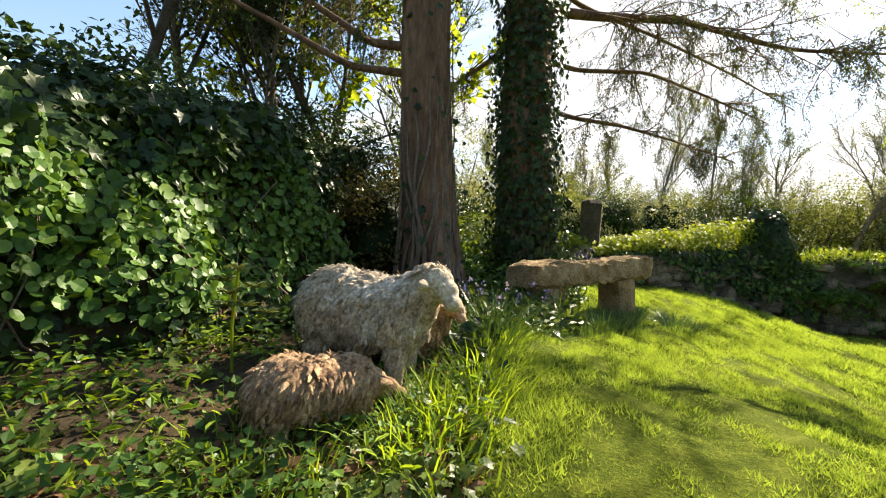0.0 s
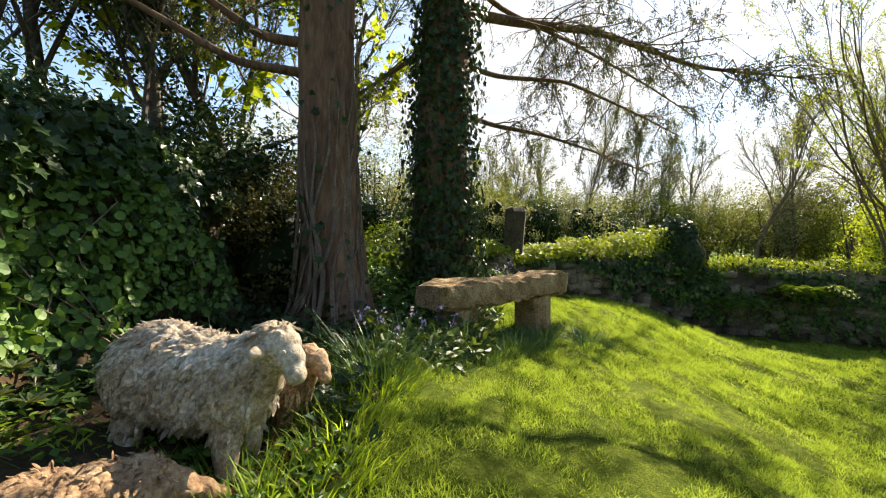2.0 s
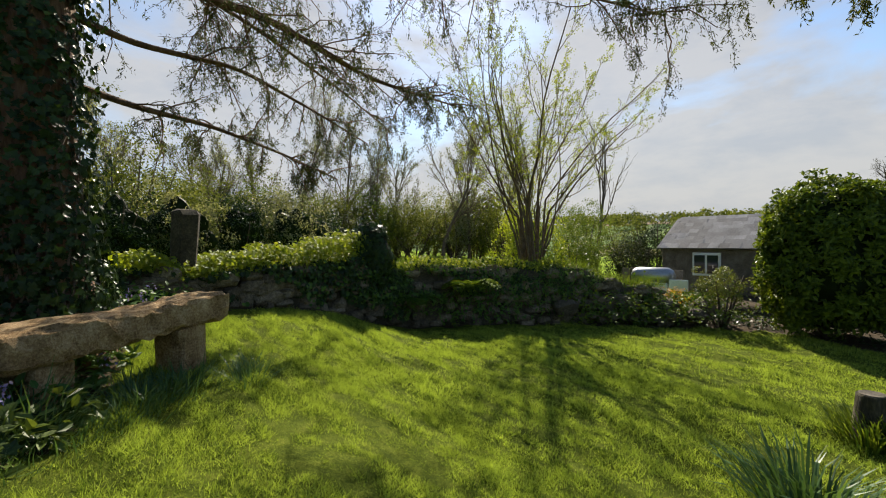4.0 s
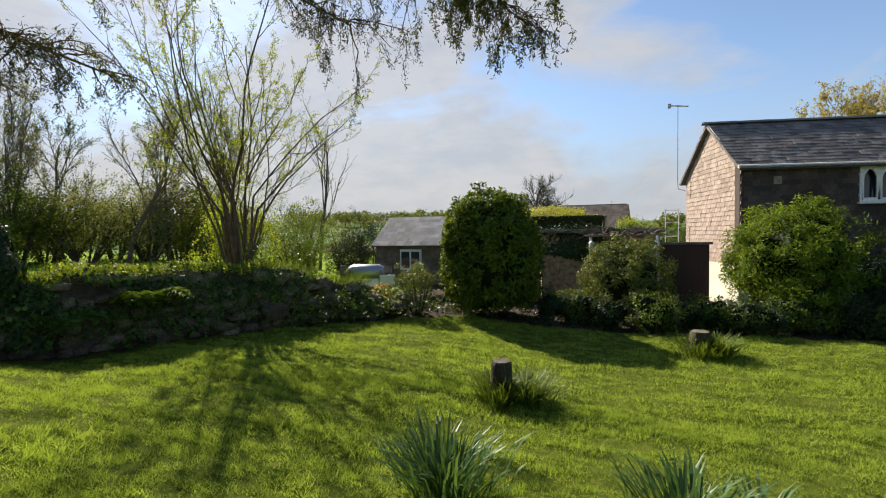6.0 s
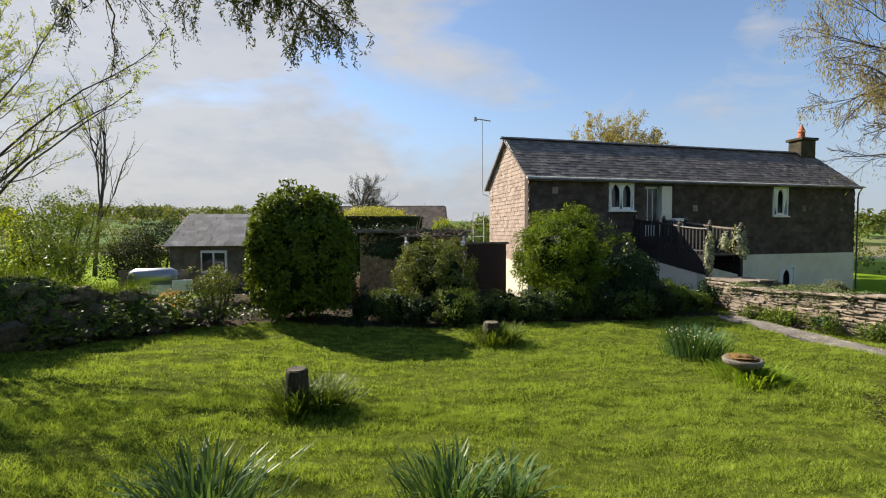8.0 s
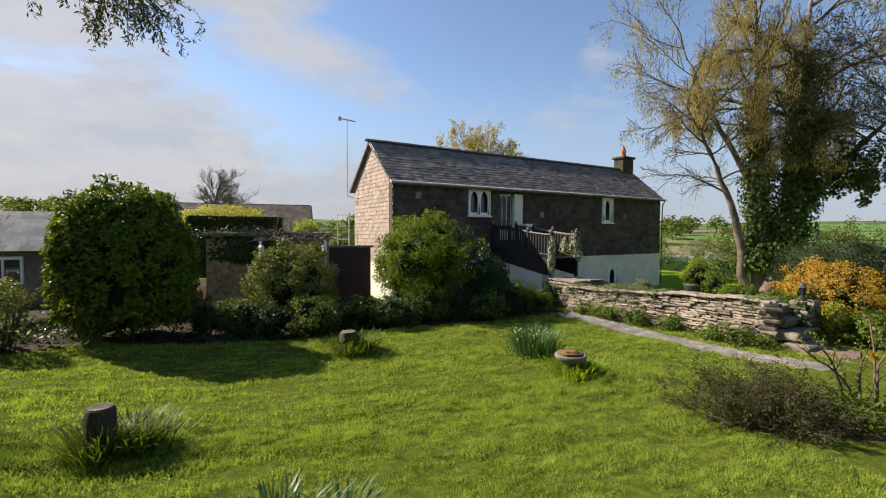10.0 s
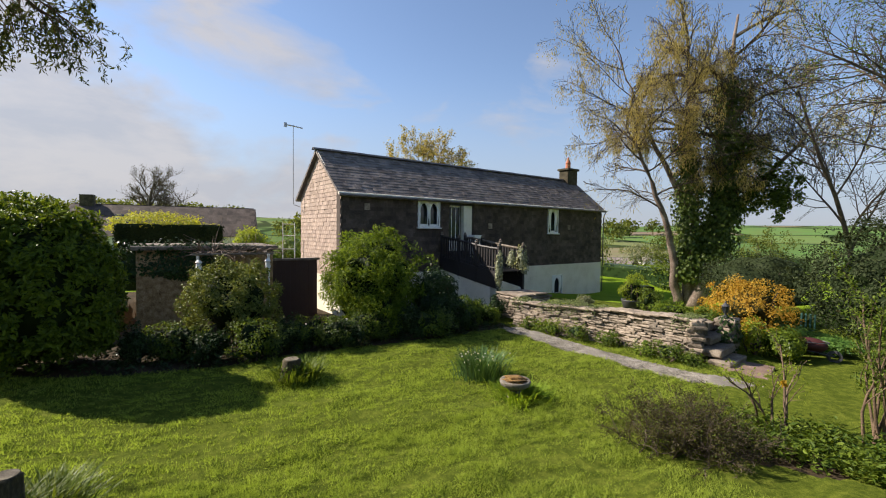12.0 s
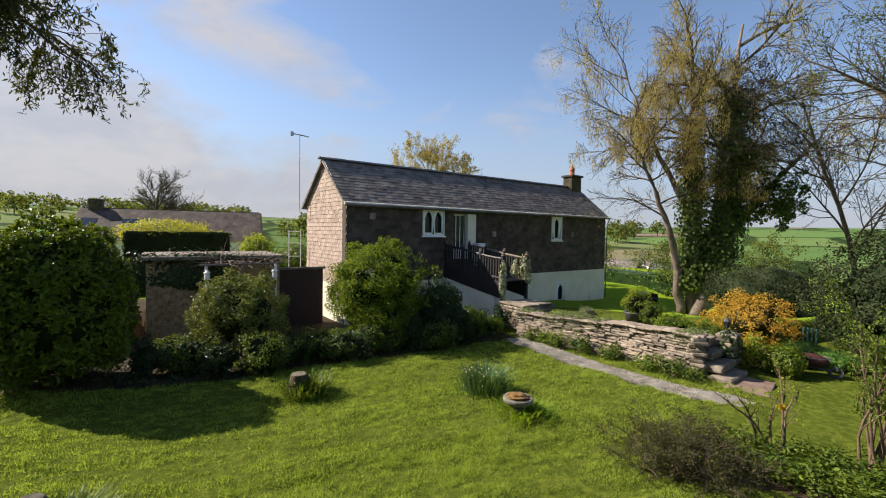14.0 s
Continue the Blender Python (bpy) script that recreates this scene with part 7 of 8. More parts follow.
for k, (x, y, r, h) in enumerate([(12.3, -14.3, 0.45, 1.3), (11.6, -14.3, 0.45, 0.85), (10.6, -14.0, 0.6, 0.45), (9.8, -14.5, 0.6, 0.5), (13.3, -13.0, 0.22, 0.35)]):
    hedge_dome("terrace_shrub", x, y, r, r, h, 1900, 0.065, [M_LIME, M_MIDGREEN, M_FEATHER, M_MIDGREEN, M_GREYGREEN][k], ["clipped yellow-green shrub in a dark pot", "leafy green shrub in the raised garden", "low spreading green plant in the raised garden", "low spreading green plant in the raised garden", "small grey-green plant on the wall's top"][k], 150 + k, amount=0.25, inner=0.55, core=0.5, core_mat=M_YEW_CORE, clumps=46, reach=0.14)
pz = gz(12.3, -14.3)
single("plant_pot", spin(12.25, -14.2, [(0.0, pz), (0.26, pz), (0.36, pz + 0.36), (0.38, pz + 0.4), (0.34, pz + 0.4), (0.3, pz + 0.3), (0, pz + 0.3)], 18), M_LEAD, (12.25, -14.2, pz), "dark plant pot with a clipped yellow-green shrub", "plant pot", smooth=True)
hedge_dome("golden_shrub", 9.6, -16.6, 1.35, 1.2, 1.65, 7000, 0.075, M_GOLD, "golden orange spring shrub", 160, amount=0.3, core=0.5, core_mat=M_COTON, clumps=150, reach=0.2)
hedge_dome("golden_shrub", 8.7, -15.0, 0.4, 0.4, 1.1, 700, 0.09, M_LIME, "small yellow and green shrub by the steps", 161, amount=0.5, core=0, inner=0.3)
hedge_dome("green_shrub", 8.0, -15.2, 0.55, 0.55, 0.9, 1300, 0.1, M_LAUREL, "broad-leaved green plant by the steps", 162, amount=0.3)
hedge_dome("holly_mass", 6.6, -20.2, 3.2, 2.4, 4.0, 22000, 0.11, M_HOLLY, "large dark grey-green evergreen shrub", 163, amount=0.25, core=0.58, core_mat=M_YEW_CORE, clumps=420, reach=0.36)
hedge_dome("holly_mass", 12.5, -23.0, 2.4, 2.0, 2.4, 8000, 0.1, M_HOLLY, "dull green shrub beyond the raised garden", 164, amount=0.25)
hedge_dome("rose_leaves", 8.3, -17.0, 1.2, 0.8, 0.7, 2600, 0.1, M_PENNY, "green leafy border plants", 165, amount=0.3)
bzz = gz(7.7, -15.9)
bar = thing("barrow", (7.7, -15.9, bzz), "dark red garden barrow half hidden among the plants", "barrow")
bm_ = pose(7.7, -15.9, bzz, 0, 0, 20)
part("tray", moved(join(blob((0, 0, 0.42), (0.42, 0.27, 0.2), 5, 0.02, 14)), bm_), M_RED, bar, "rounded dark red pan", True)
part("rim", moved(tube([(0.43 * math.cos(a), 0.28 * math.sin(a), 0.53) for a in np.linspace(0, 6.283, 25)], 0.014, 6), bm_), M_LEAD, bar)
part("wheel", moved(spin(0, 0, [(0.1, -0.035), (0.17, -0.03), (0.17, 0.03), (0.1, 0.035)], 16), bm_ @ pose(-0.55, 0, 0.17, 90, 0, 0)), M_LEAD, bar)
for sg in (-1, 1):
    part("handle", moved(tube([(-0.55, sg * 0.06, 0.18), (0.1, sg * 0.22, 0.3), (0.75, sg * 0.28, 0.5)], 0.016, 6), bm_), M_LEAD, bar)
    part("leg", moved(tube([(0.3, sg * 0.2, 0.34), (0.36, sg * 0.21, 0.0)], 0.015, 6), bm_), M_LEAD, bar)
ch = thing("garden_chair", (8.6, -17.9, gz(8.6, -17.9)), "green painted metal garden chair", "chair")
cz = gz(8.6, -17.9)
part("seat", box_at(8.6, -17.9, cz + 0.45, 0.5, 0.5, 0.04, 10), M_TEAL, ch)
for k in range(4):
    part("slat", box_at(8.42 + k * 0.12, -18.12, cz + 0.72, 0.06, 0.03, 0.5, 10), M_TEAL, ch)
    part("leg", box_at(8.6 + (0.21 if k % 2 else -0.21), -17.9 + (0.21 if k > 1 else -0.21), cz + 0.22, 0.04, 0.04, 0.44, 10), M_TEAL, ch)

# near bed at the path's end of the walk
g = np.random.default_rng(171)
cot = thing("cotoneaster", (6.1, -7.7, gz(6.1, -7.7)), "low spreading brown twiggy shrub with few leaves", "shrub")
tips, tubes = [], []
for k in range(110):
    a = g.uniform(0, 6.28)
    x, y = 6.12 + g.normal(0, 0.4), -7.7 + g.normal(0, 0.34)
    branch_tree((x, y, gz(x, y) - 0.05), (math.cos(a) * 0.8, math.sin(a) * 0.7, 0.9), g.uniform(0.5, 0.95), 0.011, 2, g, 0.8, -0.15, 5, 0.4, 0.5, 4, tips, 0.2, tubes, 5)
part("twigwork", join(*tubes), M_TWIG, cot, "tangled brown twigs")
part("foliage", twig_leaves("oval", tips, 17000, 0.034, 0.6, g, 0.03), M_COTON, cot, "small brown-green leaves")
part("green_leaves", twig_leaves("oval", tips, 3500, 0.03, 0.6, g, 0.02), M_MIDGREEN, cot, "small green leaves")


def stemmy(name, x, y, h, n, seed, mat, label, leaf=0.07, count=900, spread=0.35, bark=None):
    g = np.random.default_rng(seed)
    ob = thing(name, (x, y, gz(x, y)), label, "shrub")
    tips, tubes = [], []
    for k in range(n):
        a = g.uniform(0, 6.28)
        branch_tree((x + g.normal(0, 0.1), y + g.normal(0, 0.1), gz(x, y) - 0.05), (math.cos(a) * spread, math.sin(a) * spread, 1), h * g.uniform(0.6, 1.1), 0.028, 2, g, 0.6, 0.2, 4, 0.3, 0.45, 5, tips, 0.4, tubes, 6)
    part("stemwork", join(*tubes), bark or M_HAZEL, ob, "", True)
    part("foliage", twig_leaves("long", tips, count, leaf, 0.5, g, 0.04), mat, ob)
    return ob


stemmy("rose_bush", 5.75, -9.5, 1.75, 5, 181, M_LIME, "tall bare rose stems with a few fresh leaves", 0.06, 260)
stemmy("tall_shrub", 4.6, -10.25, 2.5, 9, 182, M_MIDGREEN, "upright shrub with tan stems and fresh leaves", 0.055, 3800, 0.2)
weeds("border_plants", 4.0, 6.9, -10.0, -7.6, 6000, 0.085, M_MIDGREEN, "fresh broad green leaves in the near border", 11, 0.4, "long", 0.5, lambda x, y: np.hypot((x - 5.1) / 1.6, (y + 9.2) / 0.9) < 1)
single("orange_flower", leaves("oval", np.tile([(5.55, -9.3, gz(5.55, -9.3) + 0.95)], (9, 1)), rng.normal(0, 1, (9, 3)) + [0, 0, 0.4], rng.normal(0, 1, (9, 3)), 0.1, 0.07), M_GOLD, (5.55, -9.3, gz(5.55, -9.3) + 0.9), "single orange bloom among the stems", "flower")

# --- birch with ivy ---
g = np.random.default_rng(201)
bx, by = 16.3, -24.6
bz0 = gz(bx, by)
birch = thing("birch_tree", (bx, by, bz0), "tall ivy-clad birch with hanging yellowish catkins", "tree")
tips, tubes = [], []
P1 = np.array([(bx, by, bz0 - 0.2), (bx - 0.3, by - 0.7, bz0 + 2.0), (bx - 0.4, by - 1.5, bz0 + 4.5), (bx - 0.5, by - 1.9, bz0 + 8.0), (bx - 0.4, by - 2.0, bz0 + 12.0), (bx - 0.6, by - 2.2, bz0 + 16.0)])
P2 = np.array([(bx + 0.6, by + 0.4, bz0 - 0.2), (bx + 0.7, by + 0.7, bz0 + 2.5), (bx + 1.0, by + 1.4, bz0 + 5.0), (bx + 1.4, by + 2.6, bz0 + 7.8), (bx + 1.8, by + 4.0, bz0 + 10.0)])
P4 = np.array([(bx - 0.4, by - 1.5, bz0 + 4.2), (bx - 1.5, by - 3.0, bz0 + 6.6), (bx - 2.6, by - 5.0, bz0 + 9.0), (bx - 3.8, by - 7.4, bz0 + 12.0)])
P5 = np.array([(bx + 0.4, by - 0.2, bz0 + 5.0), (bx + 1.3, by + 1.2, bz0 + 8.0), (bx + 2.0, by + 2.6, bz0 + 11.0), (bx + 2.6, by + 3.6, bz0 + 14.0)])
P3 = np.array([(bx + 0.3, by - 0.1, bz0 - 0.2), (bx + 0.4, by - 0.2, bz0 + 4.0), (bx + 0.5, by + 0.3, bz0 + 9.0), (bx + 0.4, by + 0.6, bz0 + 14.5)])
trunks = []
for P, r in ((P1, 0.5), (P2, 0.27), (P3, 0.36), (P4, 0.21), (P5, 0.18)):
    tt = np.linspace(0, 1, 18)
    Q = np.stack([np.interp(tt, np.linspace(0, 1, len(P)), P[:, k]) for k in range(3)], -1)
    Q[1:-1] += g.normal(0, 0.04, (16, 3))
    part("trunk", tube(Q, np.linspace(r, r * 0.12, 18), 10), M_BIRCH, birch, "pinkish brown birch trunk", True)
    trunks.append((Q, np.linspace(r, r * 0.3, 18)))
    for k in range(20 if r > 0.3 else 13):
        f = g.uniform(0.5 if r > 0.22 else 0.35, 1.0) * 17
        i = min(int(f), 16)
        q = Q[i]
        a = g.uniform(0, 6.28)
        branch_tree(q, (math.cos(a), math.sin(a), g.uniform(0.25, 0.9)), g.uniform(2.2, 5.0) * (0.75 + f / 50), r * 0.2, 2, g, 0.75, -0.1, 9, 0.35, 0.5, 4, tips, 0.2, tubes, 6, 0.008)
part("branchwork", join(*tubes), M_TWIG, birch)
n = 62000
P, D = along(tips, n, g, 0.06)
drop = g.uniform(0, 1, n) ** 1.5 * 1.0
P[:, 2] -= drop
side_way = (P[:, 0] - bx) * 0.5 + (P[:, 1] - by) * 0.87
high = (P[:, 2] > bz0 + 6.3 + np.clip(side_way - 1.0, 0, 3) * 0.7) | (g.uniform(0, 1, n) < 0.12)
P, n = P[high], int(high.sum())
L = g.uniform(0.08, 0.2, n)
tagged(part("catkin_foliage", leaves("oval", P, g.normal(0, 0.3, (n, 3)) + [0, 0, -1], g.normal(0, 1, (n, 3)), L, L * 0.22), M_CATKIN, birch, "hanging yellow-brown catkins and young leaves"), kind="stuff")
ivy_g = join(ivy_on_trunk(trunks[0][0][4:15], trunks[0][1][4:15] + 0.1, 9500, 0.16, g, 0.24, "ivy"), ivy_on_trunk(trunks[2][0][2:13], trunks[2][1][2:13] + 0.08, 6500, 0.16, g, 0.2, "ivy"), ivy_on_trunk(trunks[3][0][:8], trunks[3][1][:8] + 0.05, 1600, 0.15, g, 0.2, "ivy"), clump_leaves("ivy", (bx - 2.2, by - 3.3, bz0 + 6.4), (1.1, 1.3, 1.6), 2600, 0.15, 202, 1.0, 0.4, 40, 0.4, -0.9, deep=0.3), clump_leaves("ivy", (bx - 0.7, by - 1.9, bz0 + 9.0), (0.8, 0.8, 3.6), 4200, 0.15, 203, 1.0, 0.5, 60, 0.4, -0.95, deep=0.3))
tagged(part("ivy_leaves", ivy_g, M_IVY_LIT, birch, "thick ivy climbing the trunks, its green lightened for sunlight"), kind="stuff")

leafy_tree("bare_tree", (6.9, -22.3), 13.0, 211, M_MIDGREEN, 0.085, 17000, "spreading tree with mossy bare branches and sparse buds", 0.2, 15, 1.1, 3, M_TWIG, 0.05, start=0.2, bend=0.3, thin=0.007)
leafy_tree("bare_tree", (10.8, -28.5), 10.5, 216, M_HOLLY, 0.09, 7000, "fine-twigged spreading tree beyond the evergreen shrub", 0.13, 13, 1.0, 3, M_TWIG, 0.1, start=0.15, bend=0.2, thin=0.008)
leafy_tree("birch_tree", (33.0, -17.0), 10.5, 212, M_CATKIN, 0.17, 16000, "yellowish birch rising behind the cottage roof", 0.16, 12, 0.85, 3, M_BIRCH, 0.3, droop=0.8, start=0.3, ratio=0.4)
leafy_tree("bare_tree", (62.0, 4.0), 8.0, 213, M_COTON, 0.1, 7000, "round-headed bare tree by the neighbouring house", 0.35, 13, 1.0, 3, M_TWIG, 0.25, start=0.25, shrink=0.62)
leafy_tree("ash_tree", (26.0, 14.6), 8.5, 214, M_GREYGREEN, 0.08, 700, "thin bare ash tree behind the hazel", 0.12, 9, 0.45, 2, M_TWIG, 0.4, start=0.35)

# --- shed, tank, garage, hedge, bungalow ---
def gabled(name, c, yaw, length, depth, z0, eave, ridge, wall_mat, roof_mat, label, over=0.2, courses=9, category="building"):
    ob = thing(name, (c[0], c[1], z0), label, category)
    m0 = pose(c[0], c[1], 0, 0, 0, yaw)
    part("wall", moved(cbox(length, depth, eave - z0 + 0.8, 0.02), m0 @ pose(0, 0, (eave + z0 - 0.8) / 2)), wall_mat, ob)
    V = [(sx * length / 2, sy, z) for sx in (-1, 1) for sy, z in ((-depth / 2, eave), (depth / 2, eave), (0, ridge))]
    part("gable", moved((np.array(V), np.array([(0, 1, 2), (3, 5, 4), (0, 2, 5), (0, 5, 3), (1, 4, 5), (1, 5, 2)])), m0), wall_mat, ob)
    sl = math.atan2(ridge - eave, depth / 2)
    rn = math.hypot(ridge - eave, depth / 2) + over
    rf = part("roof", join(*[moved(cbox(length + 0.3, rn, 0.07, 0.01), m0 @ pose(0, 0, ridge + 0.06, 0, 0, r) @ pose(0, 0, 0, math.degrees(sl), 0, 0) @ pose(0, -rn / 2, 0)) for r in (0, 180)]), roof_mat, ob, "grey slate roof")
    g = np.random.default_rng(int(length * 10))
    tiles = []
    for r in (0, 180):
        for i in range(courses):
            for j in range(int(length / 0.36)):
                tiles.append(moved(pbox(0.358, rn / courses * 1.3, 0.015), m0 @ pose(0, 0, ridge + 0.06, 0, 0, r) @ pose(0, 0, 0, math.degrees(sl), 0, 0) @ pose(-length / 2 + 0.36 * (j + 0.5 + 0.25 * (i % 2)), -rn * (i + 0.5) / courses, 0.055 + g.normal(0, 0.003), 2.0, 0, g.normal(0, 0.4))))
    tagged(part("slating", join(*tiles), roof_mat, rf), kind="stuff")
    return ob, m0


shed, m0 = gabled("stone_shed", (21.9, 5.95), -93, 4.6, 3.6, gz(21, 7), 1.0, 2.15, M_STONE, M_GREYSLATE, "small stone outhouse with a slate roof")
part("window_frame", moved(join(cbox(1.0, 0.1, 0.9, 0.02)), m0 @ pose(-0.6, -1.82, 0.35)), M_WHITE, shed, "white window frame")
for k in (-1, 1):
    part("pane", moved(cbox(0.38, 0.03, 0.7, 0.005), m0 @ pose(-0.6 + k * 0.23, -1.88, 0.35)), M_GLASS, shed)
tz = gz(17.6, 7.6)
tank = thing("gas_tank", (17.6, 7.6, tz), "pale grey cylindrical tank on a low frame", "tank")
part("drum", moved(tube([(-0.75, 0, 0), (-0.68, 0, 0), (-0.5, 0, 0), (0.5, 0, 0), (0.68, 0, 0), (0.75, 0, 0)], [0.02, 0.2, 0.3, 0.3, 0.2, 0.02], 18), pose(17.6, 7.6, tz + 0.75, 0, 0, -75)), M_METAL, tank, "", True)
part("cradle", join(box_at(17.6, 7.6, tz + 0.25, 0.5, 1.0, 0.5, 15), box_at(17.55, 6.7, tz + 0.45, 0.08, 0.6, 0.4, 15)), M_WHITE, tank)
fence = thing("old_fence", (17.2, 8.2, gz(17.2, 8.2)), "weathered grey board fence behind the tank", "fence")
for k in range(7):
    part("board", box_at(18.2 + 0.02 * k, 8.9 - 0.32 * k, gz(18, 8) + 0.45, 0.04, 0.28, 1.0 + 0.05 * math.sin(k * 2), 5, 0.01), M_WOODOLD, fence)

gar = thing("garage", (21.5, -1.2, gz(21, -1)), "low rendered outbuilding with a flat ivy-grown roof", "outbuilding")
# brown granite colour stands in for the shade on this rendered wall
part("wall", box_at(22.6, -1.1, -0.1, 3.4, 4.6, 3.1, 4, 0.02), M_GRANITE, gar, "rendered wall with its shade put into a brown colour")
part("roof", box_at(22.5, -1.1, 1.5, 3.7, 4.9, 0.14, 4, 0.02), M_WOODOLD, gar, "flat grey roof")
part("ivy", join(shell_leaves("ivy", (20.95, 0.0, 0.75), (0.3, 2.0, 0.9), 4200, 0.1, 221, 1.0, 0.3, 0.5), shell_leaves("oval", (20.9, -1.2, 1.45), (0.35, 2.5, 0.22), 1500, 0.09, 222, 0.7, 0.3, 0.4)), M_IVY, gar, "ivy hanging from the roof edge")
perg = thing("pergola", (20.2, -2.0, gz(20.2, -2)), "white metal pergola hung with bare brown vines", "pergola")
for y in (-0.8, -3.2):
    part("post", box_at(19.9, y, 0.1, 0.06, 0.06, 2.4, 4), M_WHITE, perg)
part("beam", box_at(19.9, -2.0, 1.3, 0.06, 2.8, 0.07, 4), M_WOODOLD, perg)
for y in (-0.9, -1.6, -2.3, -3.1):
    part("rafter", box_at(20.4, y, 1.36, 1.1, 0.05, 0.05, 4), M_WOODOLD, perg)
vg = []
gg = np.random.default_rng(223)
for k in range(70):
    vg.append(tube(limb((20.0 + gg.uniform(0, 0.8), gg.uniform(-3.2, -0.8), 1.38), (gg.normal(0, 0.5), gg.normal(0, 1), gg.normal(0.1, 0.2)), gg.uniform(0.6, 1.4), 0.6, -0.1, 6, gg), np.linspace(0.016, 0.006, 7), 4))
part("vine_tangle", join(*vg), M_VINE, perg, "tangled bare vines")
for y in (-0.85, -3.15):
    q = thing("hanging_lantern", (19.85, y, 0.85), "small white lantern hanging from the pergola", "lantern", "pergola lanterns")
    part("body", spin(19.85, y, [(0.07, 0.75), (0.1, 0.78), (0.08, 1.0), (0.12, 1.02), (0.02, 1.12), (0.012, 1.3)], 8), M_WHITE, q)
door_g = thing("boarded_gate", (21.3, -4.6, gz(21.3, -4.6)), "dark brown boarded yard gate between outbuilding and cottage", "gate")
for k in range(11):
    part("board", box_at(21.6 + 0.01 * k, -3.45 - 0.19 * k, -0.4, 0.04, 0.188, 2.6, 3, 0.004), M_GATE, door_g)
part("top_rail", box_at(21.62, -4.4, 0.95, 0.14, 2.3, 0.1, 3), M_WOODOLD, door_g, "grey capping rail")
blk = thing("clipped_hedge", (28.0, 0.4, gz(28, 0)), "tall clipped dark hedge, its top coloured yellow-green for sunlight", "hedge")
part("hedge_body", moved(cbox(1.4, 4.6, 4.6, 0.1), pose(28.4, 0.3, 0.1, 0, 0, 4)), M_YEW_CORE, blk)
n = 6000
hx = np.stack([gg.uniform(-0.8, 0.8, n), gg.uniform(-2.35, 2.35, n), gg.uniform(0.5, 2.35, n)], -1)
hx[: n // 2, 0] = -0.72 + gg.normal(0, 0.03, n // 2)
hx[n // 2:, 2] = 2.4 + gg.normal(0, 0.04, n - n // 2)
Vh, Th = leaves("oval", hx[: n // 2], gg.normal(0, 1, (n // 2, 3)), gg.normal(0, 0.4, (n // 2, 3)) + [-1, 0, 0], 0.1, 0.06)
part("side_leaves", moved((Vh, Th), pose(28.4, 0.3, 0.0, 0, 0, 4)), M_YEW_CORE, blk)
# the top's sunlight is painted as a yellow-green leaf colour
part("top_leaves", shell_leaves("oval", (28.9, 0.9, 2.35), (1.2, 2.2, 0.75), 4500, 0.11, 224, 0.6, 0.25, 0.6), M_HEDGE_SUNLIT, blk, "top growth with sunlight put into its yellow-green colour")
bung, m0 = gabled("bungalow", (46.0, 1.0), -94, 13.0, 8.0, gz(46, 1) - 0.6, 1.6, 3.9, M_RENDERW, M_SLATEHUNG, "neighbouring bungalow with a long slate roof", category="house", courses=10)
part("chimney", moved(cbox(0.9, 0.7, 1.3, 0.03), m0 @ pose(-5.6, 0, 4.1)), M_DARKSTONE, bung)
for k in (0.5, -2.2):
    part("rooflight", moved(cbox(1.1, 1.3, 0.08, 0.02), m0 @ pose(-3.5 + k, -2.0, 2.86, 30, 0, 0)), M_GLASS, bung, "dark roof window")
shrub("garden_shrub", (29.5, -3.4, 1.0), (1.1, 1.0, 1.4), 2500, 0.14, M_LIME, "light green shrub behind the hedge", 225, amount=0.3)
shrub("garden_shrub", (31.0, -6.0, 0.6), (1.8, 1.4, 1.1), 2500, 0.13, M_MIDGREEN, "rounded shrub beyond the yard gate", 226, amount=0.25)
fr = thing("handrail_frame", (26.2, -5.0, gz(26, -5)), "white metal rail frame by the cottage's back corner", "frame")
for y in (-4.75, -5.35):
    part("upright", box_at(26.2, y, 1.1, 0.05, 0.05, 3.0, 0), M_WHITE, fr)
for z in (1.2, 1.9, 2.5):
    part("bar", box_at(26.2, -5.05, z, 0.04, 0.6, 0.04, 0), M_WHITE, fr)

# far cottages on the valley side
for k, (x, y, L, wm, lab) in enumerate([(62.0, -86.7, 6.0, M_WHITE, "white-walled cottage across the fields"), (68.5, -81.8, 8.5, M_DARKSTONE, "low brown-roofed bungalow across the fields")]):
    gabled("far_cottage", (x, y), -40 + 60 * k, L, 6.0, gz(x, y) - 0.5, gz(x, y) + (2.8 if k == 0 else 1.7), gz(x, y) + (4.6 if k == 0 else 3.3), wm, M_SLATE if k == 0 else M_SLATE, lab, category="house", courses=6)
g = np.random.default_rng(231)
picnic = thing("picnic_table", (21.5, -27.0, gz(21.5, -27)), "dark wooden picnic table on the upper grass", "table")
pzz = gz(21.5, -27)
part("table_top", box_at(21.5, -27.0, pzz + 0.75, 0.8, 1.6, 0.05, 10), M_BLACK, picnic)
for s in (-1, 1):
    part("bench_seat", box_at(21.5 + s * 0.65, -27.0, pzz + 0.45, 0.28, 1.6, 0.05, 10), M_BLACK, picnic)
    part("leg_frame", box_at(21.5, -27.0 + s * 0.6, pzz + 0.37, 1.3, 0.08, 0.74, 10), M_BLACK, picnic)
hedge_far = thing("far_hedge", (24.0, -33.0, gz(24, -33)), "trimmed hedge at the end of the upper garden", "hedge")
part("hedge_body", shell_leaves("oval", (27.0, -33.0, gz(27, -33) + 0.35), (7.5, 1.2, 1.2), 5000, 0.18, 232, 0.6, 0.12, 0.7, box=0.5), M_LAUREL, hedge_far)
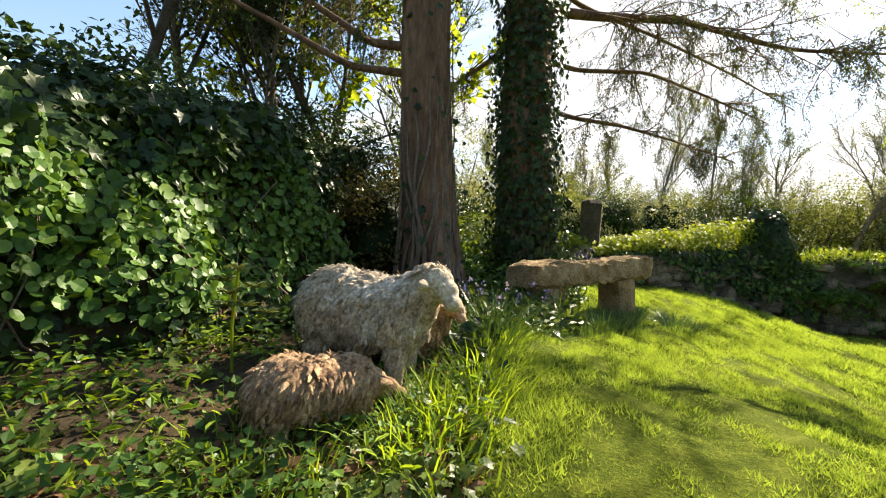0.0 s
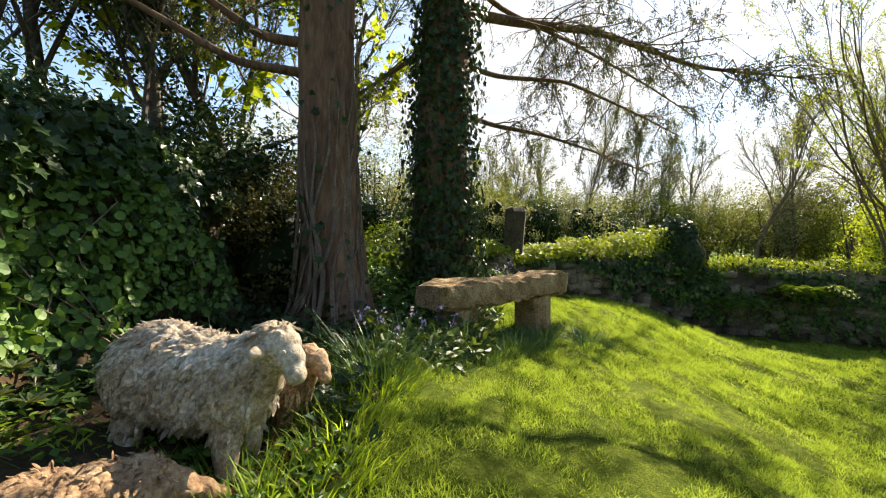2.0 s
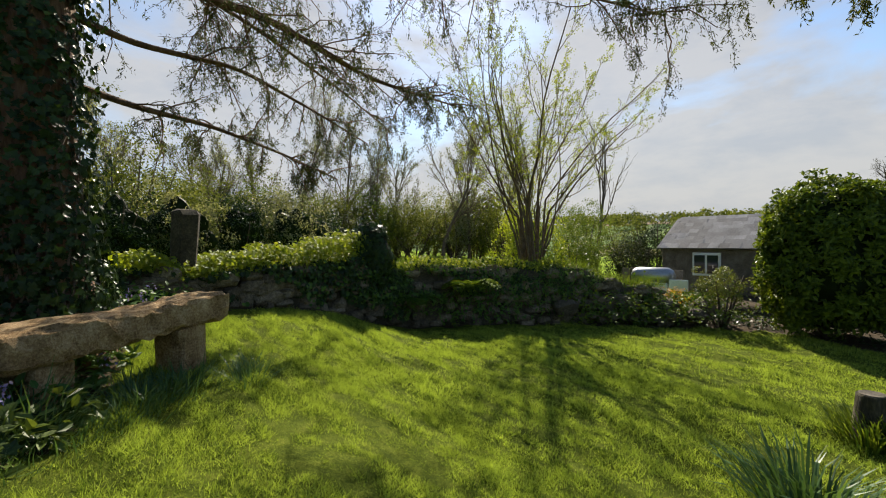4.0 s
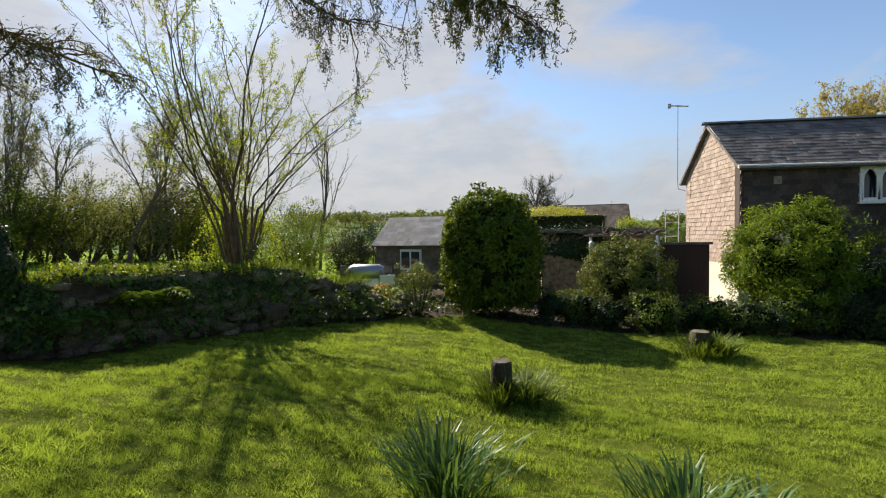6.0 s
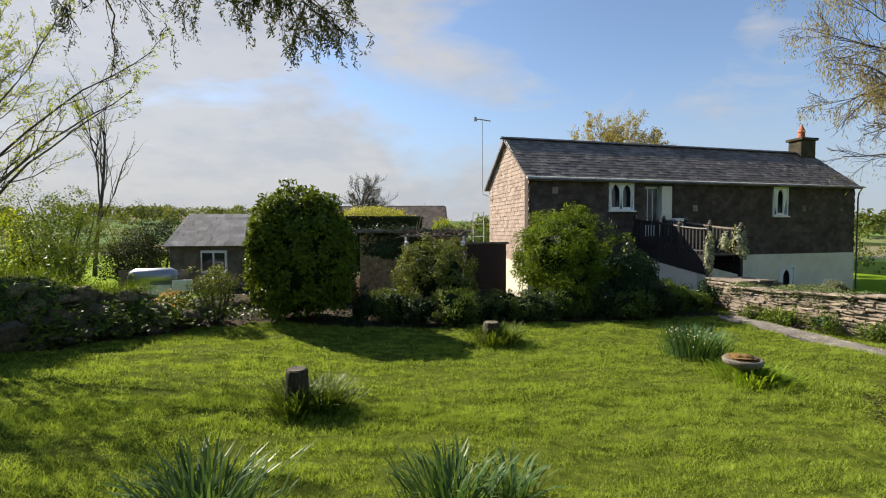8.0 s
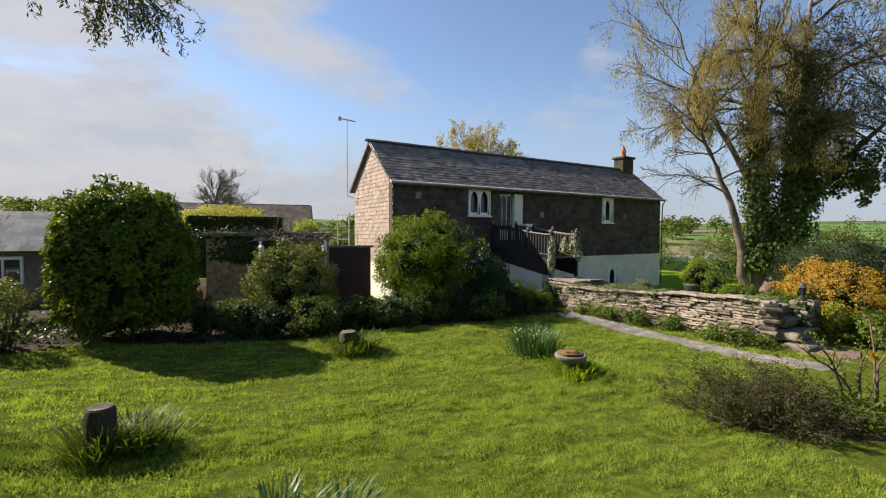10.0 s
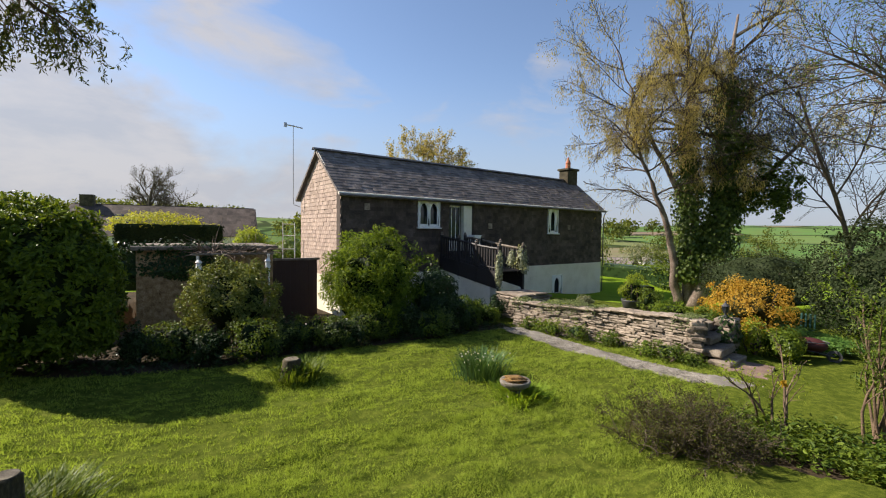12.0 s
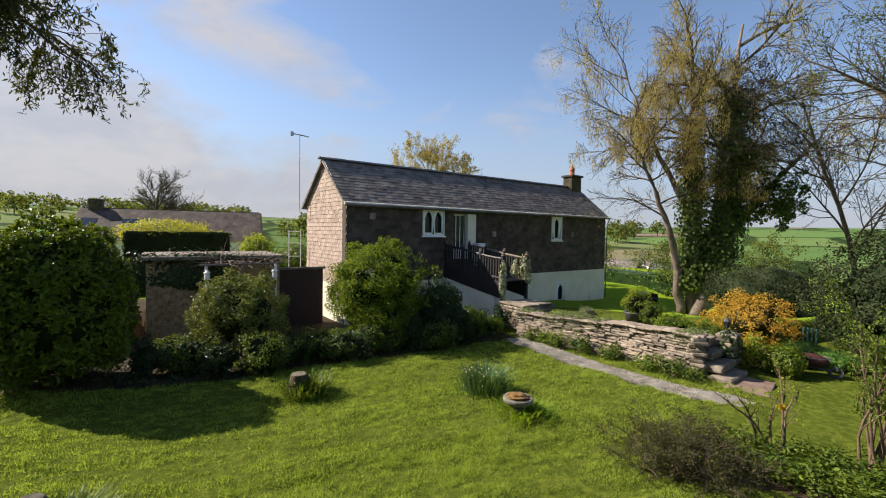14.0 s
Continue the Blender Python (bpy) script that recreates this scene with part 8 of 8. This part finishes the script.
# solid added core, coloured dark as the shade behind the leaves
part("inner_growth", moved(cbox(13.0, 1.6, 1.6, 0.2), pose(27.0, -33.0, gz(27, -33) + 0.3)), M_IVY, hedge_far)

# --- trees round the meadow and far woods ---
g = np.random.default_rng(241)
spots = [(0.0, 13.5), (2.6, 16.0), (-3.5, 12.0), (1.0, 19.0), (4.6, 18.5)]
for k, (x, y) in enumerate(spots):
    r = g.uniform(1.6, 2.3)
    hedge_dome("meadow_thicket", x, y, r * 1.2, r, g.uniform(3.6, 5.0), 9000, 0.09, [M_GREYGREEN, M_FAR, M_GREYGREEN][k % 3], "loose spring thicket at the meadow's edge", 300 + k, amount=0.4, inner=0.3, core=0, stems=16, group="thickets round the meadow", clumps=200, reach=0.34)
for k in range(5):
    hedge_dome("blackthorn", 2.2 + k * 1.5, 12.5 + 0.6 * k + g.normal(0, 0.4), 1.25, 0.9, g.uniform(1.7, 2.6), 4500, 0.07, [M_IVY, M_GREYGREEN][k % 2], "dark blackthorn bush behind the garden wall", 380 + k, amount=0.35, inner=0.5, core=0.5, core_mat=M_YEW_CORE, group="blackthorns behind the wall", clumps=110, reach=0.26)
for k in range(26):
    az = radians(6 + k * 1.85 + g.normal(0, 0.4))
    d = 20.5 + 3.0 * math.sin(k * 2.1) ** 2 + g.uniform(0, 1.5)
    x, y = 1.0 + math.sin(az) * d, 1.0 + math.cos(az) * d
    r = g.uniform(1.4, 2.2)
    hedge_dome("wood_edge_bush", x, y, r, r, g.uniform(2.5, 4.3), 6000, 0.1, [M_FAR, M_GREYGREEN, M_FAR, M_MIDGREEN][k % 4], "tall leafing bush of the wood beyond the meadow", 360 + k, amount=0.4, inner=0.35, core=0, stems=12, group="bushes of the wood's edge", clumps=170, reach=0.42, low=-0.95)
for k in range(12):
    az = radians(3 + k * 4.3 + g.normal(0, 0.8))
    d = g.uniform(20.0, 25.0)
    x, y, h = 1.0 + math.sin(az) * d, 1.0 + math.cos(az) * d, g.uniform(4.8, 6.6)
    leafy_tree("meadow_tree", (x, y), h, 320 + k, [M_FAR, M_GREYGREEN][k % 2], 0.07, 3600, "thin leafless tree with first buds at the meadow's edge", 0.085, 9, 0.55, 3, M_VINE, 0.3, start=0.22, thin=0.007)
for k, (x, y, r, h, mt) in enumerate([(14.2, 10.6, 1.4, 3.0, M_LIME), (16.2, 9.8, 1.1, 2.4, M_MIDGREEN), (18.5, 11.5, 1.6, 3.6, M_MIDGREEN), (21.0, 12.5, 1.8, 4.4, M_MIDGREEN), (24.5, 12.0, 1.8, 3.4, M_FAR), (26.0, 9.5, 1.7, 3.4, M_LAUREL), (23.4, 10.0, 1.6, 3.5, M_IVY), (20.4, 9.6, 1.2, 2.2, M_HOLLY)]):
    hedge_dome("hedgerow_bush", x, y, r, r, h, 6000, 0.085, mt, "yellow-green spring bush beyond the wall", 340 + k, amount=0.35, inner=0.35, core=0, stems=12, group="bushes beyond the wall", clumps=130, reach=0.34)
for k in range(11):
    az = radians(112 + k * 4.4 + g.normal(0, 1.0))
    d = g.uniform(44, 62)
    x, y = 2.0 + math.sin(az) * d, math.cos(az) * d
    hedge_dome("field_hedge_bush", x, y, g.uniform(2.2, 3.4), 2.0, g.uniform(2.2, 4.2) + (1.5 if k > 7 else 0), 2200, 0.22, [M_FAR, M_HOLLY, M_FAR, M_GREYGREEN][k % 4], "rough hedge bush at the field's edge beyond the garden", 420 + k, amount=0.35, inner=0.4, core=0, stems=8, group="bushes along the field hedge", clumps=70, reach=0.6)
far_geo, trunk_geo = [], []
for k in range(120):
    az = radians(-95 - g.uniform(0, 62))
    d = g.uniform(110, 300)
    x, y = 3 - math.sin(az) * d, math.cos(az) * d
    z, sz = gz(x, y), g.uniform(1.2, 2.6)
    far_geo.append(shell_leaves("oval", (x, y, z + sz * 0.5), (sz * 1.6, sz * 1.6, sz * 0.7), 160, sz * 0.26, 900 + k, 0.7, 0.35, 0.3))
for k in range(150):
    az = radians(g.uniform(-150, 25))
    d = g.uniform(60, 110) if k % 4 == 0 else g.uniform(260, 480)
    x, y = 3 - math.sin(az) * d, math.cos(az) * d
    if d < 200 and -2.65 < az < -0.95:
        continue
    z, s = gz(x, y), g.uniform(3.5, 6.5) * (1 if d < 200 else 1.4)
    far_geo.append(shell_leaves("oval", (x, y, z + s * 0.75), (s * 0.8, s * 0.8, s * 0.75), 900 if d < 200 else 260, s * (0.1 if d < 200 else 0.24), 400 + k, 0.7, 0.35, 0.3))
    trunk_geo.append(tube([(x, y, z - 0.5), (x, y, z + s * 0.8)], [0.35, 0.2], 5))
for k in range(46):
    az = radians(-56 - k * 0.85 + g.normal(0, 0.3))
    d = g.uniform(430, 520)
    x, y = 3 - math.sin(az) * d, math.cos(az) * d
    z, s = gz(x, y), g.uniform(5, 9)
    far_geo.append(shell_leaves("oval", (x, y, z + s * 0.6), (s, s, s * 0.75), 200, s * 0.28, 600 + k, 0.7, 0.35, 0.3))
ob = new("far_woods", mesh_of("far_woods", *join(*far_geo, *trunk_geo), M_FAR))
tagged(ob, "distant woods and hedgerow trees on the hills", "woods", kind="stuff")
